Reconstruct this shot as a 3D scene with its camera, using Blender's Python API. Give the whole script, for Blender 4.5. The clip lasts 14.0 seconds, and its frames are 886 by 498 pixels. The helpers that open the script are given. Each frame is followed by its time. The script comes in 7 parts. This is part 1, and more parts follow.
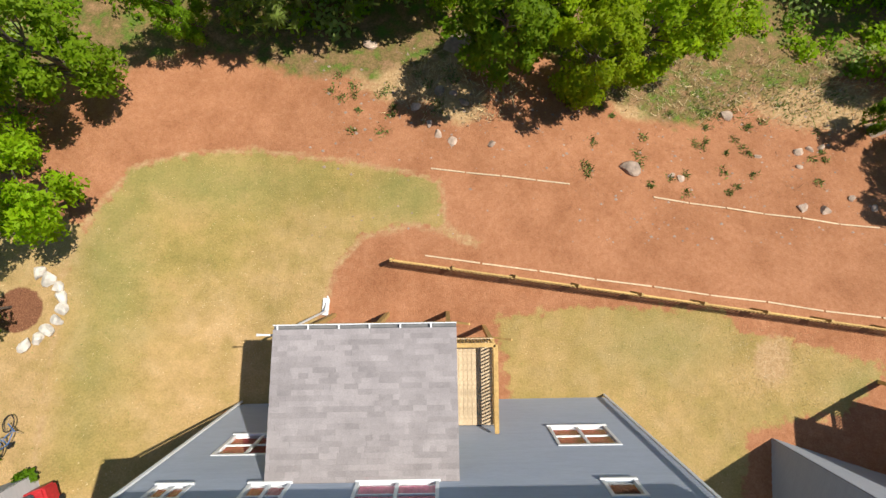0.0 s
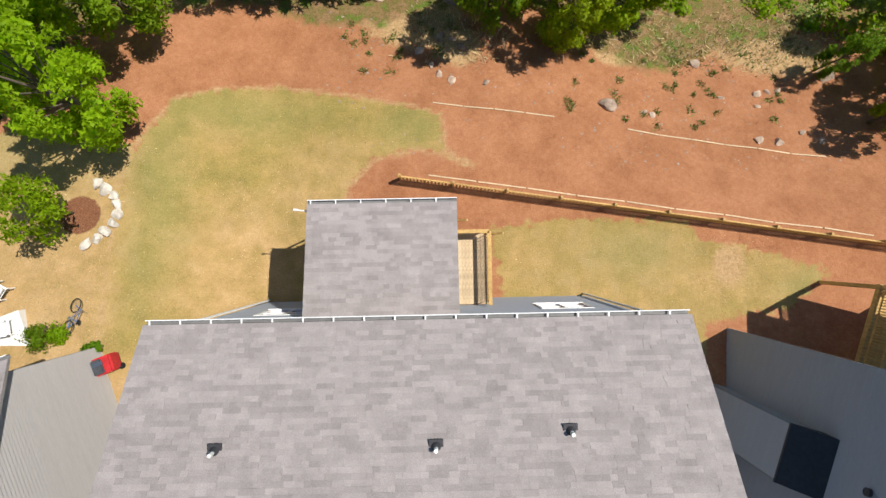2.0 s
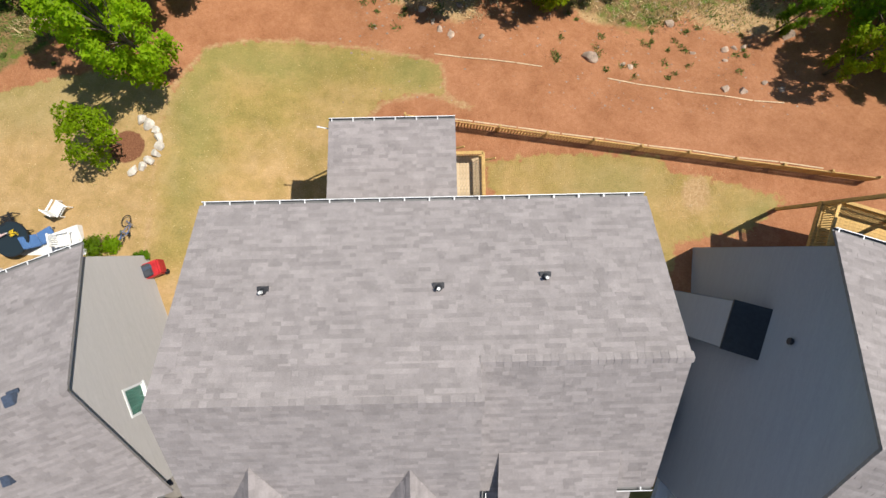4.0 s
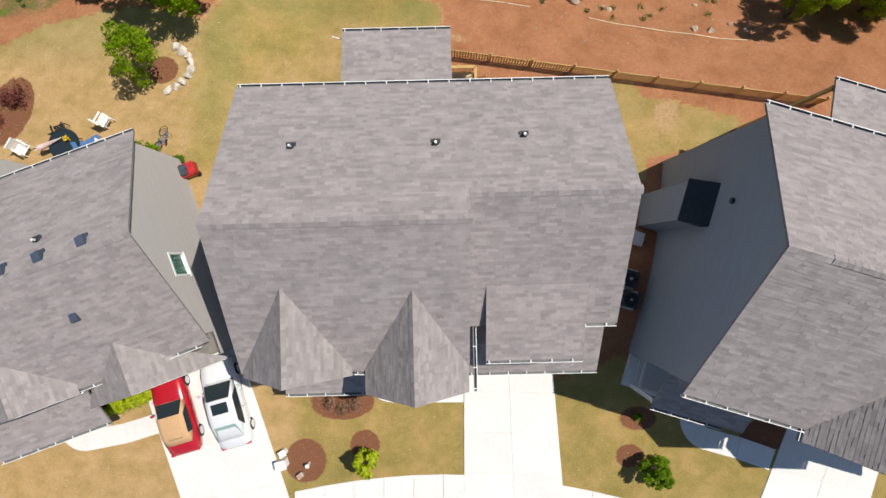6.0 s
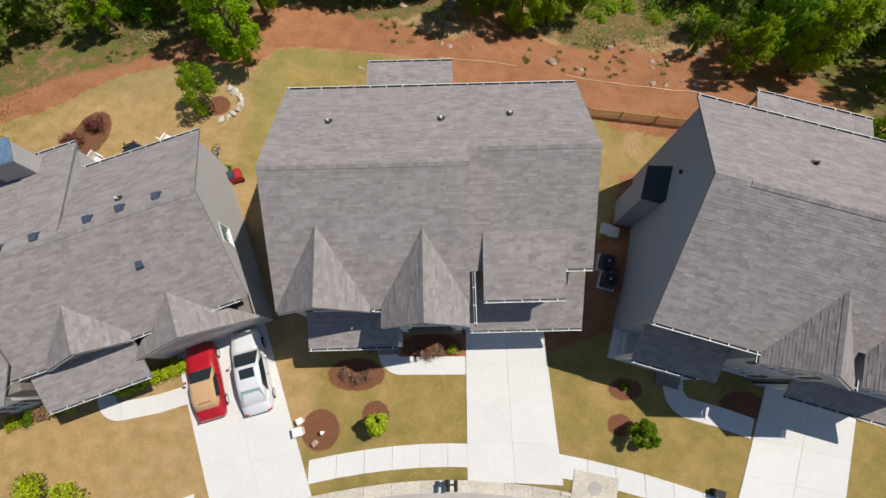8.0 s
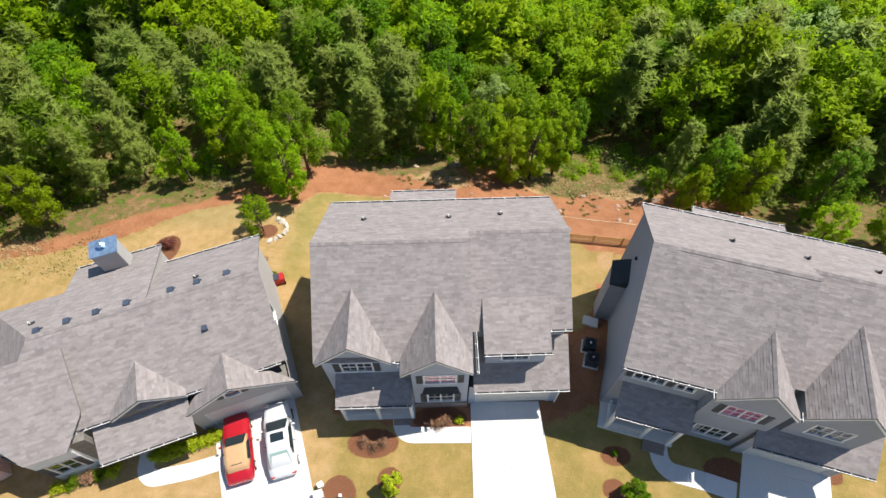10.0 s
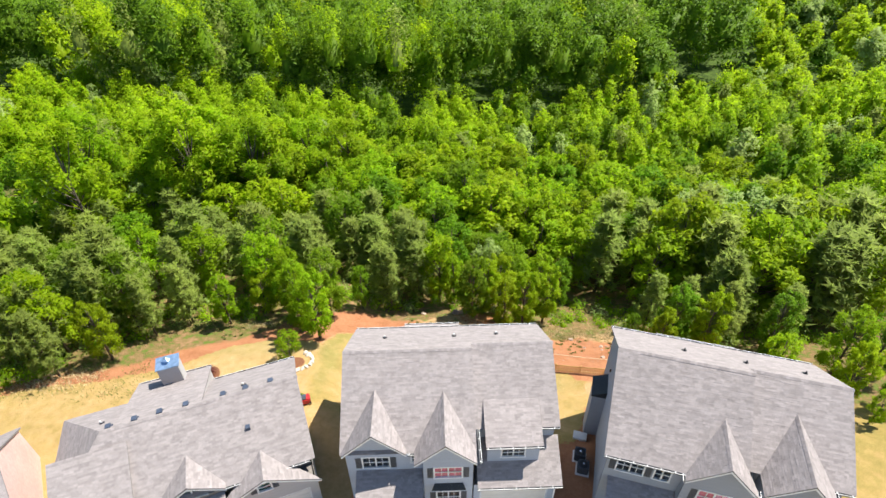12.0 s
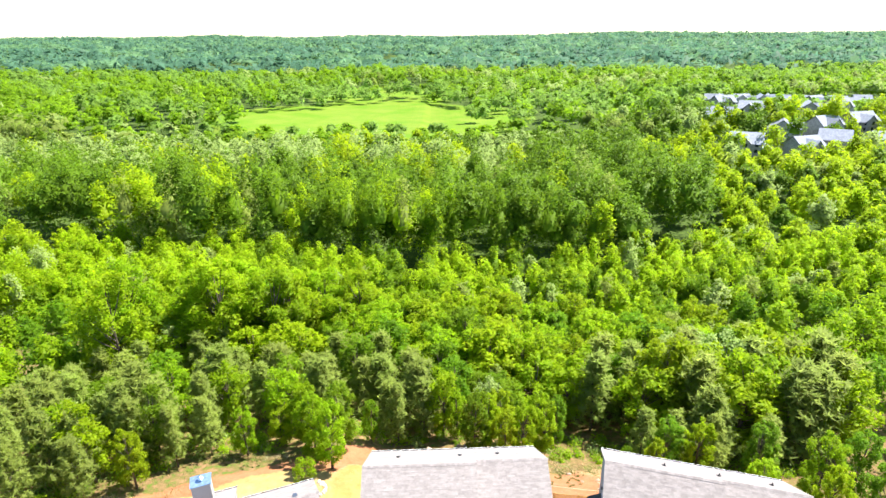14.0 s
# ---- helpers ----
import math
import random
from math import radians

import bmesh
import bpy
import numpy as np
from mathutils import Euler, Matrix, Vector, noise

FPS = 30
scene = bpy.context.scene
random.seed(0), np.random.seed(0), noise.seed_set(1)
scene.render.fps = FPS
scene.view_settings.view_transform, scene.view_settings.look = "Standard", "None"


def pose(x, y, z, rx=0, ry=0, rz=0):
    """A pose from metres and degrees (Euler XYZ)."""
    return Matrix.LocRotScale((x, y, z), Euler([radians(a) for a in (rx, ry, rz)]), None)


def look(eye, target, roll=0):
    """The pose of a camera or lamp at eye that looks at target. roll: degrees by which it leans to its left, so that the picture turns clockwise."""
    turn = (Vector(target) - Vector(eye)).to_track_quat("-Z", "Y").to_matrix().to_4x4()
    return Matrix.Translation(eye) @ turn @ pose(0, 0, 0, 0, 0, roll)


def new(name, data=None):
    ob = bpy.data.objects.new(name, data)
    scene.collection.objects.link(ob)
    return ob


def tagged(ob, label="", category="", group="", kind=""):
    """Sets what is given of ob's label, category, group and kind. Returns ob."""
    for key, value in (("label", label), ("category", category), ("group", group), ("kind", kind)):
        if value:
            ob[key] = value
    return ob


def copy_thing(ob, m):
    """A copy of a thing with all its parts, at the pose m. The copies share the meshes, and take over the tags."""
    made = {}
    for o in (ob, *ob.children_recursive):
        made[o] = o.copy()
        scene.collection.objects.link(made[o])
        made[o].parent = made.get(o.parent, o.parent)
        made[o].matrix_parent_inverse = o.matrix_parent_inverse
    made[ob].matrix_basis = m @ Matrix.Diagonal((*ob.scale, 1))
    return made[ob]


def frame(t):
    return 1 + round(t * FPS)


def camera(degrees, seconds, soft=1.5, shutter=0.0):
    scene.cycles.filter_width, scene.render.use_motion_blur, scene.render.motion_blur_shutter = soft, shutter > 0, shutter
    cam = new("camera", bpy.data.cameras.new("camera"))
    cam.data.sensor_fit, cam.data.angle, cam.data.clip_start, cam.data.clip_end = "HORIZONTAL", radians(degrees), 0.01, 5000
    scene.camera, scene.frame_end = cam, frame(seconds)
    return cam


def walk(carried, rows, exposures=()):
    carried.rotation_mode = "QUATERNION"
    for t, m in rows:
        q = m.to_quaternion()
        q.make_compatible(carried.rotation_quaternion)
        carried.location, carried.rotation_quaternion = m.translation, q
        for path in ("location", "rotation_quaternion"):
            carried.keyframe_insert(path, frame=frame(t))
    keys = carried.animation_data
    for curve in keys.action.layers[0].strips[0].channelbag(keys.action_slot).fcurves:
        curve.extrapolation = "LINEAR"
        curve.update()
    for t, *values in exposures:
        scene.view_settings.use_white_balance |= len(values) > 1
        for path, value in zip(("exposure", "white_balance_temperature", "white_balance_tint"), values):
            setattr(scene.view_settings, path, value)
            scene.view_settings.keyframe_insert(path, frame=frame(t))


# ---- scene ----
cam = camera(78.8, 14.0)
EXPOSURE = [(0.0, 0.27), (2.0, 0.2), (5.0, 0.13), (6.5, -0.13), (7.5, -0.32), (9.0, 0.04), (10.0, 0.35), (11.0, 0.57), (12.0, 0.85), (12.5, 0.96), (13.25, 1.2), (14.0, 1.44)]
PATH = [
    (0, 0.011, -0.103, 17.503, -89.77, 0.15, 0.35),
    (0.5, -0.034, -0.954, 18.285, -89.85, 0.02, 0.31),
    (1, -0.092, -1.909, 19.101, -89.73, -0.07, 0.26),
    (1.5, -0.138, -2.852, 19.918, -89.68, -0.15, 0.21),
    (2, -0.161, -3.772, 20.735, -89.71, -0.19, 0.17),
    (4.5, -0.184, -8.257, 24.851, -89.88, -0.15, 0.02),
    (5, -0.138, -9.453, 25.691, -89.63, -0.12, -0.01),
    (5.5, -0.092, -10.810, 26.519, -89.43, -0.08, -0.06),
    (6, -0.023, -12.374, 27.370, -89.28, -0.04, -0.08),
    (6.5, 0.000, -14.099, 28.232, -88.70, 0.02, -0.10),
    (7, 0.011, -15.973, 29.118, -86.85, 0.08, -0.12),
    (7.5, -0.046, -17.928, 30.003, -81.98, 0.15, -0.15),
    (10, -0.448, -28.037, 34.672, -56.80, 0.53, -0.27),
    (10.5, -0.564, -30.096, 35.558, -51.89, 0.57, -0.28),
    (11, -0.655, -32.154, 36.444, -47.15, 0.59, -0.31),
    (11.5, -0.782, -34.258, 37.283, -42.39, 0.60, -0.36),
    (12, -0.954, -36.397, 38.099, -37.73, 0.61, -0.38),
    (12.5, -1.127, -38.525, 38.858, -33.45, 0.61, -0.42),
    (13, -1.322, -40.641, 39.571, -29.24, 0.58, -0.46),
    (13.5, -1.518, -42.607, 40.261, -25.15, 0.54, -0.52),
    (14, -1.782, -44.229, 40.905, -21.48, 0.48, -0.59),
]
walk(cam, [(t, pose(x, y, z, 90 + pitch, roll, yaw)) for t, x, y, z, pitch, roll, yaw in PATH], EXPOSURE)


# ---- world and sun ----
SUN_WAY = Vector((0.49, 0.23, 1.0)).normalized()
world = bpy.data.worlds.new("sky")
scene.world = world
world.use_nodes = True
wn = world.node_tree.nodes
sky = wn.new("ShaderNodeTexSky")
sky.sky_type = "NISHITA"
sky.sun_disc = False
sky.sun_elevation = math.asin(SUN_WAY.z)
sky.sun_rotation = math.atan2(SUN_WAY.x, SUN_WAY.y)
sky.dust_density = 0.15
sky.ozone_density = 2.0
world.node_tree.links.new(sky.outputs[0], wn["Background"].inputs[0])
wn["Background"].inputs[1].default_value = 0.095
sun_data = bpy.data.lights.new("sun", "SUN")
sun_data.energy = 5.0
sun_data.angle = radians(0.53)
sun_data.color = (1.0, 0.95, 0.86)
sun = new("sun", sun_data)
sun.matrix_world = look(SUN_WAY * 80, (0, 0, 0))

# ---- materials ----


def material(name, colour, rough=0.8, metal=0.0, grain=None, dark=0.75, light=1.2, bump=0.0, island=0.0, objrand=0.0,
             spec=0.3, coarse=0.6, stretch=(1, 1, 1), hue=0.0, translucent=0.0, coat=0.0):
    """A procedural surface: base colour, two scales of variation, relief."""
    m = bpy.data.materials.new(name)
    m.use_nodes = True
    nt = m.node_tree
    n, l = nt.nodes, nt.links
    p = n["Principled BSDF"]
    p.inputs["Roughness"].default_value = rough
    p.inputs["Metallic"].default_value = metal
    p.inputs["Specular IOR Level"].default_value = spec
    p.inputs["Coat Weight"].default_value = coat
    p.inputs["Coat Roughness"].default_value = 0.08
    col = n.new("ShaderNodeRGB")
    col.outputs[0].default_value = (*colour, 1)
    out = col.outputs[0]
    co = n.new("ShaderNodeTexCoord")
    mp = n.new("ShaderNodeMapping")
    mp.inputs["Scale"].default_value = stretch
    l.new(co.outputs["Object"], mp.inputs[0])

    def scaled(source, lo, hi, into):
        r = n.new("ShaderNodeMapRange")
        r.inputs["To Min"].default_value, r.inputs["To Max"].default_value = lo, hi
        l.new(source, r.inputs["Value"])
        v = n.new("ShaderNodeMix")
        v.data_type, v.blend_type = "RGBA", "MULTIPLY"
        v.inputs[0].default_value = 1
        l.new(into, v.inputs[6])
        l.new(r.outputs[0], v.inputs[7])
        return v.outputs[2]

    if grain:
        for s, k in ((grain, 1.0), (coarse, 0.7)):
            t = n.new("ShaderNodeTexNoise")
            t.inputs["Scale"].default_value = s
            t.inputs["Detail"].default_value = 5
            t.inputs["Roughness"].default_value = 0.65
            l.new(mp.outputs[0], t.inputs["Vector"])
            r = n.new("ShaderNodeMapRange")
            r.inputs["From Min"].default_value, r.inputs["From Max"].default_value = 0.3, 0.7
            l.new(t.outputs["Fac"], r.inputs["Value"])
            out = scaled(r.outputs[0], 1 - (1 - dark) * k, 1 + (light - 1) * k, out)
            if bump and s == grain:
                b = n.new("ShaderNodeBump")
                b.inputs["Strength"].default_value = bump
                b.inputs["Distance"].default_value = 0.02
                l.new(t.outputs["Fac"], b.inputs["Height"])
                l.new(b.outputs[0], p.inputs["Normal"])
    if island:
        g = n.new("ShaderNodeNewGeometry")
        out = scaled(g.outputs["Random Per Island"], 1 - island, 1 + island, out)
    if objrand:
        o = n.new("ShaderNodeObjectInfo")
        out = scaled(o.outputs["Random"], 1 - objrand, 1 + objrand, out)
        if hue:
            h = n.new("ShaderNodeHueSaturation")
            r = n.new("ShaderNodeMapRange")
            r.inputs["To Min"].default_value, r.inputs["To Max"].default_value = 0.5 - hue, 0.5 + hue
            w = n.new("ShaderNodeMath")
            w.operation = "FRACT"
            k = n.new("ShaderNodeMath")
            k.operation = "MULTIPLY"
            k.inputs[1].default_value = 7.3
            l.new(o.outputs["Random"], k.inputs[0])
            l.new(k.outputs[0], w.inputs[0])
            l.new(w.outputs[0], r.inputs["Value"])
            l.new(r.outputs[0], h.inputs["Hue"])
            l.new(out, h.inputs["Color"])
            out = h.outputs[0]
    l.new(out, p.inputs["Base Color"])
    if translucent:
        t = n.new("ShaderNodeBsdfTranslucent")
        l.new(out, t.inputs["Color"])
        mx = n.new("ShaderNodeMixShader")
        mx.inputs[0].default_value = translucent
        l.new(p.outputs[0], mx.inputs[1])
        l.new(t.outputs[0], mx.inputs[2])
        l.new(mx.outputs[0], n["Material Output"].inputs["Surface"])
    return m


def glass_material(name, tint, rough=0.02):
    m = bpy.data.materials.new(name)
    m.use_nodes = True
    p = m.node_tree.nodes["Principled BSDF"]
    p.inputs["Base Color"].default_value = (*tint, 1)
    p.inputs["Roughness"].default_value = rough
    p.inputs["Transmission Weight"].default_value = 1.0
    p.inputs["IOR"].default_value = 1.3
    return m


SHINGLE = material("shingle", (0.299, 0.267, 0.259), 0.92, grain=42, dark=0.80, light=1.17, bump=0.35, island=0.135, spec=0.2, coarse=1.7)
SHINGLE_ONE = material("shingle_piece", (0.299, 0.267, 0.259), 0.92, grain=42, dark=0.80, light=1.17, bump=0.35, objrand=0.135, spec=0.2, coarse=1.7)
ROOFDECK = material("roof_felt", (0.24, 0.222, 0.215), 0.9, grain=8)
SIDING_BLUE = material("siding_blue_grey", (0.37, 0.405, 0.47), 0.6, grain=5, dark=0.93, light=1.05, island=0.03, stretch=(1, 1, 8))
SIDING_GREY = material("siding_warm_grey", (0.295, 0.31, 0.34), 0.6, grain=5, dark=0.93, light=1.05, island=0.03, stretch=(1, 1, 8))
SIDING_BEIGE = material("siding_taupe", (0.42, 0.395, 0.38), 0.65, grain=5, dark=0.93, light=1.05, island=0.03, stretch=(1, 1, 8))
BODY = material("wall_sheathing", (0.22, 0.2, 0.18), 0.9, grain=3)
TRIM = material("white_trim", (0.75, 0.75, 0.74), 0.5, grain=9, dark=0.93, light=1.04)
GUTTER = material("gutter_grey", (0.16, 0.16, 0.16), 0.5, grain=6, dark=0.85)
SHUTTER = material("shutter_grey", (0.1, 0.1, 0.105), 0.6, grain=20)
GARAGE_DOOR = material("garage_door_beige", (0.6, 0.57, 0.52), 0.55, grain=6, dark=0.94, light=1.04)
BRICK = material("brick_greyed", (0.3, 0.24, 0.21), 0.9, grain=14, island=0.2, dark=0.7)
DARKMETAL = material("dark_metal_roof", (0.025, 0.03, 0.035), 0.5, grain=8)
PVC = material("white_pipe", (0.75, 0.75, 0.72), 0.4, grain=12)
LEAD = material("lead_flashing", (0.045, 0.045, 0.05), 0.6, grain=12)
BLUEVENT = material("blue_grey_vent", (0.07, 0.09, 0.13), 0.5, metal=0.2, grain=10)
BLUECAP = material("chimney_cap_metal", (0.35, 0.50, 0.68), 0.35, metal=0.7, grain=4)
WOOD = material("treated_pine", (0.56, 0.36, 0.13), 0.75, grain=9, stretch=(1, 1, 0.3), objrand=0.12, dark=0.7)
WOOD_PALE = material("pale_deck_wood", (0.58, 0.44, 0.28), 0.75, grain=9, objrand=0.1, dark=0.75)
CONCRETE = material("concrete", (0.7, 0.68, 0.65), 0.85, grain=9, dark=0.94, light=1.04, bump=0.06, objrand=0.03, coarse=0.5)
KERB = material("kerb_concrete", (0.58, 0.52, 0.43), 0.9, grain=8, dark=0.8, objrand=0.06)
ASPHALT = material("road_surface", (0.46, 0.425, 0.39), 0.9, grain=30, dark=0.8, light=1.15, bump=0.3)
EDGING = material("pale_edging_stone", (0.66, 0.60, 0.52), 0.9, grain=4, dark=0.75, light=1.15, bump=0.5, objrand=0.12)
ROCK = material("pale_rock", (0.45, 0.335, 0.255), 0.9, grain=4, dark=0.6, light=1.25, bump=0.6, objrand=0.3)
BARK_PALE = material("pale_bark", (0.34, 0.31, 0.27), 0.9, grain=10, dark=0.6, light=1.3, bump=0.5, stretch=(1, 1, 0.25))
BARK = material("bark", (0.14, 0.11, 0.085), 0.95, grain=10, dark=0.5, light=1.4, bump=0.6, stretch=(1, 1, 0.25))
LEAF_BRIGHT = material("leaf_bright", (0.34, 0.50, 0.010), 0.55, grain=0.8, coarse=0.12, dark=0.78, light=1.22, island=0.12, objrand=0.14, hue=0.012, translucent=0.66, spec=0.2)
LEAF_GREEN = material("leaf_green", (0.20, 0.345, 0.012), 0.55, grain=0.8, coarse=0.12, dark=0.82, light=1.18, island=0.14, objrand=0.16, hue=0.012, translucent=0.64, spec=0.2)
LEAF_DEEP = material("leaf_deep_green", (0.145, 0.26, 0.012), 0.55, grain=0.8, coarse=0.13, dark=0.62, light=1.4, island=0.16, objrand=0.1, translucent=0.5, spec=0.2)
LEAF_PALE = material("leaf_pale", (0.38, 0.50, 0.14), 0.6, grain=0.8, coarse=0.12, dark=0.88, light=1.12, island=0.12, objrand=0.12, hue=0.006, translucent=0.55, spec=0.2)
NEEDLE = material("pine_needle", (0.33, 0.42, 0.085), 0.6, grain=0.8, coarse=0.12, dark=0.86, light=1.14, island=0.14, objrand=0.14, hue=0.006, translucent=0.66, spec=0.2)
# Distant foliage: aerial haze painted into the base colour as cooler, bluer greens.
LEAF_HAZE_COOL = material("leaf_haze_cool", (0.10, 0.22, 0.13), 0.6, grain=0.05, coarse=0.006, dark=0.82, light=1.2, island=0.16, translucent=0.5, spec=0.2)
LEAF_HAZE = material("leaf_haze_far", (0.155, 0.30, 0.14), 0.6, grain=0.05, coarse=0.006, dark=0.82, light=1.2, island=0.14, translucent=0.5, spec=0.2)
LEAF_HAZE_MID = material("leaf_haze_mid", (0.22, 0.37, 0.055), 0.6, grain=0.1, coarse=0.02, dark=0.8, light=1.2, island=0.14, translucent=0.55, spec=0.2)
LEAF_RED = material("leaf_dark_red", (0.16, 0.045, 0.035), 0.6, island=0.4, translucent=0.2)
LEAF_YELLOW = material("leaf_lime", (0.42, 0.50, 0.012), 0.55, island=0.3, translucent=0.35)
TWIG = material("dry_twig", (0.25, 0.14, 0.085), 0.9, island=0.35)
CURTAIN_RED = material("red_curtain", (0.33, 0.03, 0.035), 0.9, grain=5, stretch=(6, 6, 0.3))
CURTAIN_PINK = material("pink_curtain", (0.75, 0.17, 0.28), 0.9, grain=5, stretch=(6, 6, 0.3))
# Near-black for the sheet behind a pane: the darkness of an unlit room, painted.
ROOM_DARK = material("dim_interior", (0.03, 0.033, 0.04), 0.8, grain=3)
GLASS = glass_material("window_glass", (0.9, 0.93, 0.95))
GLASS_GREEN = material("green_tinted_pane", (0.06, 0.14, 0.11), 0.08, grain=2, dark=0.8)
CAR_RED = material("car_paint_red", (0.42, 0.012, 0.022), 0.25, grain=3, dark=0.97, light=1.03, coat=0.8)
CAR_SILVER = material("car_paint_silver", (0.76, 0.76, 0.77), 0.3, metal=0.1, grain=3, dark=0.97, light=1.03, coat=0.6)
CAR_GLASS = material("car_glass", (0.02, 0.03, 0.035), 0.05, spec=0.6)
CAR_GLASS_PALE = material("car_rear_glass", (0.28, 0.40, 0.36), 0.1, spec=0.6)
TAN_TOP = material("tan_canvas", (0.55, 0.34, 0.18), 0.9, grain=30, dark=0.85)
RUBBER = material("black_rubber", (0.02, 0.02, 0.02), 0.8, grain=20)
CHROME = material("bright_metal", (0.7, 0.7, 0.72), 0.25, metal=0.9)
BLACKIRON = material("black_iron", (0.02, 0.02, 0.022), 0.5)
WHITEPLASTIC = material("white_plastic", (0.78, 0.77, 0.74), 0.45, grain=7, dark=0.92)
BLUEFABRIC = material("blue_fabric", (0.08, 0.17, 0.36), 0.85, grain=25)
REDPLASTIC = material("red_plastic", (0.5, 0.03, 0.035), 0.4, grain=6)
GREYPLASTIC = material("dark_grey_lid", (0.06, 0.065, 0.075), 0.45, grain=6)
TEAL = material("teal_glaze", (0.10, 0.38, 0.38), 0.3, grain=5)
PINKCLOTH = material("pale_pink_cloth", (0.7, 0.5, 0.47), 0.9, grain=12)
STRAW = material("dry_grass", (0.55, 0.43, 0.24), 0.9, island=0.35)
GRASS_GREEN = material("weed_green", (0.16, 0.21, 0.05), 0.8, island=0.4, translucent=0.25)
MARK_BLUE = material("blue_marking", (0.35, 0.58, 0.68), 0.9, grain=12, dark=0.6)
MARK_RED = material("red_marking", (0.7, 0.22, 0.12), 0.9, grain=12, dark=0.6)
YELLOW = material("yellow_flower", (0.8, 0.55, 0.03), 0.7)
PINKHOUSE = material("siding_pink_beige", (0.62, 0.43, 0.38), 0.7, grain=4, dark=0.93)
# Roofs of the far estate, tinted light blue for the haze before them.
FARROOF = material("far_roof_hazed", (0.27, 0.29, 0.35), 0.9, grain=1.5, objrand=0.2)
FARWALL = material("far_wall", (0.40, 0.38, 0.38), 0.8, grain=1.2, objrand=0.3)

# ---- building helpers ----


class Solid:
    """Vertices and faces gathered for one mesh."""

    def __init__(self):
        self.v, self.f = [], []

    def face(self, *pts):
        k = len(self.v)
        self.v += [tuple(p) for p in pts]
        self.f.append(tuple(range(k, k + len(pts))))
        return self

    def box(self, x0, x1, y0, y1, z0, z1, m=None):
        k = len(self.v)
        pts = [(x, y, z) for z in (z0, z1) for x, y in ((x0, y0), (x1, y0), (x1, y1), (x0, y1))]
        self.v += [tuple(m @ Vector(p)) for p in pts] if m else pts
        self.f += [tuple(k + i for i in q) for q in ((3, 2, 1, 0), (4, 5, 6, 7), (0, 1, 5, 4), (1, 2, 6, 5), (2, 3, 7, 6), (3, 0, 4, 7))]
        return self

    def tube(self, pts, radii, sides=8, cap=True):
        pts = [Vector(p) for p in pts]
        k = len(self.v)
        for i, p in enumerate(pts):
            d = (pts[min(i + 1, len(pts) - 1)] - pts[max(i - 1, 0)]).normalized()
            a = d.orthogonal().normalized()
            b = d.cross(a)
            for j in range(sides):
                w = 2 * math.pi * j / sides
                self.v.append(tuple(p + (a * math.cos(w) + b * math.sin(w)) * radii[i]))
        for i in range(len(pts) - 1):
            for j in range(sides):
                a, b = k + i * sides + j, k + i * sides + (j + 1) % sides
                self.f.append((a, b, b + sides, a + sides))
        if cap:
            self.f.append(tuple(k + j for j in reversed(range(sides))))
            self.f.append(tuple(k + (len(pts) - 1) * sides + j for j in range(sides)))
        return self

    def prism(self, outline, z0, z1, m=None):
        """An outline in the plan, standing from z0 to z1."""
        k, c = len(self.v), len(outline)
        pts = [(x, y, z) for z in (z0, z1) for x, y in outline]
        self.v += [tuple(m @ Vector(p)) for p in pts] if m else pts
        self.f.append(tuple(k + i for i in reversed(range(c))))
        self.f.append(tuple(k + c + i for i in range(c)))
        self.f += [(k + i, k + (i + 1) % c, k + c + (i + 1) % c, k + c + i) for i in range(c)]
        return self

    def weld(self):
        """Joins vertices that meet."""
        seen, to, v = {}, [], []
        for p in self.v:
            k = tuple(round(q, 4) for q in p)
            if k not in seen:
                seen[k] = len(v)
                v.append(p)
            to.append(seen[k])
        self.v, self.f = v, [tuple(to[i] for i in q) for q in self.f]
        return self

    def mesh(self, name, mat, smooth=False):
        me = bpy.data.meshes.new(name)
        me.from_pydata(self.v, [], self.f)
        me.materials.append(mat)
        if smooth:
            me.polygons.foreach_set("use_smooth", [True] * len(me.polygons))
        me.update()
        return me


def part(name, solid, mat, parent=None, label="", smooth=False, bevel=0.0):
    """One mesh object, under a thing or a part of it."""
    me = solid.mesh(name, mat, smooth)
    if bevel:
        bm = bmesh.new()
        bm.from_mesh(me)
        bmesh.ops.bevel(bm, geom=bm.edges[:], offset=bevel, segments=2, affect="EDGES", clamp_overlap=True)
        bm.to_mesh(me)
        bm.free()
    ob = new(name, me)
    if parent:
        ob.parent = parent
    if label:
        ob["label"] = label
    return ob


def thing(name, m, label, category, group="", kind=""):
    ob = new(name)
    ob.matrix_world = m
    return tagged(ob, label, category, group, kind)


def soup(name, verts, faces, mat, parent=None):
    """One mesh from arrays of vertices and equal faces."""
    me = bpy.data.meshes.new(name)
    c = faces.shape[1]
    me.vertices.add(len(verts))
    me.vertices.foreach_set("co", np.asarray(verts, np.float32).ravel())
    me.loops.add(faces.size)
    me.loops.foreach_set("vertex_index", faces.ravel().astype(np.int32))
    me.polygons.add(len(faces))
    me.polygons.foreach_set("loop_start", np.arange(0, faces.size, c, dtype=np.int32))
    me.polygons.foreach_set("loop_total", np.full(len(faces), c, np.int32))
    me.materials.append(mat)
    me.update(calc_edges=True)
    ob = new(name, me)
    if parent:
        ob.parent = parent
    return ob


def step(a, b, x):
    t = np.clip((x - a) / (b - a), 0, 1)
    return t * t * (3 - 2 * t)


RNG = np.random.default_rng(7)

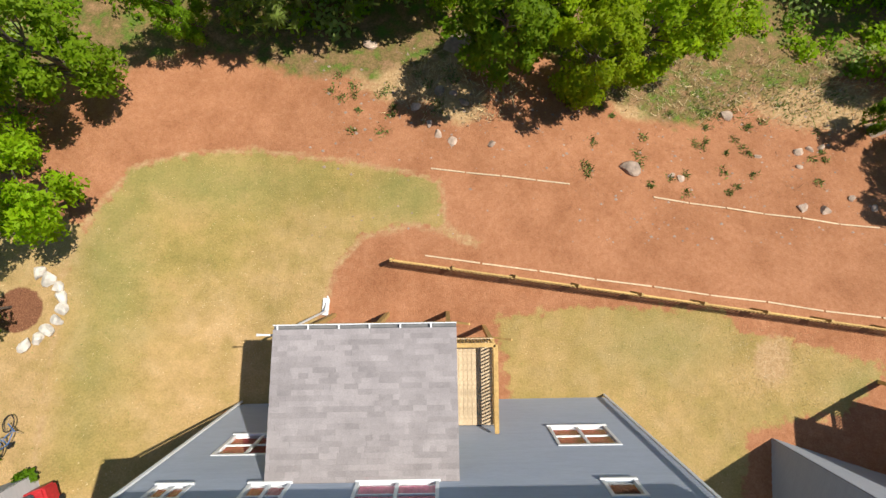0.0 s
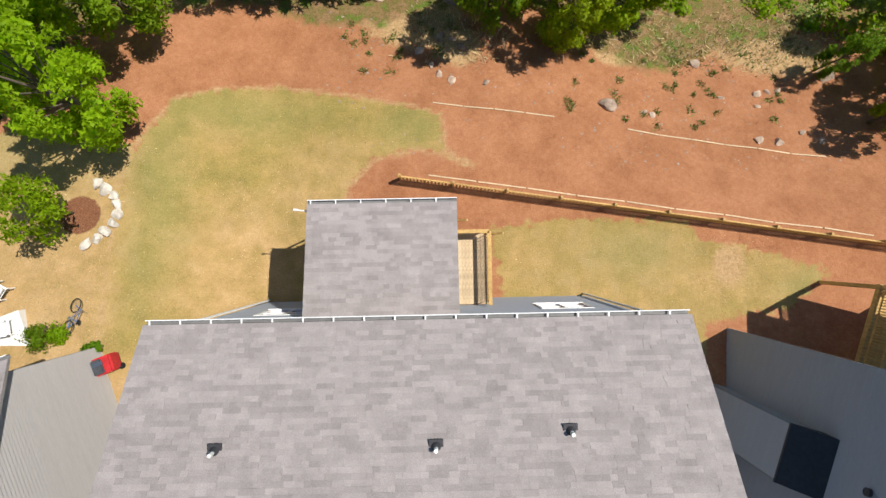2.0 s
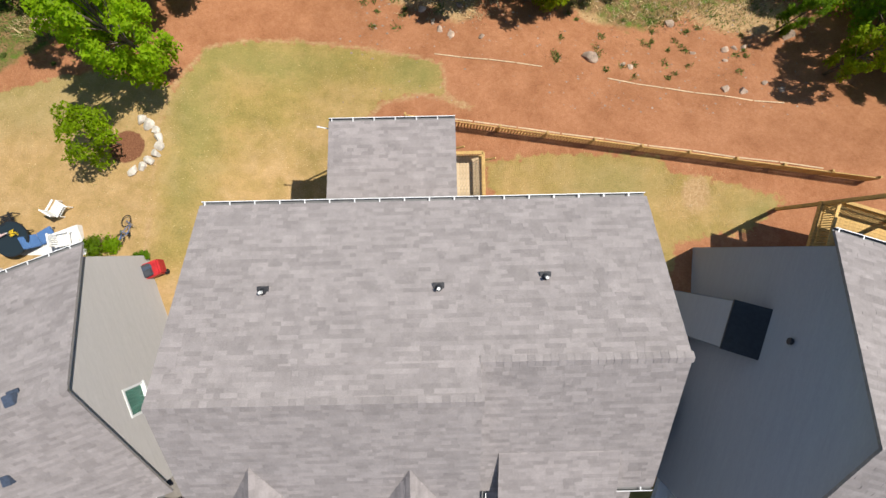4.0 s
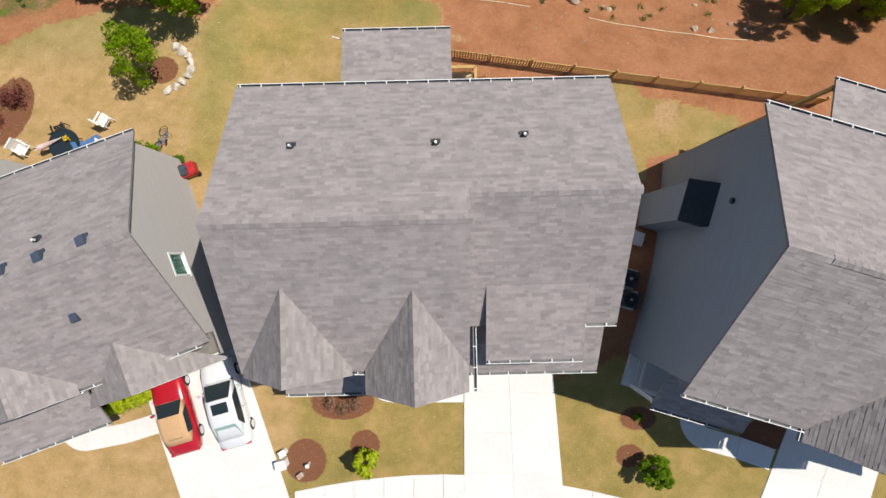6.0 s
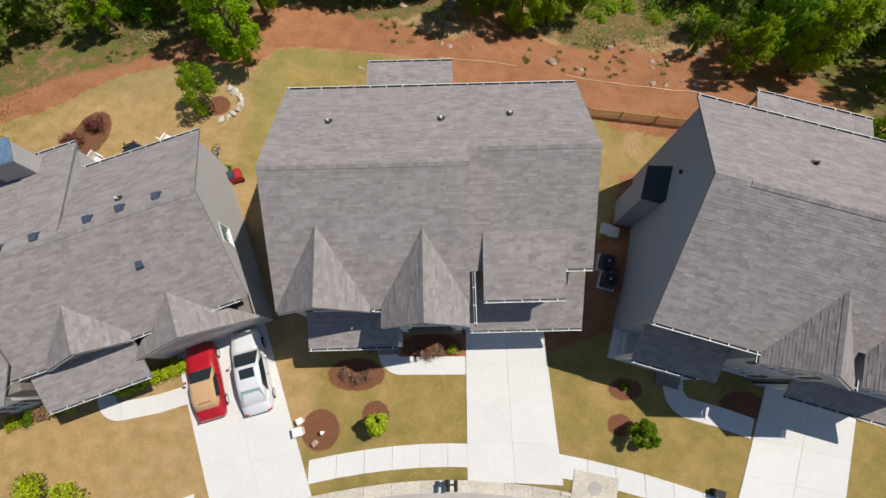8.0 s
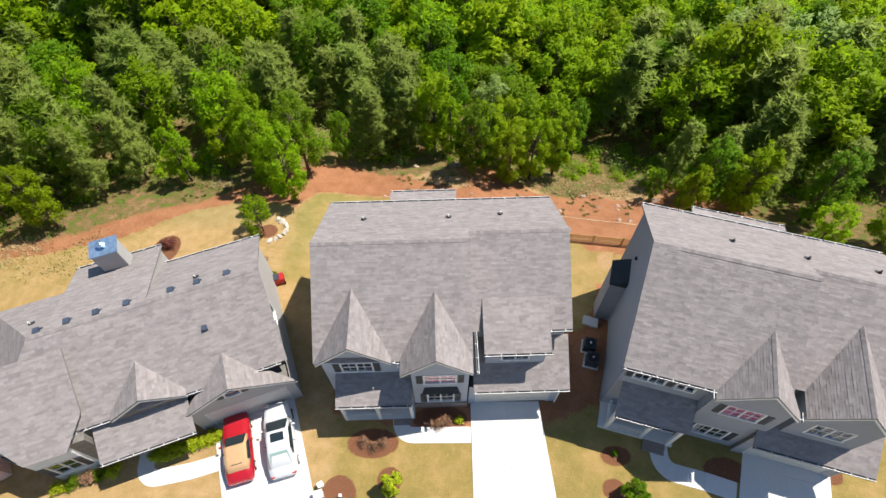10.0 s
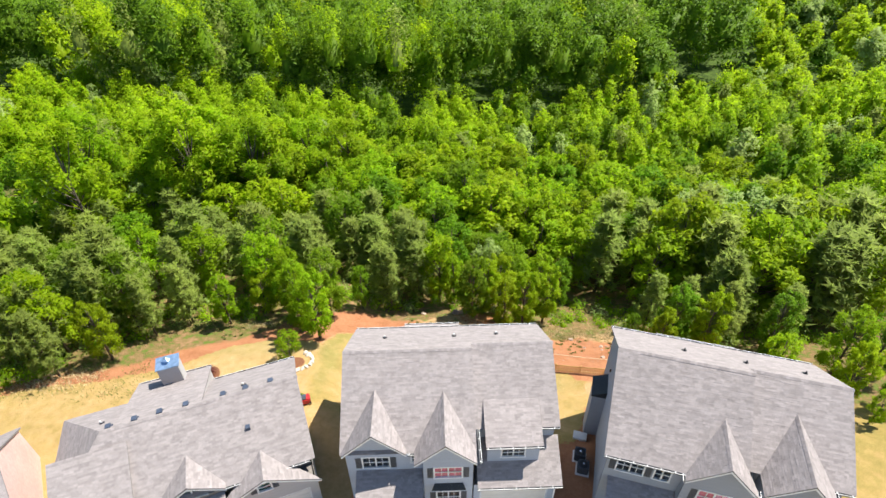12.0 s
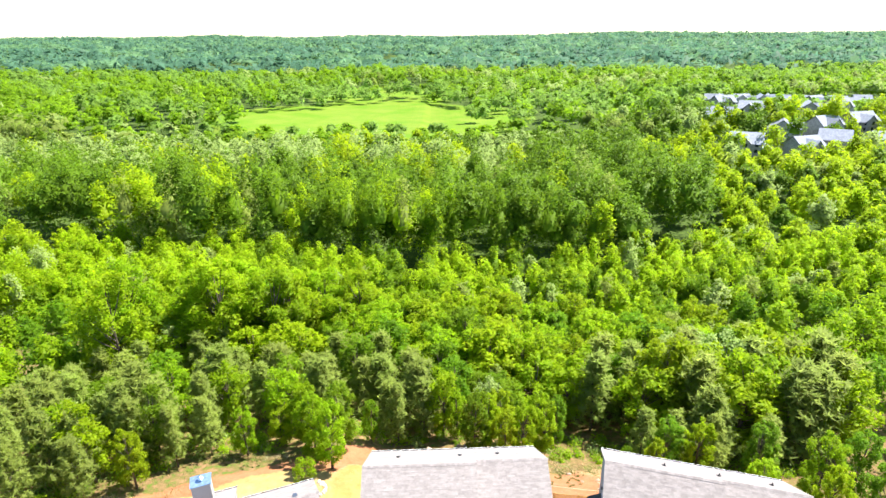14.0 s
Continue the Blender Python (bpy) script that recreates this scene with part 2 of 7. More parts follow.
# ---- the lie of the land ----


def bumps(x, y, s, seed=0.0):
    return np.sin(x / s + 1.3 + seed) * np.cos(y / s * 1.13 + 0.7 * seed) + 0.5 * np.sin(x / s * 2.3 + y / s * 1.7 + seed)


def kerb_line(x):
    """The back edge of the pavement along the street."""
    x = np.asarray(x, float)
    return -23.4 - 0.0175 * x * x / (1 + 0.02 * np.abs(x))


def land(x, y):
    """Height of the ground: level at the street, falling away behind the houses, then woods and far hills."""
    x, y = np.asarray(x, float), np.asarray(y, float)
    w = step(-14, -7, x)
    side = (1.9 + 1.8 * w) * step(-9 - 5 * w, -1 - 3 * w, y)
    start = -1.3 - 0.12 * np.clip(x, 0, 18)
    fall = 0.36 + 0.36 * step(2, 14, x)
    d = np.clip(y - start, 0, None)
    d = d * d / (d + 1.0)
    deep = 13.5
    back = deep * (1 - np.exp(-fall * d / deep))
    r = np.hypot(x, y)
    far = step(450, 3600, r) * (40 + 11 * bumps(x, y, 420, 1.0)) + step(150, 600, r) * 2.5 * bumps(x, y, 130)
    far = far * step(0, 60, y + 40) + 15 * np.exp(-(((x - 200) / 130) ** 2 + ((y - 250) / 140) ** 2)) * step(20, 110, r)
    rough = 0.05 * bumps(x, y, 1.7) * step(-2, 1, y) + 0.03 * bumps(x, y, 0.8, 2) * step(-1, 2, y)
    street = 0.3 * step(0.0, 0.12, kerb_line(x) - 1.9 - y)
    return -side - back + far + rough - street


def land1(x, y):
    return float(land(x, y))

# ---- ground ----


def inside(px, py, poly, soft=0.5):
    """1 inside an outline in the plan, 0 outside, with a soft rim."""
    poly = np.array(poly, float)
    best = np.full(px.shape, 1e9)
    odd = np.zeros(px.shape, bool)
    for (ax, ay), (bx, by) in zip(poly, np.roll(poly, -1, 0)):
        dx, dy = bx - ax, by - ay
        t = np.clip(((px - ax) * dx + (py - ay) * dy) / (dx * dx + dy * dy), 0, 1)
        best = np.minimum(best, np.hypot(px - ax - t * dx, py - ay - t * dy))
        if dy:
            odd ^= ((ay > py) != (by > py)) & (px < dx * (py - ay) / dy + ax)
    return np.clip(0.5 + np.where(odd, best, -best) / soft, 0, 1)


def blob(px, py, x, y, rx, ry, soft=0.4):
    return np.clip(0.5 + (1 - np.hypot((px - x) / rx, (py - y) / ry)) * min(rx, ry) / soft, 0, 1)


def axis(lo, hi, fine, reach_lo, reach_hi):
    mid = np.arange(lo, hi, fine)
    out_lo, out_hi, s, p = [], [], fine, lo
    while p > reach_lo:
        s *= 1.13
        p -= s
        out_lo.append(p)
    s, p = fine, mid[-1]
    while p < reach_hi:
        s *= 1.13
        p += s
        out_hi.append(p)
    return np.concatenate([out_lo[::-1], mid, out_hi])


gx = axis(-28, 27, 0.25, -4600, 4600)
gy = axis(-30, 12, 0.25, -4600, 4600)
GX, GY = np.meshgrid(gx, gy)
GZ = land(GX, GY)
nx, ny = len(gx), len(gy)
idx = np.arange(nx * ny).reshape(ny, nx)
ground_faces = np.stack([idx[:-1, :-1], idx[:-1, 1:], idx[1:, 1:], idx[1:, :-1]], -1).reshape(-1, 4)
LAWN_REAR = [(-0.1, 0.9), (-0.2, 2.65), (-1.6, 3.15), (-4.3, 3.6), (-8.2, 4.05), (-10.5, 3.7), (-12.1, 3.0), (-13.2, 0.9), (-13.8, -1.5), (-13.6, -4.5),
             (-13.2, -9), (-8.4, -9), (-8.6, -6.4), (-5.3, -5.9), (-4.9, -2.7), (-4.3, -0.7), (-3.3, 0.5), (-1.2, 1.05), (0.2, 0.65), (1.3, 0.2)]
LAWN_SIDE = [(2.1, -2.7), (5, -2.25), (8.3, -2.3), (11.0, -2.3), (11.6, -3.3), (13.5, -3.5), (17.6, -4.6), (15.5, -6.2), (11.6, -6.7), (10.6, -9.5), (9.2, -12), (7.0, -12), (7.2, -6.8), (5, -6.6), (2.6, -5.9)]
LAWN_LEFT = [(-14.0, 1.2), (-17.5, 1.6), (-22, 0.4), (-27, -2.8), (-32.5, -4.9), (-37.5, -5.6), (-44, -9.5), (-60, -32), (-9, -32), (-12.6, -24), (-15.2, -18), (-13.3, -9), (-13.2, -3), (-13.3, 0.5)]
LAWN_FRONT = [(-9.2, -17.6), (-10.3, -19), (-9.0, -24.6), (-9, -32), (45, -32), (45, 2), (30, 0), (24, -6), (24, -18), (12, -18.2), (8.8, -17.5), (6.5, -18.5), (1, -19.5), (-4, -18.7)]
LAWN_ALLEY = [(-14.2, -8.5), (-7.8, -8.5), (-7.8, -18.5), (-10.5, -18.5)]
lawn = np.maximum.reduce([inside(GX, GY, p, 0.9) for p in (LAWN_REAR, LAWN_SIDE, LAWN_LEFT, LAWN_FRONT, LAWN_ALLEY)] + [step(-19.2, -20.2, GY)])
dry = np.maximum.reduce([inside(GX, GY, LAWN_LEFT, 2.5) * (1 - 0.5 * step(-20, -30, GX)), blob(GX, GY, -8.5, -5, 3, 3.6, 3) * 0.8, inside(GX, GY, LAWN_SIDE, 2.0) * 0.45,
                         blob(GX, GY, -5, -1.5, 3, 3, 3) * 0.6, blob(GX, GY, -8.6, -19.5, 1.2, 4, 1.0), inside(GX, GY, LAWN_ALLEY, 1.0)])
mulch = np.maximum.reduce([blob(GX, GY, *b) for b in ((-6.95, -22.7, 1.05, 1.1), (-3.95, -21.9, 0.75, 0.75), (9.4, -22.5, 0.7, 0.6), (9.85, -20.6, 0.95, 0.6),
                                                    (-5.1, -19.75, 1.6, 0.9), (-0.9, -18.3, 1.75, 0.85), (16.2, -21.5, 1.25, 0.8), (-15.2, -2.3, 0.85, 0.8), (-22.9, -4.7, 1.2, 2.0), (22.6, -21.7, 0.6, 0.7))])
wood_edge = 8.6 - 2.8 * step(-9, -15, GX) + 1.0 * np.sin(GX / 3.1) - 2.4 * step(3, 8, GX) + 2.5 * step(10, 16, GX) - 4 * step(-15, -24, GX) - 15 * step(24, 34, GX) - 6 * step(-24, -34, GX)
woods = np.clip(0.5 + (GY - wood_edge) / 2.0, 0, 1)
meadow = np.maximum.reduce([blob(GX, GY, -50, 375, 120, 118, 25), blob(GX, GY, -65, 560, 75, 55, 20), blob(GX, GY, -490, 640, 110, 50, 20)])

tan = np.maximum.reduce([blob(GX, GY, *b) for b in ((-1.6, 8.0, 2.4, 1.6, 1.6), (0.6, 6.4, 1.2, 1.0, 1.0), (13.5, 8.6, 3.0, 1.5, 1.5), (18.5, 7.2, 3.2, 1.3, 1.4), (9.0, 6.6, 1.2, 0.6, 0.8), (12.9, -4.3, 0.7, 0.9, 0.9))])
tan = np.maximum(tan, 0.62 * np.clip(1 - np.abs(inside(GX, GY, LAWN_REAR, 0.9) - 0.42) / 0.36, 0, 1))
lush = np.maximum.reduce([blob(GX, GY, *b) for b in ((-12.2, -0.5, 1.1, 4.2, 1.6), (-9.5, 2.6, 3.2, 1.1, 1.6), (-1.6, 2.0, 1.5, 1.1, 1.4), (8.4, -3.7, 2.4, 1.3, 1.6), (-20, 0.0, 5, 1.6, 2.0), (16.2, -5.2, 1.3, 0.8, 1.0))])
ground = soup("ground", np.stack([GX, GY, GZ], -1).reshape(-1, 3), ground_faces, bpy.data.materials.new("ground_cover"))
for key, mask in (("lawn", lawn), ("dry", dry), ("mulch", mulch), ("woods", woods), ("meadow", meadow), ("tan", tan), ("lush", lush)):
    at = ground.data.attributes.new(key, "FLOAT", "POINT")
    at.data.foreach_set("value", mask.ravel().astype(np.float32))
ground.data.polygons.foreach_set("use_smooth", [True] * len(ground.data.polygons))
tagged(ground, "sloping ground of red clay, patchy lawn and forest floor", "ground", kind="structure")


def ground_material(m):
    m.use_nodes = True
    nt = m.node_tree
    n, l = nt.nodes, nt.links
    p = n["Principled BSDF"]
    p.inputs["Roughness"].default_value = 0.95
    p.inputs["Specular IOR Level"].default_value = 0.15
    co = n.new("ShaderNodeTexCoord")

    def noise(scale, detail=6, rough=0.65, vec=None):
        t = n.new("ShaderNodeTexNoise")
        t.inputs["Scale"].default_value, t.inputs["Detail"].default_value, t.inputs["Roughness"].default_value = scale, detail, rough
        l.new(vec or co.outputs["Object"], t.inputs["Vector"])
        return t.outputs["Fac"]

    def ramp(fac, *stops):
        r = n.new("ShaderNodeValToRGB")
        while len(r.color_ramp.elements) < len(stops):
            r.color_ramp.elements.new(0.5)
        for e, (pos, c) in zip(r.color_ramp.elements, stops):
            e.position, e.color = pos, (*c, 1)
        l.new(fac, r.inputs[0])
        return r.outputs[0]

    def mix(fac, a, b, blend="MIX"):
        v = n.new("ShaderNodeMix")
        v.data_type, v.blend_type = "RGBA", blend
        if isinstance(fac, float):
            v.inputs[0].default_value = fac
        else:
            l.new(fac, v.inputs[0])
        l.new(a, v.inputs[6])
        l.new(b, v.inputs[7])
        return v.outputs[2]

    def math2(op, a, b):
        v = n.new("ShaderNodeMath")
        v.operation = op
        for i, s in enumerate((a, b)):
            if isinstance(s, (int, float)):
                v.inputs[i].default_value = s
            else:
                l.new(s, v.inputs[i])
        return v.outputs[0]

    def mask(name, sharp=6.0, ragged=0.7, grain=None):
        a = n.new("ShaderNodeAttribute")
        a.attribute_name = name
        k = math2("SUBTRACT", grain or noise(3.5), 0.5)
        k = math2("MULTIPLY", k, ragged)
        k = math2("ADD", a.outputs["Fac"], k)
        k = math2("SUBTRACT", k, 0.5)
        k = math2("MULTIPLY", k, sharp)
        v = n.new("ShaderNodeMath")
        v.operation, v.use_clamp = "ADD", True
        l.new(k, v.inputs[0])
        v.inputs[1].default_value = 0.5
        return v.outputs[0]

    mid, broad = noise(5), noise(1.1, 7, 0.62)
    clay = ramp(mid, (0.3, (0.33, 0.142, 0.068)), (0.5, (0.365, 0.163, 0.080)), (0.72, (0.40, 0.19, 0.098)))
    clay = mix(0.8, clay, ramp(noise(0.55, 8, 0.68), (0.34, (0.80, 0.76, 0.72)), (0.5, (1.0, 1.0, 1.0)), (0.66, (1.16, 1.2, 1.24))), "MULTIPLY")
    clay = mix(0.9, clay, ramp(noise(15, 10, 0.82), (0.33, (0.66, 0.62, 0.6)), (0.5, (0.98, 0.98, 0.98)), (0.68, (1.24, 1.26, 1.28))), "MULTIPLY")
    green = ramp(noise(0.5, 9, 0.7), (0.36, (0.265, 0.213, 0.068)), (0.5, (0.335, 0.248, 0.086)), (0.64, (0.425, 0.287, 0.118)))
    straw = ramp(broad, (0.33, (0.38, 0.26, 0.11)), (0.5, (0.46, 0.305, 0.145)), (0.68, (0.51, 0.345, 0.18)))
    turf = mix(mask("dry", 1.3, 0.75, broad), green, straw)
    turf = mix(0.75, turf, ramp(noise(16, 8, 0.75), (0.28, (0.6, 0.62, 0.55)), (0.72, (1.28, 1.25, 1.2))), "MULTIPLY")
    turf = mix(0.6, turf, ramp(noise(1.3, 12, 0.8), (0.3, (0.72, 0.72, 0.66)), (0.7, (1.22, 1.2, 1.2))), "MULTIPLY")
    bark = ramp(noise(20, 6, 0.8), (0.3, (0.075, 0.03, 0.016)), (0.5, (0.20, 0.085, 0.045)), (0.72, (0.36, 0.18, 0.10)))
    litter = ramp(noise(1.4), (0.38, (0.12, 0.18, 0.03)), (0.5, (0.20, 0.15, 0.06)), (0.66, (0.33, 0.20, 0.11)))
    litter = mix(0.8, litter, ramp(noise(11), (0.3, (0.45, 0.45, 0.42)), (0.7, (1.25, 1.2, 1.15))), "MULTIPLY")
    field = ramp(noise(0.05), (0.35, (0.105, 0.215, 0.008)), (0.65, (0.17, 0.235, 0.025)))
    turf = mix(math2("MULTIPLY", mask("lush", 1.2, 0.9, broad), 0.3), turf, ramp(noise(9, 8, 0.75), (0.3, (0.12, 0.155, 0.05)), (0.7, (0.25, 0.27, 0.10))))
    soil = ramp(noise(7, 8, 0.75), (0.3, (0.29, 0.17, 0.075)), (0.5, (0.43, 0.28, 0.14)), (0.7, (0.54, 0.38, 0.21)))
    out = mix(mask("lawn", 5.0, 1.5, noise(2.2)), clay, turf)
    out = mix(mask("tan", 2.5, 1.3, noise(2.6, 9, 0.75)), out, soil)
    out = mix(mask("mulch", 6.0, 0.6), out, bark)
    out = mix(mask("woods", 4.0, 1.1, noise(1.1)), out, litter)
    # Beyond y 28 the floor turns dark green: woodland shade painted into the colour.
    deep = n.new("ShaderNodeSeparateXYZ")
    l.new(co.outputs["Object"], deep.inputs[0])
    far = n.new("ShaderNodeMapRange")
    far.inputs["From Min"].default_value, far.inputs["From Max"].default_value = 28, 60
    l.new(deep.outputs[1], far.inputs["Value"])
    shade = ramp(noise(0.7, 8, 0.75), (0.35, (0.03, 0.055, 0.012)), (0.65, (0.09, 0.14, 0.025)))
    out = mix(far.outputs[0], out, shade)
    out = mix(mask("meadow", 4.0, 0.8, noise(0.03)), out, field)
    l.new(out, p.inputs["Base Color"])
    b = n.new("ShaderNodeBump")
    b.inputs["Strength"].default_value, b.inputs["Distance"].default_value = 0.8, 0.06
    l.new(noise(13, 8, 0.7), b.inputs["Height"])
    l.new(b.outputs[0], p.inputs["Normal"])


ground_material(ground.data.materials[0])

# ---- concrete, kerb and street ----


def slab(name, outline, top, mat, parent, deep=0.12):
    s = Solid().prism(outline, top - deep, top)
    return part(name, s, mat, parent, bevel=0.012)


def drive(left, right, cuts, label, across=2):
    """A drive of slabs between a left and a right edge line, each from the garage to the street."""
    t = thing("driveway", pose(0, 0, 0), label, "driveway", kind="structure")
    (ax, ay), (bx, by) = left
    (cx, cy), (dx, dy) = right
    for i in range(cuts):
        for j in range(across):
            q = []
            for u, v in ((i, j), (i + 1, j), (i + 1, j + 1), (i, j + 1)):
                a, k = u / cuts, v / across
                p = Vector((ax + (bx - ax) * a, ay + (by - ay) * a)).lerp(Vector((cx + (dx - cx) * a, cy + (dy - cy) * a)), k)
                q.append(p)
            mid = sum(q, Vector((0, 0))) / 4
            q = [tuple(mid + (p - mid) * (1 - 0.002 / (p - mid).length)) for p in q]
            slab("slab", q, 0.05, CONCRETE, t)
    return t


drive(((1.05, -17.2), (1.05, -25.3)), ((5.45, -17.2), (6.15, -25.55)), 4, "clean pale concrete driveway of jointed slabs")
drive(((-15.75, -17.2), (-12.3, -27.3)), ((-10.5, -16.6), (-7.2, -26.2)), 4, "pale concrete driveway under two parked cars")
drive(((18.0, -19.5), (15.1, -26.9)), ((22.8, -20.6), (20.5, -28.0)), 4, "pale concrete driveway beside a mulched bed")

pavement = thing("pavement", pose(0, 0, 0), "curved pale concrete pavement along the street", "pavement", kind="structure")
kerb = thing("kerb", pose(0, 0, 0), "weathered beige concrete kerb and gutter of the street", "kerb", kind="structure")
for i in range(-18, 22):
    x0, x1 = i * 1.5 + 0.006, i * 1.5 + 1.494
    mid = (x0 + x1) / 2
    on_drive = 1.0 < mid < 6.0 or -12.9 < mid < -7.9 or 15.2 < mid < 20.6
    y0, y1 = float(kerb_line(x0)), float(kerb_line(x1))
    if not on_drive:
        slab("slab", [(x0, y0 - 1.2), (x1, y1 - 1.2), (x1, y1), (x0, y0)], 0.043, CONCRETE, pavement)
    top = 0.02 if on_drive else 0.07
    s = Solid()
    for u0, u1, z in ((1.85, 2.05, top), (2.05, 2.5, -0.06)):
        s.prism([(x0, y0 - u1), (x1, y1 - u1), (x1, y1 - u0), (x0, y0 - u0)], -0.25, z)
    part("kerb_stone", s, KERB, kerb)
s = Solid()
for i in range(-30, 34):
    x0, x1 = i * 1.5, i * 1.5 + 1.5
    y0, y1 = float(kerb_line(x0)) - 2.5, float(kerb_line(x1)) - 2.5
    s.face((x0, y0, -0.07), (x0, y0 - 9, -0.02), (x1, y1 - 9, -0.02), (x1, y1, -0.07))
    s.face((x0, y0 - 9, -0.02), (x0, y0 - 9, -0.5), (x1, y1 - 9, -0.5), (x1, y1 - 9, -0.02))
road = tagged(part("road", s, ASPHALT), "faded grey asphalt street curving past the drives", "road", kind="structure")


def ribbon(name, line, width, label):
    """A curved walk of concrete slabs along a line."""
    t = thing(name, pose(0, 0, 0), label, "footpath", kind="structure")
    pts = [Vector(p) for p in line]
    edge = []
    for i, p in enumerate(pts):
        d = (pts[min(i + 1, len(pts) - 1)] - pts[max(i - 1, 0)]).normalized()
        s = Vector((-d.y, d.x)) * width / 2
        edge.append((p - s, p + s))
    for (a0, a1), (b0, b1) in zip(edge, edge[1:]):
        slab("slab", [tuple(p) for p in (a0, a0.lerp(b0, 0.995), a1.lerp(b1, 0.995), a1)], 0.038, CONCRETE, t)
    return t


def arc(cx, cy, r, a0, a1, k):
    return [(cx + r * math.cos(radians(a0 + (a1 - a0) * i / k)), cy + r * math.sin(radians(a0 + (a1 - a0) * i / k))) for i in range(k + 1)]


ribbon("footpath", [(-3.4, -17.8)] + arc(-2.6, -18.5, 0.78, 180, 270, 6) + [(-1.2, -19.28), (1.03, -19.28)], 1.0, "short curved concrete footpath from porch to driveway")
ribbon("footpath", [(-19.0, -19.6)] + arc(-18.1, -20.9, 0.8, 200, 285, 6) + [(-16.0, -21.3), (-14.2, -20.75)], 1.0, "curved concrete footpath beside a clipped hedge")
ribbon("footpath", [(12.6, -19.0)] + arc(13.6, -20.6, 1.1, 180, 250, 6) + [(14.9, -22.1), (16.6, -22.7)], 1.1, "curved concrete footpath in the house's shade")
patio = thing("patio", pose(-17.4, -7.2, land1(-17.4, -7.2), 0, 0, 20), "small concrete patio behind the house", "patio", kind="structure")
slab("slab", [(-1.6, -0.9), (1.2, -0.9), (1.2, 0.75), (-1.6, 0.75)], 0.06, CONCRETE, patio, 0.5)

# ---- houses ----


def shingle_slope(roof, corner, along, up, outline, mat=None, loose=None):
    """Courses of shingle tabs over one roof slope. The outline is convex, in metres along the eave and up the slope.
    loose: a rectangle (u0, u1, v0, v1) whose tabs are pieces of their own."""
    corner, along, up = Vector(corner), Vector(along).normalized(), Vector(up).normalized()
    nrm = along.cross(up)
    if nrm.z < 0:
        nrm = -nrm

    def at(u, v, h):
        return corner + along * u + up * v + nrm * h

    def span(v):
        xs = []
        for (a, b), (c, d) in zip(outline, outline[1:] + outline[:1]):
            if (b - v) * (d - v) <= 0 and b != d:
                xs.append(a + (c - a) * (v - b) / (d - b))
        return (min(xs), max(xs)) if len(xs) > 1 else None

    deck = Solid()
    k = len(outline)
    deck.v = [tuple(at(u, v, h)) for h in (-0.09, 0.0) for u, v in outline]
    deck.f = [tuple(reversed(range(k))), tuple(range(k, 2 * k))] + [(i, (i + 1) % k, k + (i + 1) % k, k + i) for i in range(k)]
    slope = part("roof_slope", deck, ROOFDECK, roof)
    s = Solid()
    v_top = max(v for _, v in outline)
    course, v, row = 0.142, 0.0, 0
    while v < v_top - 0.02:
        v1 = min(v + course + 0.03, v_top - 1e-4)
        lo, hi = span(v + 1e-4), span(v1)
        if lo and hi:
            u = min(lo[0], hi[0]) - random.random() * 0.3
            while u < max(lo[1], hi[1]):
                w = random.choice((0.18, 0.26, 0.36, 0.46, 0.6))
                a0, b0 = max(u, lo[0]), min(u + w - 0.0025, lo[1])
                a1, b1 = max(u, hi[0]), min(u + w - 0.0025, hi[1])
                u += w
                if b0 - a0 < 0.02 and b1 - a1 < 0.02:
                    continue
                b0, b1 = max(a0, b0), max(a1, b1)
                h = random.choice((0.014, 0.016, 0.024))
                p = [at(a0, v, h), at(b0, v, h), at(b1, v1, 0.008), at(a1, v1, 0.008), at(a0, v, 0), at(b0, v, 0), at(b1, v1, 0), at(a1, v1, 0)]
                if loose and loose[0] < a0 and b0 < loose[1] and loose[2] < v < loose[3]:
                    one = Solid()
                    one.v = [tuple(q) for q in p]
                    one.f = [(0, 1, 2, 3), (4, 5, 1, 0), (5, 6, 2, 1), (7, 4, 0, 3)]
                    part("shingle", one, SHINGLE_ONE, slope)
                    continue
                c = len(s.v)
                s.v += [tuple(q) for q in p]
                s.f += [tuple(c + i for i in q) for q in ((0, 1, 2, 3), (4, 5, 1, 0), (5, 6, 2, 1), (7, 4, 0, 3))]
        v += course
        row += 1
    if s.v:
        tagged(part("shingles", s, mat or SHINGLE, slope), kind="stuff")
    return slope


def caps(roof, a, b, wide=0.16, slope=0.65):
    """Folded cap shingles along a ridge or hip."""
    a, b = Vector(a), Vector(b)
    d = (b - a)
    k = max(2, int(d.length / 0.21))
    side = Vector((-d.y, d.x, 0)).normalized() * wide
    drop = Vector((0, 0, -wide * slope))
    s = Solid()
    for i in range(k):
        p, q = a + d * (i / k), a + d * ((i + 1.25) / k)
        h0, h1 = Vector((0, 0, 0.045)), Vector((0, 0, 0.033))
        s.face(p + h0 - side + drop, p + h0, q + h1, q + h1 - side + drop)
        s.face(p + h0, p + h0 + side + drop, q + h1 + side + drop, q + h1)
        s.face(p - side + drop, p + h0 - side + drop, p + h0, p)
        s.face(p, p + h0, p + h0 + side + drop, p + side + drop)
    tagged(part("ridge_cap", s, SHINGLE, roof), kind="stuff")


HANGER = Solid().box(-0.022, 0.022, 0.0, 0.14, 0.0, 0.016).mesh("hanger", TRIM)


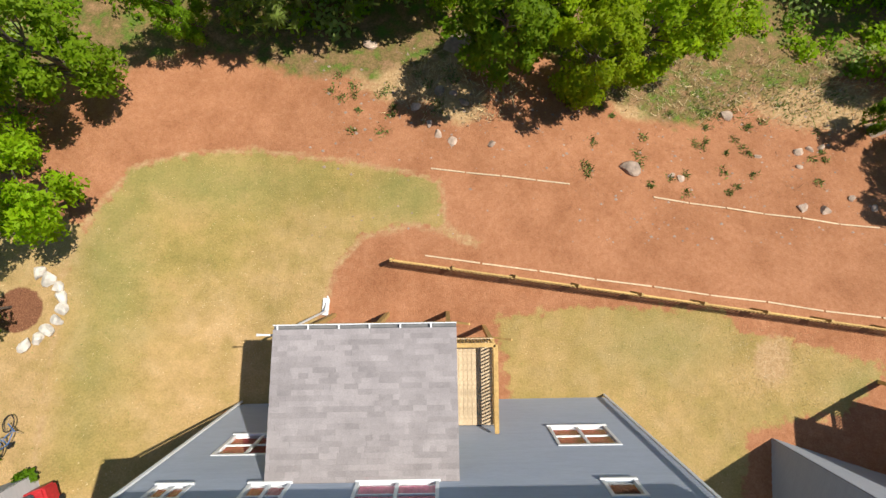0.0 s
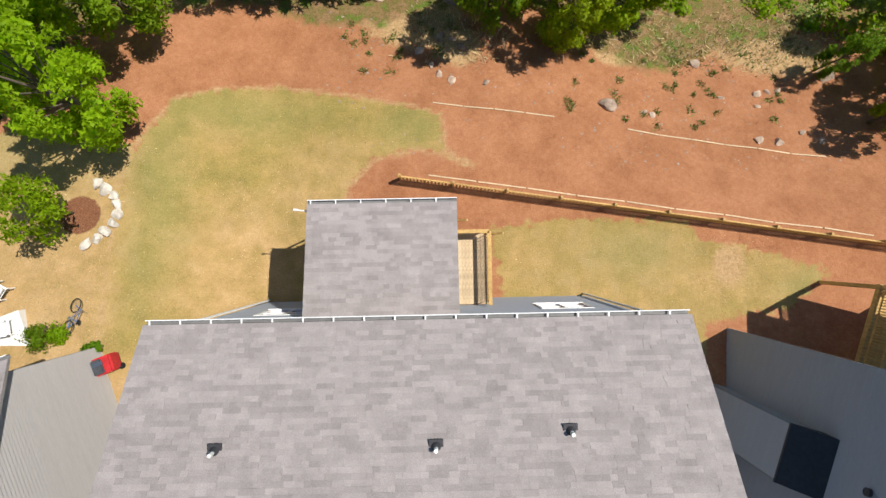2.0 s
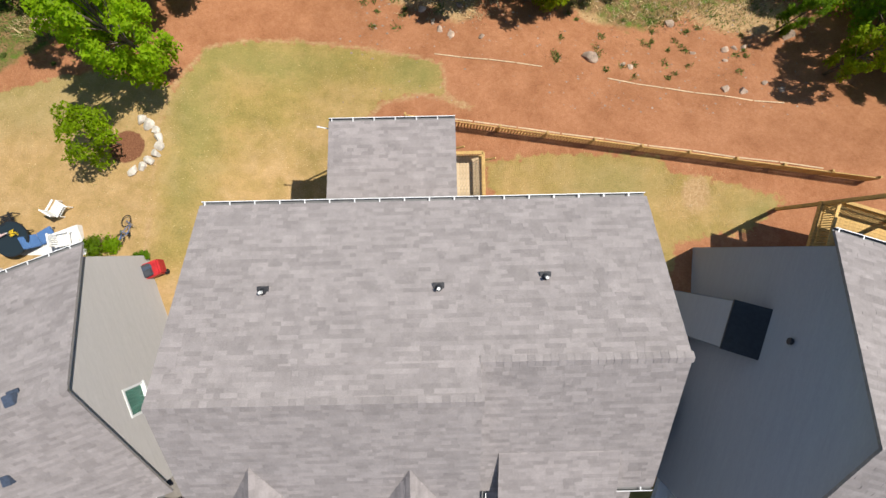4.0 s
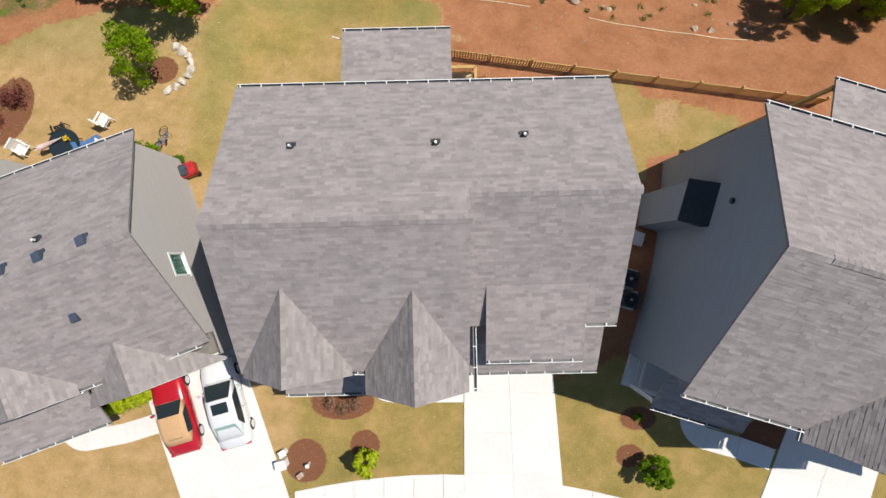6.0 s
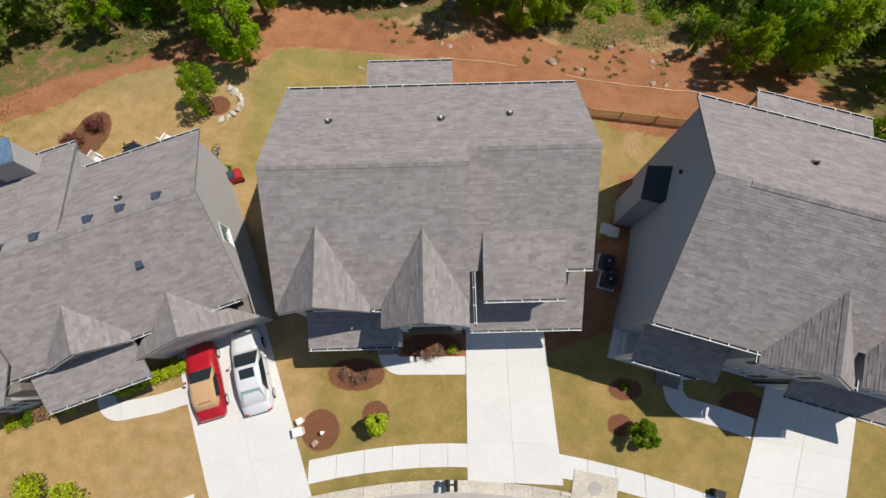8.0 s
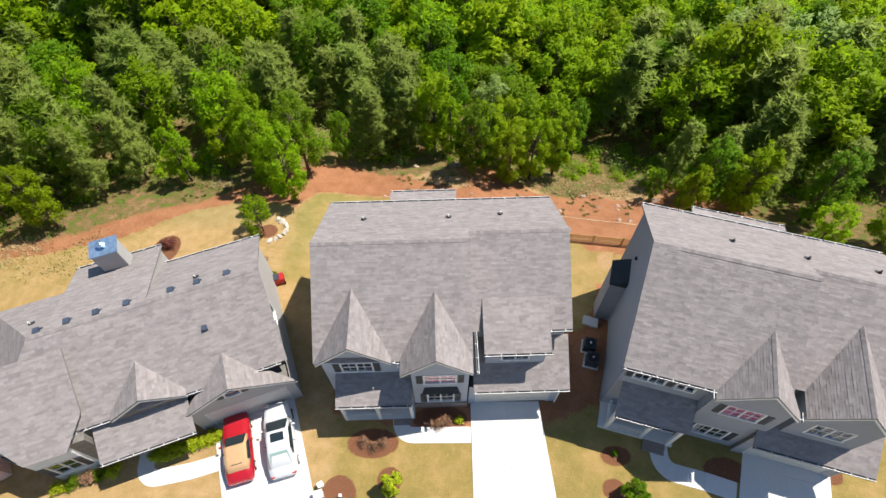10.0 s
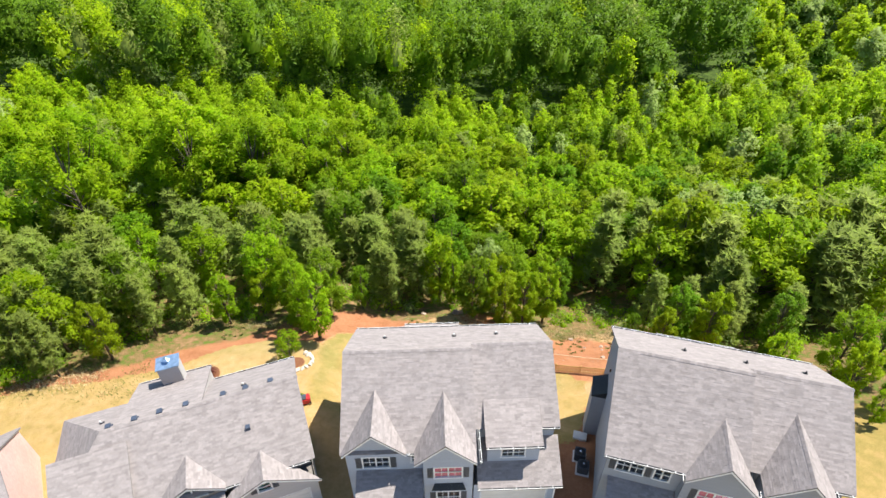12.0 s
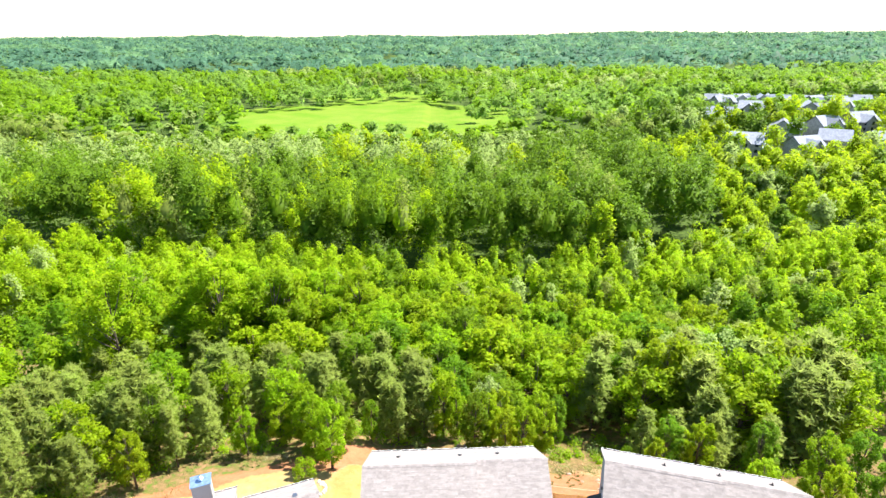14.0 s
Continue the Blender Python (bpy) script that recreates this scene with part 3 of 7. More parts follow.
def gutter(house, a, b, out):
    """A gutter hung along an eave, with hanger straps. out: level direction away from the house."""
    a, b, out = Vector(a), Vector(b), Vector(out).normalized()
    d = (b - a).normalized()
    m = Matrix((d, out, Vector((0, 0, 1)))).transposed().to_4x4()
    m.translation = a
    n = (b - a).length
    s = Solid()
    s.box(0, n, 0.0, 0.012, -0.12, 0.0, m).box(0, n, 0.11, 0.125, -0.11, 0.01, m).box(0, n, 0.0, 0.125, -0.12, -0.105, m)
    g = part("gutter", s, GUTTER, house)
    part("gutter_lip", Solid().box(0, n, 0.112, 0.14, 0.012, 0.022, m), TRIM, g, "white rolled gutter lip")
    for i in range(int(n / 0.82) + 1):
        u = 0.12 + i * 0.82
        if u < n:
            o = new("hanger", HANGER)
            o.parent = g
            o.matrix_local = m @ pose(u, 0, 0)


def siding(house, a, b, z0, z1, mat, holes=(), top=None, rows=0.13, name="wall"):
    """Lapped boards on a wall that runs from a to b in the plan, outer face on the right-hand side. top(u): height of a sloping head.
    holes: (u0, u1, z0, z1)."""
    a, b = Vector((*a, 0)), Vector((*b, 0))
    n = (b - a).length
    d = (b - a) / n
    out = Vector((d.y, -d.x, 0))
    s = Solid()
    z = z0
    while z < z1 - 0.01:
        zt = min(z + rows, z1)
        lo, hi = 0.0, n
        if top:
            us = [n * i / 60 for i in range(61)]
            ok = [u for u in us if top(u) > (z + zt) / 2]
            if not ok:
                break
            lo, hi = min(ok), max(ok)
        shut = [(h[0], h[1]) for h in holes if h[2] < (z + zt) / 2 < h[3]]
        marks = sorted({lo, hi} | {q for h in holes for q in h[:2] if lo < q < hi} | ({n / 2} if lo < n / 2 < hi else set()))
        for u, c0 in zip(marks, marks[1:]):
            if any(h0 - 1e-6 <= u and c0 <= h1 + 1e-6 for h0, h1 in shut):
                continue
            p = [a + d * q + out * o + Vector((0, 0, zz)) for q, o, zz in ((u, 0.028, z), (c0, 0.028, z), (c0, 0.006, zt), (u, 0.006, zt), (u, 0.006, z), (c0, 0.006, z))]
            k = len(s.v)
            s.v += [tuple(q) for q in p]
            s.f += [(k, k + 1, k + 2, k + 3), (k + 4, k + 5, k + 1, k)]
        z = zt
    return part(name, s.weld(), mat, house)


def window(house, a, b, u, z, w, h, curtain=None, lights=(2, 2), shutters=False, trim=None):
    """A window in the wall that runs from a to b: its middle u along, its sill at z."""
    a, b = Vector((*a, 0)), Vector((*b, 0))
    d = (b - a).normalized()
    out = Vector((d.y, -d.x, 0))
    m = Matrix((d, -out, Vector((0, 0, 1)))).transposed().to_4x4()
    m.translation = a + d * u + Vector((0, 0, z))
    o = new("window")
    o.parent = house
    o.matrix_local = m
    e = 0.09
    s = Solid()
    for x0, x1, z0, z1 in ((-w / 2 - e, w / 2 + e, h, h + e), (-w / 2 - e, -w / 2, 0, h), (w / 2, w / 2 + e, 0, h)):
        s.box(x0, x1, -0.05, 0.09, z0, z1)
    part("window_frame", s, trim or TRIM, o)
    part("window_sill", Solid().box(-w / 2 - e - 0.03, w / 2 + e + 0.03, -0.08, 0.09, -e, 0), trim or TRIM, o, bevel=0.01)
    s = Solid()
    nu, nv = lights
    for i in range(1, nu):
        x = -w / 2 + w * i / nu
        t = 0.045 if nu == 2 or i % 2 == 0 else 0.015
        s.box(x - t, x + t, -0.03, 0.03, 0, h)
    for j in range(1, nv):
        q = h * j / nv
        s.box(-w / 2, w / 2, -0.022, 0.03, q - 0.025, q + 0.025)
    if s.v:
        part("glazing_bar", s, trim or TRIM, o)
    g = part("pane", Solid().box(-w / 2, w / 2, 0.004, 0.01, 0, h), GLASS, o)
    g.visible_shadow = False
    # folded sheet behind the glass; by default painted dark as an unlit room
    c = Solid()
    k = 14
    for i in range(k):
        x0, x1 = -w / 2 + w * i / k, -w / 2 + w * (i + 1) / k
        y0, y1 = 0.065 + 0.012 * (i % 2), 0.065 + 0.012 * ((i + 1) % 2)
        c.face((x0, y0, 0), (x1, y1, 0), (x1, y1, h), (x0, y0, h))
    part("curtain", c, curtain or ROOM_DARK, o)
    if shutters:
        for sx in (-1, 1):
            x0 = sx * (w / 2 + e + 0.03)
            x1 = x0 + sx * 0.38
            s = Solid().box(min(x0, x1), max(x0, x1), -0.06, -0.03, 0, h)
            for i in range(int(h / 0.09)):
                s.box(min(x0, x1) + 0.04, max(x0, x1) - 0.04, -0.075, -0.06, 0.03 + i * 0.09, 0.08 + i * 0.09)
            part("shutter", s, SHUTTER, o)
    return o


def gable_roof(roof, xc, half, y_front, y_back, z_eave, rise, main=None, lift=0.0):
    """A small gable over a front wall, its ridge running back to where it meets the main slope. main: (y at ridge, z at ridge, slope)."""
    zr = z_eave + rise
    ym, zm, sl = main
    y_ridge = ym - (zm - zr) / sl
    y_eave = ym - (zm - z_eave) / sl
    ln = math.hypot(half, rise)
    for sx in (-1, 1):
        corner = (xc + sx * half, y_front, z_eave)
        up = Vector((-sx * half, 0, rise)).normalized()
        n1, n2 = y_eave - y_front, y_ridge - y_front
        pts = [(0, 0), (max(n1, 0.02), 0), (n2, ln), (0, ln)]
        shingle_slope(roof, corner, (0, 1, 0), up, pts)
    caps(roof, (xc, y_front, zr), (xc, y_ridge, zr), 0.14, rise / half)
    # boards along the rakes
    s = Solid()
    for sx in (-1, 1):
        a, b = Vector((xc + sx * half, y_front - 0.02, z_eave - 0.06)), Vector((xc, y_front - 0.02, zr - 0.06))
        t = Vector((0, 0, -0.17))
        q = Vector((0, 0.04, 0))
        s.face(a, b, b + t, a + t).face(a + q, a + t + q, b + t + q, b + q).face(a + t, b + t, b + t + q, a + t + q)
    part("rake_board", s, TRIM, roof)


def gable_wall(house, x0, x1, y, z0, z_eave, rise, mat, holes=()):
    """A front wall under a gable."""
    half, xc = (x1 - x0) / 2, (x1 - x0) / 2
    siding(house, (x0, y), (x1, y), z0, z_eave + rise, mat, holes, lambda u: z_eave + rise * (1 - abs(u - xc) / half) - 0.1)


def pipe_vent(house, x, y, z, h=0.32, mat=None):
    o = part("vent_pipe", Solid().tube([(x, y, z - 0.15), (x, y, z + h)], [0.05, 0.05], 12), mat or PVC, house)
    part("vent_boot", Solid().tube([(x, y, z - 0.1), (x, y, z + 0.07), (x, y, z + 0.16)], [0.17, 0.10, 0.065], 12), LEAD, o)
    part("vent_base", Solid().prism([(x - 0.17, y - 0.17), (x + 0.17, y - 0.17), (x + 0.17, y + 0.17), (x - 0.17, y + 0.17)], z - 0.02, z + 0.02,
                                    Matrix.Translation((0, 0, 0))), LEAD, o)


def railing(house, a, b, z, h=0.95, wood=None, gap=0.11):
    """Posts, rails and balusters between two points."""
    a, b = Vector((*a, z)), Vector((*b, z))
    n = (b - a).length
    d = (b - a).normalized()
    m = Matrix((d, Vector((-d.y, d.x, 0)), Vector((0, 0, 1)))).transposed().to_4x4()
    m.translation = a
    r = new("railing")
    r.parent = house
    r.matrix_local = m
    wood = wood or WOOD
    part("top_rail", Solid().box(0, n, -0.07, 0.07, h, h + 0.04), wood, r)
    part("lower_rail", Solid().box(0, n, -0.02, 0.02, 0.1, 0.18), wood, r)
    part("upper_rail", Solid().box(0, n, -0.02, 0.02, h - 0.1, h), wood, r)
    me = Solid().box(-0.018, 0.018, 0.02, 0.055, 0.08, h).mesh("baluster", wood)
    k = int(n / gap)
    for i in range(1, k):
        o = new("baluster", me)
        o.parent = r
        o.location = (n * i / k, 0, 0)
    return r


def porch_post(house, x, y, z0, z1, w=0.16, mat=None):
    p = part("post", Solid().box(x - w / 2, x + w / 2, y - w / 2, y + w / 2, z0, z1), mat or TRIM, house)
    part("post_cap", Solid().box(x - w / 2 - 0.03, x + w / 2 + 0.03, y - w / 2 - 0.03, y + w / 2 + 0.03, z1 - 0.12, z1 - 0.03), mat or TRIM, p)
    return p


def garage_door(house, x0, x1, y, z1, mat=None):
    g = new("garage_door")
    g.parent = house
    rows, cols = 4, 8
    w, h = (x1 - x0) / cols, z1 / rows
    part("door_frame", Solid().box(x0 - 0.12, x0, y - 0.05, y + 0.05, 0, z1 + 0.12).box(x1, x1 + 0.12, y - 0.05, y + 0.05, 0, z1 + 0.12).box(x0, x1, y - 0.05, y + 0.05, z1, z1 + 0.12), TRIM, g)
    for r in range(rows):
        s = Solid().box(x0, x1, y, y + 0.04, r * h + 0.005, (r + 1) * h - 0.005)
        for c in range(cols):
            s.box(x0 + c * w + 0.08, x0 + (c + 1) * w - 0.08, y - 0.012, y, r * h + 0.08, (r + 1) * h - 0.08)
        part("panel", s, mat or GARAGE_DOOR, g)


def house_root(origin, turn, label):
    return thing("house", pose(*origin, 0, 0, turn), label, "house", "row of houses")


def roof_root(house):
    """Roof slopes are parts of the house itself."""
    return house


# the house in the middle
def middle_house():
    H = house_root((-0.65, -11.2, 0), 1.3, "two-storey blue-grey sided house with grey shingle roof and two front gables")
    R = roof_root(H)
    RY, RZ, SL = 0.0, 9.91, 0.65
    ux = Vector((1, 0, 0))
    up_r = Vector((0, -1, SL)).normalized()
    up_f = Vector((0, 1, SL)).normalized()
    k = math.hypot(1, SL)
    ze, yr = 6.27, 5.6
    shingle_slope(R, (-7.35, yr, ze), ux, up_r, [(0, 0), (14.7, 0), (14.7, 4.7 * k), (8.9, 4.7 * k), (8.9, 5.6 * k), (0, 5.6 * k)][0:3] + [(0, 4.7 * k)], loose=(5.2, 8.6, 1.2, 3.1))
    shingle_slope(R, (-7.35, yr - 4.7, ze + 4.7 * SL), ux, up_r, [(0, 0), (8.9, 0), (8.9, 0.9 * k), (0, 0.9 * k)])
    shingle_slope(R, (-7.35, -5.6, ze), ux, up_f, [(0, 0), (8.9, 0), (8.9, 5.6 * k), (0, 5.6 * k)])
    zr2 = ze + 4.7 * SL
    shingle_slope(R, (1.55, -3.96, ze - 0.02), ux, Vector((0, 4.86, zr2 - ze + 0.02)), [(0, 0), (5.8, 0), (5.8, math.hypot(4.86, zr2 - ze)), (0, math.hypot(4.86, zr2 - ze))])
    caps(R, (-7.35, 0, RZ), (1.55, 0, RZ))
    caps(R, (1.55, 0.9, zr2), (7.35, 0.9, zr2))
    s2 = (zr2 - ze) / 4.86
    # wall of the step between the two ridges
    part("step_wall", Solid().face((1.5, 0.9, zr2), (1.5, 0.0, RZ - 0.05), (1.5, -5.5, ze), (1.5, -3.9, ze - 0.1)), SIDING_BLUE, H)
    gable_roof(R, -5.12, 2.1, -5.75, 0, 6.38, 2.12, (RY, RZ, SL))
    gable_roof(R, -0.5, 2.0, -6.5, 0, 6.36, 2.0, (RY, RZ, SL))
    # shed dormer over the garage
    y0, z0, y1 = -5.33, 6.2, -2.35
    z1 = zr2 - (0.9 - y1) * s2
    ln = math.hypot(y1 - y0, z1 - z0)
    shingle_slope(R, (2.2, y0, z0), ux, (0, y1 - y0, z1 - z0), [(0, 0), (3.8, 0), (3.8, ln), (0, ln)])
    gutter(R, (2.2, y0, z0), (6.0, y0, z0), (0, -1, 0))
    for x, sgn in ((2.35, -1), (5.85, 1)):
        a = [(x, -5.0, 4.1), (x, -2.4, 6.6), (x, y1, z1 - 0.06), (x, -5.0, z0 + 0.02)]
        part("dormer_cheek", Solid().face(*(a if sgn > 0 else a[::-1])).face(*[(p[0] - sgn * 0.1, p[1], p[2]) for p in (a[::-1] if sgn > 0 else a)]), SIDING_BLUE, H)
    siding(H, (2.35, -5.0), (5.85, -5.0), 4.0, 6.25, SIDING_BLUE, [(1.0, 2.5, 4.6, 5.5)])
    window(H, (2.35, -5.0), (5.85, -5.0), 1.75, 4.6, 1.5, 0.9, ROOM_DARK, (4, 2))
    # garage roof
    gy, gz, top = -6.45, 3.17, -3.66
    gs = 0.62
    gl = (top - gy) * math.hypot(1, gs)
    shingle_slope(R, (1.65, gy, gz), ux, (0, 1, gs), [(0, 0), (5.72, 0), (5.72, gl), (0, gl)])
    gutter(R, (1.65, gy, gz), (7.37, gy, gz), (0, -1, 0))
    # porch roof
    py, pz, ptop, ps = -7.15, 3.32, -5.35, 0.42
    pl = (ptop - py) * math.hypot(1, ps)
    shingle_slope(R, (-6.5, py, pz), ux, (0, 1, ps), [(0, 0), (4.5, 0), (4.5, pl), (0, pl)])
    gutter(R, (-6.5, py, pz), (-2.05, py, pz), (0, -1, 0))
    # little roof over the bay window
    shingle_slope(R, (-1.45, -6.52, 3.2), ux, (0, 0.3, 0.4), [(0, 0), (2.3, 0), (2.1, 0.5), (0.2, 0.5)], DARKMETAL)
    gutter(R, (-7.3, yr, ze), (7.3, yr, ze), (0, 1, 0))
    gutter(R, (6.0, -3.96, ze - 0.02), (7.33, -3.96, ze - 0.02), (0, -1, 0))
    gutter(R, (-2.95, -5.62, ze), (-2.3, -5.62, ze), (0, -1, 0))
    gutter(R, (1.7, -6.5, 6.34), (1.7, -4.0, 6.34), (1, 0, 0))
    gutter(R, (-2.34, -5.7, 6.34), (-2.34, -6.5, 6.34), (-1, 0, 0))
    gutter(R, (-2.93, -5.6, 6.36), (-2.93, -5.75, 6.36), (1, 0, 0))
    # body and siding
    B = Solid()
    B.box(-6.95, 6.95, -3.55, 5.2, -4.4, 6.2).box(-6.95, 1.4, -5.25, -3.5, -1, 6.2).box(-1.85, 1.2, -6.1, -5.2, -1, 6.3).box(1.5, 6.95, -6.0, -3.5, -1, 2.98).box(2.45, 5.75, -4.9, -3.5, 2.9, 6.1)
    part("wall_core", B, BODY, H)
    wins = [(2.1, 0.35, 1.7, 1.6, CURTAIN_RED, (2, 2)), (12.15, 0.0, 1.7, 1.6, CURTAIN_RED, (2, 2)), (1.1, 4.0, 0.75, 1.3, CURTAIN_RED, (2, 2)),
            (3.5, 4.0, 0.9, 1.3, CURTAIN_RED, (2, 2)), (6.7, 4.0, 1.9, 1.3, CURTAIN_PINK, (2, 2)), (12.2, 4.1, 0.7, 0.8, ROOM_DARK, (1, 1))]
    ra, rb = (6.95 + 0.1, 5.3), (-7.05, 5.3)
    holes = []
    for u, z, w, h, c, lights in wins:
        uu = 14.1 - u
        holes.append((uu - w / 2, uu + w / 2, z, z + h))
        window(H, ra, rb, uu, z, w, h, c, lights)
    siding(H, ra, rb, -4.3, 6.2, SIDING_BLUE, holes)

    def end(u):
        return min(9.91 - abs(u - 5.3) * SL - 0.08, 9.9)
    siding(H, (-7.05, 5.3), (-7.05, -5.35), -4.3, 9.8, SIDING_BLUE, (), end)
    siding(H, (7.05, -3.66), (7.05, 5.3), -4.3, 9.3, SIDING_BLUE, (), lambda u: zr2 - abs(u - 4.56) * SL - 0.08)
    part("gable_core", Solid().face((-6.98, 5.2, 6.1), (-6.98, 0, 9.7), (-6.98, -5.2, 6.1)).face((6.98, -3.6, 6.1), (6.98, 0.9, 9.1), (6.98, 5.2, 6.1)), BODY, H)
    # front walls
    gable_wall(H, -7.05, -3.05, -5.36, 0.0, 6.38, 2.02, SIDING_BLUE, [(1.1, 2.8, 4.4, 5.55), (0.8, 2.6, 0.9, 2.3)])
    siding(H, (-3.05, -5.35), (-1.95, -5.35), 0, 6.25, SIDING_BLUE, [(0.35, 0.8, 4.9, 5.7)])
    window(H, (-7.05, -5.36), (-3.05, -5.36), 1.95, 4.4, 1.7, 1.15, ROOM_DARK, (4, 2), True)
    window(H, (-7.05, -5.36), (-3.05, -5.36), 1.7, 0.9, 1.8, 1.4, ROOM_DARK, (2, 2))
    window(H, (-3.05, -5.35), (-1.95, -5.35), 0.57, 4.9, 0.45, 0.8, ROOM_DARK, (1, 2))
    gable_wall(H, -1.95, 1.3, -6.2, 0, 6.36, 1.8, SIDING_BLUE, [(0.75, 2.5, 4.3, 5.5), (0.85, 2.4, 1.0, 2.5)])
    window(H, (-1.95, -6.2), (1.3, -6.2), 1.62, 4.35, 1.75, 1.15, CURTAIN_PINK, (4, 2), True)
    window(H, (-1.95, -6.2), (1.3, -6.2), 1.62, 1.0, 1.5, 1.5, ROOM_DARK, (4, 2), True)
    siding(H, (1.3, -6.2), (1.3, -3.6), 0, 6.3, SIDING_BLUE)
    siding(H, (-1.95, -5.35), (-1.95, -6.2), 0, 6.3, SIDING_BLUE)
    part("wainscot", Solid().box(-2.0, 1.35, -6.32, -6.2, 0, 0.75), BRICK, H, "grey-brown masonry base")
    siding(H, (1.3, -3.66), (7.05, -3.66), 2.9, 6.2, SIDING_BLUE)
    siding(H, (1.4, -6.1), (7.05, -6.1), 0, 3.05, SIDING_BLUE, [(0.55, 5.0, 0, 2.2)])
    siding(H, (7.05, -6.1), (7.05, -3.6), -1.5, 4.4, SIDING_BLUE, (), lambda u: gz + 0.2 + u * gs)
    garage_door(H, 1.95, 6.4, -6.07, 2.2)
    door = new("front_door")
    door.parent = H
    part("door_leaf", Solid().box(-2.95, -2.0, -5.42, -5.38, 0.15, 2.2), SHUTTER, door)
    part("door_handle", Solid().box(-2.12, -2.08, -5.48, -5.42, 1.05, 1.2), CHROME, door)
    # porch
    P = H
    part("porch_floor", Solid().box(-6.4, -2.0, -7.0, -5.36, -0.1, 0.15), CONCRETE, P)
    for x in (-6.3, -4.2, -2.15):
        porch_post(P, x, -6.92, 0.15, 3.2, 0.2)
    part("porch_beam", Solid().box(-6.42, -2.05, -7.0, -6.84, 2.95, 3.2), TRIM, P)
    part("porch_ceiling", Solid().box(-6.4, -2.0, -6.85, -5.36, 3.1, 3.14), TRIM, P)
    railing(P, (-6.3, -6.92), (-4.2, -6.92), 0.15, 0.85, TRIM)
    railing(P, (-4.2, -6.92), (-3.4, -6.92), 0.15, 0.85, TRIM)
    for i in range(2):
        part("porch_step", Solid().box(-3.35, -2.2, -7.4 - 0.3 * (1 - i), -7.0, -0.1, 0.0 + 0.08 * (i)), BRICK, P)
    # rear porch roof, deck and posts
    q0, qz, q1, qw = 9.05, 3.1, 5.32, 3.98
    ql = math.hypot(q0 - q1, qw - qz)
    shingle_slope(R, (-3.7, q0, qz), ux, (0, q1 - q0, qw - qz), [(0, 0), (4.9, 0), (4.9, ql), (0, ql)])
    gutter(R, (-3.7, q0, qz), (1.2, q0, qz), (0, 1, 0))
    D = H
    part("deck_frame", Solid().box(-3.6, 2.5, 5.35, 8.2, -0.42, -0.24).box(-3.6, 1.15, 8.2, 8.75, -0.42, -0.24), WOOD, D)
    me = Solid().box(0, 0.137, 0, 2.85, -0.235, -0.205).mesh("deck_board", WOOD_PALE)
    for i in range(42):
        o = new("deck_board", me)
        o.parent = D
        o.location = (-3.6 + i * 0.1445, 5.36, 0)
    for x, y in ((-3.45, 8.65), (-1.35, 8.65), (1.0, 8.65), (2.4, 8.1)):
        wy = -11.2 + y
        foot = land1(-0.65 + x, wy) - 0.3
        porch_post(D, x, y, foot, 3.0 if y > 8.5 else -0.2, 0.15, WOOD)
        part("brace", Solid().tube([(x, y, -1.1), (x + 0.7, y, -0.4)], [0.05, 0.05], 4), WOOD, D)
    part("porch_beam", Solid().box(-3.6, 1.15, 8.57, 8.73, 2.78, 3.0), TRIM, D)
    part("porch_ceiling", Solid().box(-3.7, 0.95, 5.4, 8.6, 3.0, 3.03), TRIM, D)
    railing(D, (2.45, 5.4), (2.45, 8.15), -0.2, 0.95)
    railing(D, (1.15, 8.15), (2.45, 8.15), -0.2, 0.95)
    railing(D, (-3.7, 8.7), (0.9, 8.7), -0.2, 0.95)
    railing(D, (-3.7, 5.4), (-3.7, 8.7), -0.2, 0.95)
    # downpipes
    for x, y, z0, z1, o in ((-6.98, 5.42, -3.6, 6.2, 1), (7.0, 5.42, -3.6, 6.2, 1), (6.95, -6.22, 0, 3.1, -1)):
        part("downpipe", Solid().box(x - 0.04, x + 0.04, y - 0.03, y + 0.03, z0, z1), TRIM, H)
    part("downpipe", Solid().tube([(-4.2, 8.9, 2.95), (-3.7, 8.85, 2.7), (-3.7, 8.85, -3.2), (-3.7, 9.4, -3.75)], [0.04] * 4, 6), TRIM, H)
    # pipes through the roof
    for x in (-4.74, 0.45, 3.65):
        y = 2.85 if x < 3 else 3.1
        pipe_vent(H, x, y, ze + (yr - y) * SL)
    return H


middle_house()


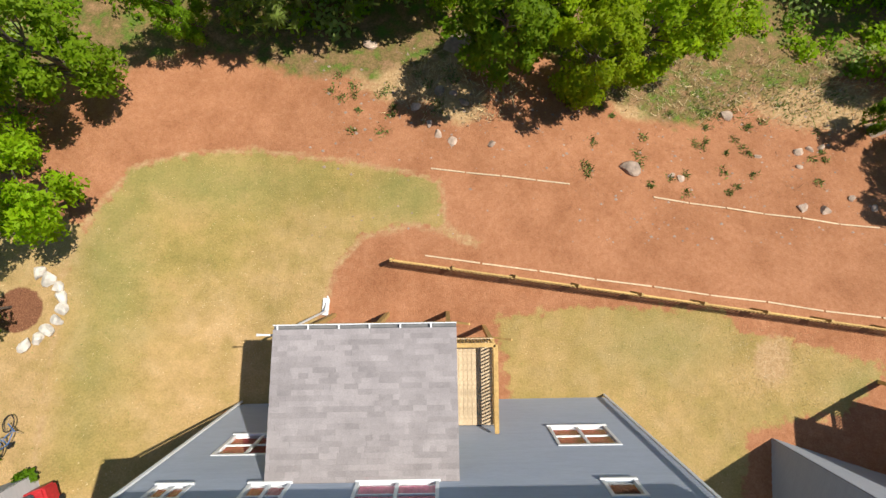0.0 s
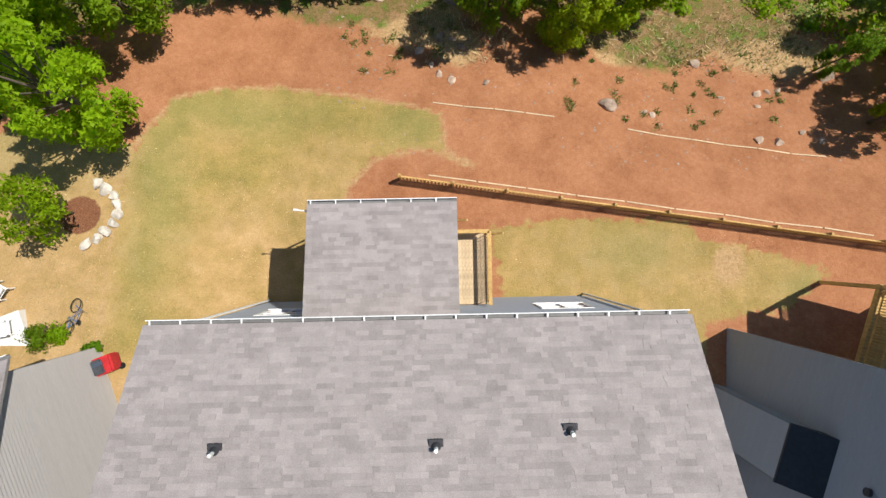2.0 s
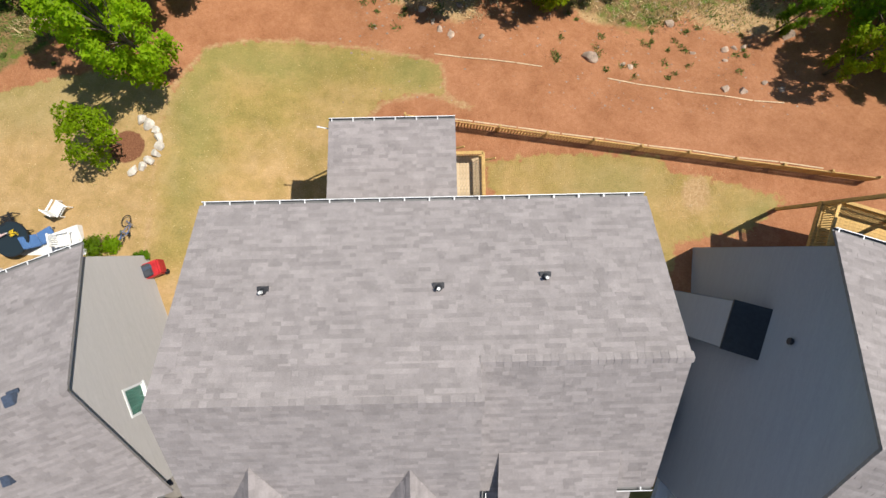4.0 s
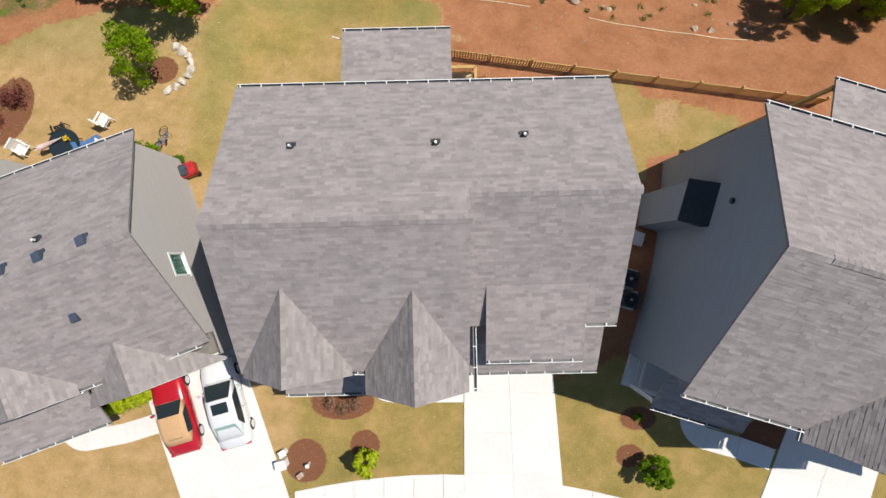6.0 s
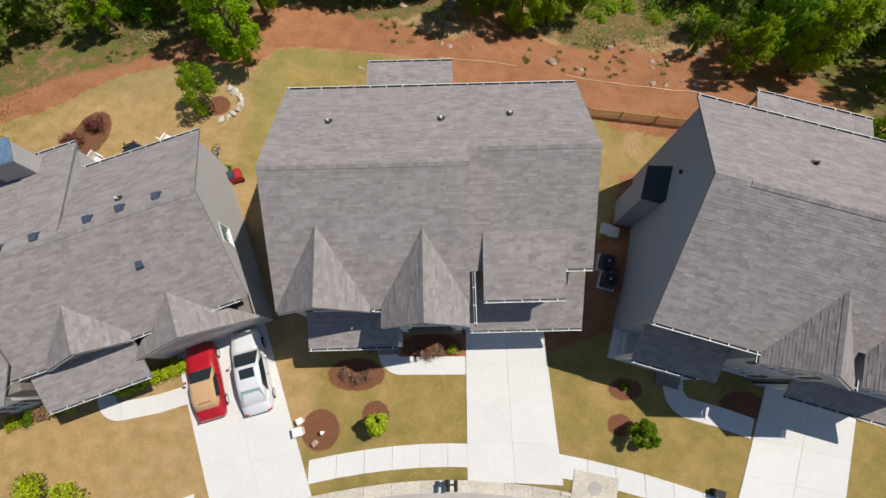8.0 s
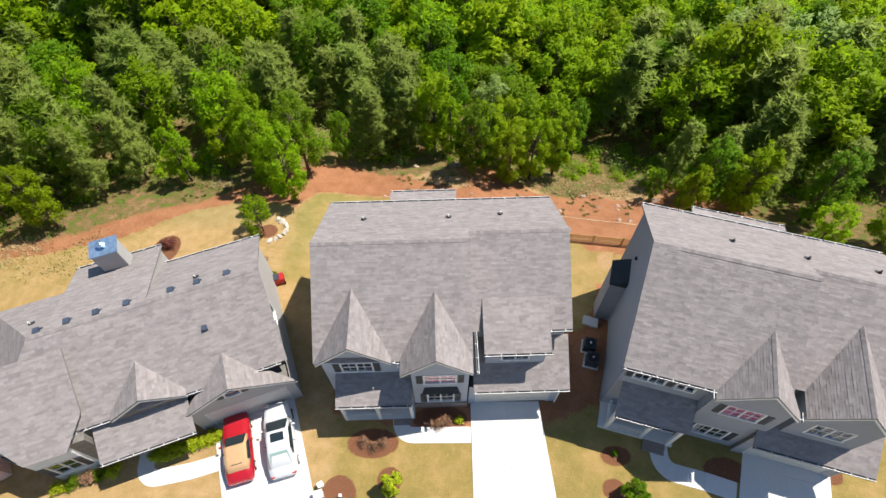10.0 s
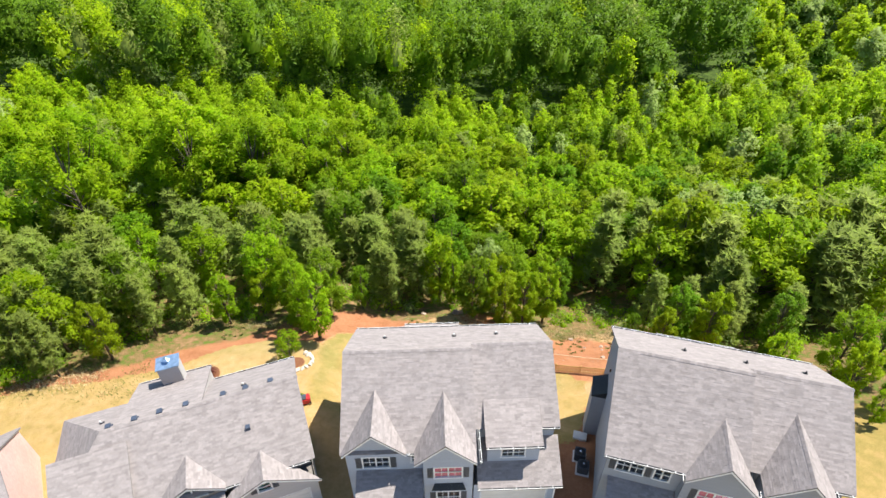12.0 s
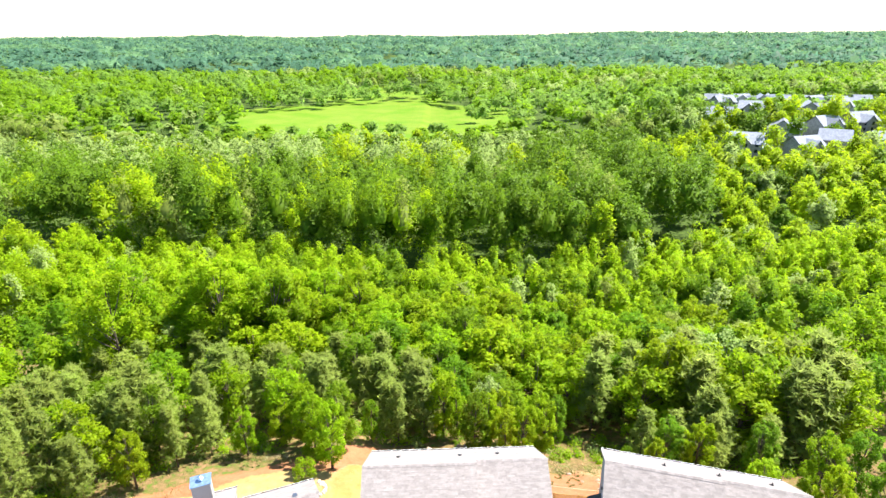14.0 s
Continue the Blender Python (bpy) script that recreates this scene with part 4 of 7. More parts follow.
# the house on the right of the row
def right_house():
    H = house_root((10.65, -12.1, 0), -16.4, "two-storey warm grey sided house with grey shingle roof and twin gables")
    R = roof_root(H)
    ux = Vector((1, 0, 0))
    RZ, SL, ze = 10.85, 0.665, 7.05
    k = math.hypot(1, SL)
    SX, RY2, FY2 = 8.3, 0.9, -4.5
    RZ2 = RZ - RY2 * SL
    SL2 = (RZ2 - ze) / (RY2 - FY2)
    shingle_slope(R, (-0.05, 5.71, ze), ux, (0, -1, SL), [(0, 0), (14.3, 0), (14.3, (5.71 - RY2) * k), (0, (5.71 - RY2) * k)])
    shingle_slope(R, (-0.05, RY2, RZ2), ux, (0, -1, SL), [(0, 0), (SX + 0.05, 0), (SX + 0.05, RY2 * k), (0, RY2 * k)])
    shingle_slope(R, (-0.05, -5.71, ze), ux, (0, 1, SL), [(0, 0), (SX + 0.05, 0), (SX + 0.05, 5.71 * k), (0, 5.71 * k)])
    fl = math.hypot(RY2 - FY2, RZ2 - ze)
    shingle_slope(R, (SX, FY2, ze), ux, (0, RY2 - FY2, RZ2 - ze), [(0, 0), (5.95, 0), (5.95, fl), (0, fl)])
    caps(R, (1.4, 0, RZ), (SX, 0, RZ))
    caps(R, (SX, RY2, RZ2), (14.25, RY2, RZ2))
    part("step_wall", Solid().face((SX - 0.03, RY2, RZ2), (SX - 0.03, 0, RZ - 0.05), (SX - 0.03, -5.6, ze + 0.05), (SX - 0.03, FY2, ze)), SIDING_GREY, H)
    gable_roof(R, 6.75, 2.0, -6.2, 0, 7.05, 2.05, (0, RZ, SL))
    gable_roof(R, 11.1, 2.0, -6.0, 0, 7.05, 2.05, (RY2, RZ2, SL2))
    gutter(R, (-0.05, 5.71, ze), (14.2, 5.71, ze), (0, 1, 0))
    gutter(R, (-0.05, -5.71, ze), (4.75, -5.71, ze), (0, -1, 0))
    gutter(R, (4.72, -5.7, ze), (4.72, -6.2, ze), (-1, 0, 0))
    gutter(R, (8.78, -6.2, ze), (8.78, -5.7, ze), (1, 0, 0))
    gutter(R, (13.12, -6.0, ze), (13.12, FY2, ze), (1, 0, 0))
    gutter(R, (13.1, FY2, ze), (14.2, FY2, ze), (0, -1, 0))
    B = Solid().box(0.35, 8.2, -5.2, 5.2, -5.5, 7.0).box(8.2, 13.85, -4.0, 5.2, -5.5, 6.95).box(4.95, 8.55, -5.75, -5.1, -1, 7.0).box(9.4, 12.9, -5.6, -3.9, -1, 7.0).box(8.3, 13.85, -6.0, -3.9, -1, 3.2)
    part("wall_core", B, BODY, H)
    part("gable_core", Solid().face((0.32, 5.2, 7.0), (0.32, 0, 10.6), (0.32, -5.2, 7.0)).face((13.88, -4.0, 7.0), (13.88, 0.9, 10.0), (13.88, 5.2, 7.0)), BODY, H)
    side = lambda u: RZ - abs(u - 5.3) * SL - 0.1
    siding(H, (0.25, 5.3), (0.25, -5.3), -5.3, 10.8, SIDING_GREY, (), side)
    siding(H, (13.95, -4.1), (13.95, 5.3), -5.3, 10.4, SIDING_GREY, (), lambda u: RZ2 - (5.0 - u) * SL2 - 0.1 if u < 5.0 else RZ2 - (u - 5.0) * SL - 0.1)
    siding(H, (13.95, 5.3), (0.25, 5.3), -5.3, 7.0, SIDING_GREY, [(3, 4.6, 1, 2.5), (9, 10.6, 4.2, 5.6)])
    window(H, (13.95, 5.3), (0.25, 5.3), 3.8, 1, 1.6, 1.5)
    window(H, (13.95, 5.3), (0.25, 5.3), 9.8, 4.2, 1.6, 1.4)
    fa, fb = (0.25, -5.3), (4.85, -5.3)
    siding(H, fa, fb, 0, 7.0, SIDING_GREY, [(0.7, 2.3, 5.2, 6.5), (3.0, 3.9, 5.2, 6.4)])
    window(H, fa, fb, 1.5, 5.2, 1.6, 1.25, ROOM_DARK, (4, 2), True)
    window(H, fa, fb, 3.45, 5.2, 0.9, 1.1, ROOM_DARK, (2, 2))
    for x0, x1, y, c in ((4.85, 8.65, -5.85, CURTAIN_PINK), (9.3, 13.0, -5.65, CURTAIN_RED)):
        w = (x1 - x0) / 2
        gable_wall(H, x0, x1, y, 0, 7.05, 1.85, SIDING_GREY, [(w - 0.9, w + 0.9, 4.7, 6.0), (w - 0.9, w + 0.9, 0.9, 2.3)])
        window(H, (x0, y), (x1, y), w, 4.7, 1.8, 1.25, c, (4, 2), y < -5.7)
        if y < -5.7:
            window(H, (x0, y), (x1, y), w - 0.3, 0.9, 1.8, 1.4, ROOM_DARK, (4, 2), True)
    siding(H, (4.85, -5.3), (4.85, -5.85), 0, 7, SIDING_GREY)
    siding(H, (8.65, -5.85), (8.65, -4.1), 0, 7, SIDING_GREY)
    siding(H, (8.65, -4.1), (9.3, -4.1), 0, 7, SIDING_GREY)
    siding(H, (9.3, -4.1), (9.3, -5.65), 0, 7, SIDING_GREY)
    siding(H, (13.0, -5.65), (13.0, -4.1), 0, 7, SIDING_GREY)
    siding(H, (13.0, -4.1), (13.95, -4.1), 0, 7, SIDING_GREY)
    # porch and garage roofs
    pl = math.hypot(2.5, 1.4)
    shingle_slope(R, (0.6, -7.1, 3.35), ux, (0, 1.8, 0.95), [(0, 0), (4.2, 0), (4.2, math.hypot(1.8, 0.95)), (0, math.hypot(1.8, 0.95))])
    gutter(R, (0.6, -7.1, 3.35), (3.9, -7.1, 3.35), (0, -1, 0))
    shingle_slope(R, (8.2, -6.7, 3.3), ux, (0, 2.5, 1.4), [(0, 0), (6.3, 0), (6.3, pl), (0, pl)])
    gutter(R, (8.2, -6.7, 3.3), (14.5, -6.7, 3.3), (0, -1, 0))
    siding(H, (8.3, -6.1), (13.95, -6.1), 0, 3.2, SIDING_GREY, [(0.6, 5.0, 0, 2.2)])
    garage_door(H, 8.9, 13.3, -6.06, 2.2)
    P = H
    part("porch_floor", Solid().box(0.3, 4.8, -6.95, -5.31, -0.2, 0.3), CONCRETE, P)
    for x in (0.75, 2.9, 4.5):
        porch_post(P, x, -6.85, 0.3, 3.25, 0.2)
    part("porch_beam", Solid().box(0.65, 4.6, -6.93, -6.77, 3.0, 3.25), TRIM, P)
    railing(P, (0.75, -6.85), (2.9, -6.85), 0.3, 0.85, TRIM)
    railing(P, (0.75, -5.4), (0.75, -6.85), 0.3, 0.85, TRIM)
    for i in range(2):
        part("porch_step", Solid().box(3.1, 4.4, -7.3 - 0.3 * (1 - i), -6.95, -0.1, 0.12 + 0.1 * i), BRICK, P)
    # fireplace chase on the side wall
    C = new("chimney_chase")
    C.parent = H
    part("chase_core", Solid().box(-0.6, 0.3, 1.25, 2.75, -1.6, 4.05), BODY, C)
    for a, b in (((-0.75, 2.9), (-0.75, 1.1)), ((-0.75, 1.1), (0.3, 1.1)), ((0.3, 2.9), (-0.75, 2.9))):
        siding(C, a, b, -1.6, 4.1, SIDING_GREY)
    s = Solid()
    s.face((-0.85, 1.05, 4.1), (0.25, 1.05, 4.75), (0.25, 2.95, 4.75), (-0.85, 2.95, 4.1)).face((-0.85, 1.05, 4.02), (-0.85, 1.05, 4.1), (-0.85, 2.95, 4.1), (-0.85, 2.95, 4.02))
    s.face((-0.85, 1.05, 4.02), (0.25, 1.05, 4.02), (0.25, 1.05, 4.75), (-0.85, 1.05, 4.1)).face((0.25, 2.95, 4.75), (0.25, 2.95, 4.02), (-0.85, 2.95, 4.02), (-0.85, 2.95, 4.1))
    part("chase_roof", s, DARKMETAL, C)
    for x, y in ((4.6, 2.4), (8.5, 2.2), (12.2, 2.4)):
        pipe_vent(H, x, y, ze + (5.71 - y) * SL, 0.3, LEAD)
    part("vent_cap", Solid().tube([(0.2, 2.0, 6.2), (0.1, 2.0, 6.2)], [0.12, 0.12], 10), LEAD, H)
    # rear porch
    ql = math.hypot(3.5, 0.8)
    shingle_slope(R, (4.0, 8.8, 4.2), ux, (0, -3.5, 0.8), [(0, 0), (6.2, 0), (6.2, ql), (0, ql)])
    gutter(R, (4.0, 8.8, 4.2), (10.2, 8.8, 4.2), (0, 1, 0))
    D = H
    part("deck_frame", Solid().box(4.0, 10.1, 5.35, 8.6, -0.35, -0.15), WOOD, D)
    me = Solid().box(0, 6.1, 0, 0.137, -0.14, -0.11).mesh("deck_board", WOOD)
    for i in range(22):
        o = new("deck_board", me)
        o.parent = D
        o.location = (4.0, 5.37 + i * 0.146, 0)
    for x, y in ((4.1, 8.5), (7.0, 8.5), (10.0, 8.5)):
        w = H.matrix_world @ Vector((x, y, 0))
        porch_post(D, x, y, land1(w.x, w.y) - 0.3, 4.1, 0.15, WOOD)
    part("porch_beam", Solid().box(4.0, 10.1, 8.42, 8.58, 3.85, 4.1), WOOD, D)
    railing(D, (4.1, 5.4), (4.1, 8.55), -0.1)
    railing(D, (4.1, 8.55), (10.0, 8.55), -0.1)
    return H


right_house()


# the house on the left of the row
def left_house():
    H = house_root((-11.55, -11.5, 0), 20.3, "storey-and-a-half taupe house with broad grey shingle roof and chimney chase")
    R = roof_root(H)
    ux = Vector((1, 0, 0))
    RZ, SL, ze = 7.62, 0.67, 4.43
    k = math.hypot(1, SL)
    half = 4.76
    # main rear slope with a hip at the far end
    shingle_slope(R, (-16.6, half, ze), ux, (0, -1, SL), [(0, 0), (16.6, 0), (16.6, half * k), (4.0, half * k)])
    shingle_slope(R, (-16.6, -half, ze), ux, (0, 1, SL), [(0, 0), (16.6, 0), (16.6, half * k), (4.0, half * k)])
    hl = math.hypot(4.0, RZ - ze)
    shingle_slope(R, (-16.6, half, ze), (0, -1, 0), (4.0, 0, RZ - ze), [(0, 0), (2 * half, 0), (half, hl)])
    # wide shallower slope at the back
    bl = math.hypot(6.5, 3.37)
    shingle_slope(R, (-11.8, 6.5, 4.25), ux, (0, -6.5, 3.37), [(0, 0), (5.4, 0), (5.4, bl), (0, bl)])
    part("cheek", Solid().face((-6.45, 6.3, 4.2), (-6.45, 0.5, 7.4), (-6.45, 4.7, 4.3)), SIDING_BEIGE, H)
    gutter(R, (-6.3, half, ze), (0, half, ze), (0, 1, 0))
    gutter(R, (-11.8, 6.5, 4.25), (-6.4, 6.5, 4.25), (0, 1, 0))
    # front: low room with clipped corners
    shingle_slope(R, (-14.5, -5.75, 4.35), ux, (0, 1, 0.6), [(0, 0), (2.2, 0), (3.4, 1.8), (3.4, 5.5), (-1.2, 5.5), (-1.2, 1.6)])
    gable_roof(R, -7.85, 2.05, -4.95, 0, 4.6, 1.3, (0, RZ, SL))
    gable_roof(R, -3.35, 3.45, -5.75, 0, 3.3, 2.0, (0, RZ, SL))
    caps(R, (-12.6, 0, RZ), (0, 0, RZ))
    el = math.hypot(1.9, 0.85)
    shingle_slope(R, (-11.2, -6.6, 3.15), ux, (0, 1.9, 0.85), [(0, 0), (5.2, 0), (5.2, el), (0, el)])
    gutter(R, (-11.2, -6.6, 3.15), (-6.0, -6.6, 3.15), (0, -1, 0))
    gutter(R, (-2.4, -4.76, ze), (-0.4, -4.76, ze), (0, -1, 0))
    gutter(R, (-6.2, -4.76, ze), (-4.9, -4.76, ze), (0, -1, 0))
    gutter(R, (-11.4, -4.76, ze), (-10.0, -4.76, ze), (0, -1, 0))
    B = Solid().box(-16.0, -0.4, -4.3, 4.3, -3.0, 4.4).box(-11.6, -6.6, 4.2, 6.0, -3.5, 4.1).box(-6.3, -0.4, -5.35, -4.2, -1, 3.2).box(-14.9, -11.5, -5.3, -4.2, -1, 4.2)
    part("wall_core", B, BODY, H)
    part("gable_core", Solid().face((-0.42, -4.3, 4.3), (-0.42, 4.3, 4.3), (-0.42, 0, 7.3)), BODY, H)
    siding(H, (-0.3, -4.4), (-0.3, 4.4), -2.5, 7.5, SIDING_BEIGE, [(2.75, 3.65, 3.45, 4.65)], lambda u: RZ - abs(u - 4.4) * SL - 0.1)
    window(H, (-0.3, -4.4), (-0.3, 4.4), 3.2, 3.45, 0.9, 1.2, GLASS_GREEN, (1, 1))
    siding(H, (-0.3, 4.4), (-6.5, 4.4), -2.5, 4.4, SIDING_BEIGE, [(1.5, 3.3, -0.3, 1.9)])
    window(H, (-0.3, 4.4), (-6.5, 4.4), 2.4, -0.3, 1.8, 2.2, ROOM_DARK, (2, 1))
    siding(H, (-6.5, 4.4), (-6.5, 6.1), -3, 4.6, SIDING_BEIGE)
    siding(H, (-6.5, 6.1), (-11.7, 6.1), -3.5, 4.2, SIDING_BEIGE)
    siding(H, (-11.7, 6.1), (-11.7, 4.4), -3.5, 4.6, SIDING_BEIGE)
    siding(H, (-11.7, 4.4), (-16.1, 4.4), -3, 4.4, SIDING_BEIGE)
    siding(H, (-16.1, 4.4), (-16.1, -4.4), -3, 4.4, SIDING_BEIGE)
    siding(H, (-16.1, -4.4), (-14.9, -5.4), 0, 4.3, SIDING_BEIGE)
    siding(H, (-14.9, -5.4), (-12.6, -5.4), 0, 4.3, TRIM, [(0.5, 1.8, 1.0, 2.6)])
    window(H, (-14.9, -5.4), (-12.6, -5.4), 1.15, 1.0, 1.3, 1.6, ROOM_DARK, (2, 2), True)
    siding(H, (-12.6, -5.4), (-11.4, -4.4), 0, 4.3, TRIM, [(0.4, 1.2, 1.0, 2.6)])
    window(H, (-12.6, -5.4), (-11.4, -4.4), 0.8, 1.0, 0.8, 1.6, GLASS_GREEN, (1, 1))
    siding(H, (-11.4, -4.4), (-6.4, -4.4), 0, 4.5, SIDING_BEIGE, [(1, 2.2, 0.2, 2.3)])
    gable_wall(H, -9.8, -5.9, -4.5, 3.6, 4.6, 1.27, SIDING_BEIGE, [(1.15, 2.75, 4.05, 5.0)])
    window(H, (-9.8, -4.5), (-5.9, -4.5), 1.95, 4.05, 1.5, 0.9, GLASS_GREEN, (2, 2), True)
    siding(H, (-6.5, -4.4), (-6.5, -5.45), 0, 3.3, SIDING_BEIGE)
    gable_wall(H, -6.5, -0.2, -5.45, 0, 3.3, 1.75, SIDING_BEIGE, [(0.9, 5.6, 0, 2.25), (2.6, 3.4, 3.75, 4.6)])
    window(H, (-6.5, -5.45), (-0.2, -5.45), 3.0, 3.75, 0.8, 0.8, GLASS_GREEN, (1, 2), True)
    garage_door(H, -5.6, -0.9, -5.42, 2.25)
    siding(H, (-0.3, -5.45), (-0.3, -4.4), 0, 3.2, SIDING_BEIGE)
    C = new("chimney")
    C.parent = H
    x0, x1, y0, y1, zt = -9.65, -8.2, 4.95, 6.1, 6.75
    part("chimney_core", Solid().box(x0 + 0.05, x1 - 0.05, y0 + 0.05, y1 - 0.05, 3.5, zt), BODY, C)
    for a, b in (((x0, y1), (x0, y0)), ((x0, y0), (x1, y0)), ((x1, y0), (x1, y1)), ((x1, y1), (x0, y1))):
        siding(C, a, b, 3.6, zt, SIDING_BEIGE)
    part("chimney_cap", Solid().box(x0 - 0.1, x1 + 0.1, y0 - 0.1, y1 + 0.1, zt, zt + 0.1), BLUECAP, C, "pale blue sheet-metal cap", bevel=0.02)
    part("flue", Solid().tube([(-8.9, 5.5, zt), (-8.9, 5.5, zt + 0.4)], [0.15, 0.15], 14), CHROME, C)
    part("flue_cap", Solid().tube([(-8.9, 5.5, zt + 0.38), (-8.9, 5.5, zt + 0.42), (-8.9, 5.5, zt + 0.55)], [0.28, 0.28, 0.05], 14), BLUECAP, C)
    for x in (-12.2, -10.6, -9.05, -7.4, -5.0, -3.5, -1.8):
        y = 0.32
        z = (4.25 + (6.5 - y) * 3.37 / 6.5) if -11.8 < x < -6.4 else RZ - y * SL
        b = Solid().box(x - 0.17, x + 0.17, y - 0.17, y + 0.2, z - 0.05, z + 0.2)
        b.box(x - 0.22, x + 0.22, y - 0.24, y + 0.3, z - 0.12, z - 0.08)
        part("box_vent", b, BLUEVENT, H, bevel=0.02)
    pipe_vent(H, -13.0, 1.5, RZ - 1.5 * SL)
    pipe_vent(H, -3.7, 1.1, RZ - 1.1 * SL)
    part("box_vent", Solid().box(-3.95, -3.65, -2.25, -1.9, 6.05, 6.4), BLUEVENT, H, bevel=0.02)
    return H


left_house()

# ---- trees and woods ----


def foliage(name, verts, faces, normals, mat, parent=None):
    """A mesh of leaf blades, shaded by the roundness of the bough that each one grows on."""
    a, b, c = (verts[faces[:, k]] for k in range(3))
    turned = np.einsum("ij,ij->i", np.cross(b - a, c - a), normals[faces[:, 0]]) < 0
    faces = np.where(turned[:, None], faces[:, ::-1], faces)
    ob = soup(name, verts, faces, mat, parent)
    at = ob.data.attributes.new("custom_normal", "FLOAT_VECTOR", "POINT")
    at.data.foreach_set("vector", np.asarray(normals, np.float32).ravel())
    return ob


def unit(v):
    return v / (np.linalg.norm(v, axis=-1, keepdims=True) + 1e-9)


def blades(centres, outward, size, rng, wide=0.34, tilt=0.75, soft=0.4):
    """A small pointed three-cornered blade at every centre, turned roughly outwards and up."""
    n = len(centres)
    nrm = unit(outward + rng.normal(0, tilt, (n, 3)))
    a = unit(np.cross(nrm, rng.normal(0, 1, (n, 3))))
    b = np.cross(nrm, a)
    s = size * rng.uniform(0.6, 1.4, (n, 1))
    v = np.stack([centres - a * s * 0.55 - b * s * wide, centres - a * s * 0.55 + b * s * wide, centres + a * s * 0.75], 1).reshape(-1, 3)
    shade = unit(outward + rng.normal(0, soft, (n, 3)))
    return v, np.arange(3 * n).reshape(n, 3), np.repeat(shade, 3, 0)


def broadleaf_crown(rng, height, bare, rx, lobes, count, size):
    """Boughs gathered into an uneven upright crown: their middles, and the blades over them."""
    h = rng.uniform(0.06, 0.94, lobes) ** 0.85
    h[0] = 0.93
    reach = rx * (0.25 + 0.95 * np.sin(np.pi * (0.12 + 0.8 * h)) ** 0.9) * rng.uniform(0.45, 0.95, lobes)
    reach[0] *= 0.2
    a = np.arange(lobes) * 2.4 + rng.uniform(-0.5, 0.5, lobes)
    span = height * (1 - bare)
    c = np.stack([reach * np.cos(a), reach * np.sin(a), height * bare + span * h], -1)
    rad = rx * rng.uniform(0.3, 0.52, lobes) * (1.08 - 0.4 * h) * (26 / max(lobes, 26)) ** 0.4
    pick = rng.choice(lobes, count, p=rad ** 2 / np.sum(rad ** 2))
    d = rng.normal(0, 1, (count, 3))
    d[:, 2] += 0.45
    d = unit(d)
    r = rad[pick][:, None] * rng.uniform(0.5, 1.12, (count, 1)) * np.array([1, 1, 1.25])
    p = c[pick] + d * r
    mid = np.array([0, 0, height * (bare + 0.35 * (1 - bare))])
    out = unit(d * 0.6 + unit(p - mid) * 0.4 + np.array([0, 0, 0.75]))
    return c, blades(p, out, size, rng)


def pine_crown(rng, height, bare, rx, whorls, count, size):
    """Whorls of rising branches with brushes of long needles: branch ends, and the needles."""
    ends, tufts_at = [], []
    for w in range(whorls):
        h = bare + (1 - bare) * (w + rng.uniform(0, 0.8)) / whorls
        ln = rx * (1.02 - 0.86 * ((h - bare) / (1 - bare)) ** 1.2)
        for k in range(5):
            a = w * 1.1 + k * 1.257 + rng.uniform(-0.3, 0.3)
            q = ln * rng.uniform(0.7, 1.2)
            e = np.array([q * math.cos(a), q * math.sin(a), h * height + q * 0.42])
            ends.append(e)
            root = np.array([0, 0, h * height])
            for u in (0.4, 0.62, 0.82, 1.0):
                tufts_at.append(root + (e - root) * u + rng.normal(0, 0.26, 3))
    tufts_at.append(np.array([0, 0, height]))
    t = np.array(tufts_at)
    c = t[rng.integers(len(t), size=count)]
    d = rng.normal(0, 1, (count, 3)) + np.array([0, 0, 0.5])
    d = unit(d)
    p = c + d * size * 0.5
    side = unit(np.cross(d, rng.normal(0, 1, (count, 3))))
    s = size * rng.uniform(0.7, 1.3, (count, 1))
    v = np.stack([p - d * s * 0.5 - side * s * 0.15, p - d * s * 0.5 + side * s * 0.15, p + d * s * 0.75], 1).reshape(-1, 3)
    mid = np.array([0, 0, height * 0.35])
    out = unit(d * 0.5 + unit(p - mid) * np.array([0.6, 0.6, 0.3]) + np.array([0, 0, 0.85]))
    return np.array(ends), (v, np.arange(3 * count).reshape(count, 3), np.repeat(out, 3, 0))


def make_tree(name, label, seed, height, lobes, count, size, leaf, rx, shape="round", bare=0.3, trunk=0.13, group="", bark=None):
    rng = np.random.default_rng(seed)
    t = thing(name, pose(0, 0, 0), label, "tree", group)
    c, (v, f, nrm) = (pine_crown if shape == "cone" else broadleaf_crown)(rng, height, bare, rx, lobes, count, size)
    s = Solid()
    bend = rng.normal(0, 0.12, 2)
    stem = [(bend[0] * q * q * height * 0.2, bend[1] * q * q * height * 0.2, -0.4 + q * height * 0.95) for q in (0, 0.2, 0.45, 0.7, 1.0)]
    s.tube(stem, [trunk * 1.25, trunk, trunk * 0.75, trunk * 0.45, trunk * 0.12], 7)
    for q in c[rng.permutation(len(c))[: min(20, len(c))]]:
        hgt = max(0.15 * height, q[2] * (0.93 if shape == "cone" else 0.66))
        s.tube([(bend[0] * 0.3, bend[1] * 0.3, hgt), (q[0] * 0.5, q[1] * 0.5, hgt * 0.55 + q[2] * 0.45), tuple(q)], [trunk * 0.35, trunk * 0.24, trunk * 0.08], 4, False)
    part("trunk", s, bark or BARK, t, smooth=True)
    foliage("crown", v, f, nrm, leaf, t)
    return t


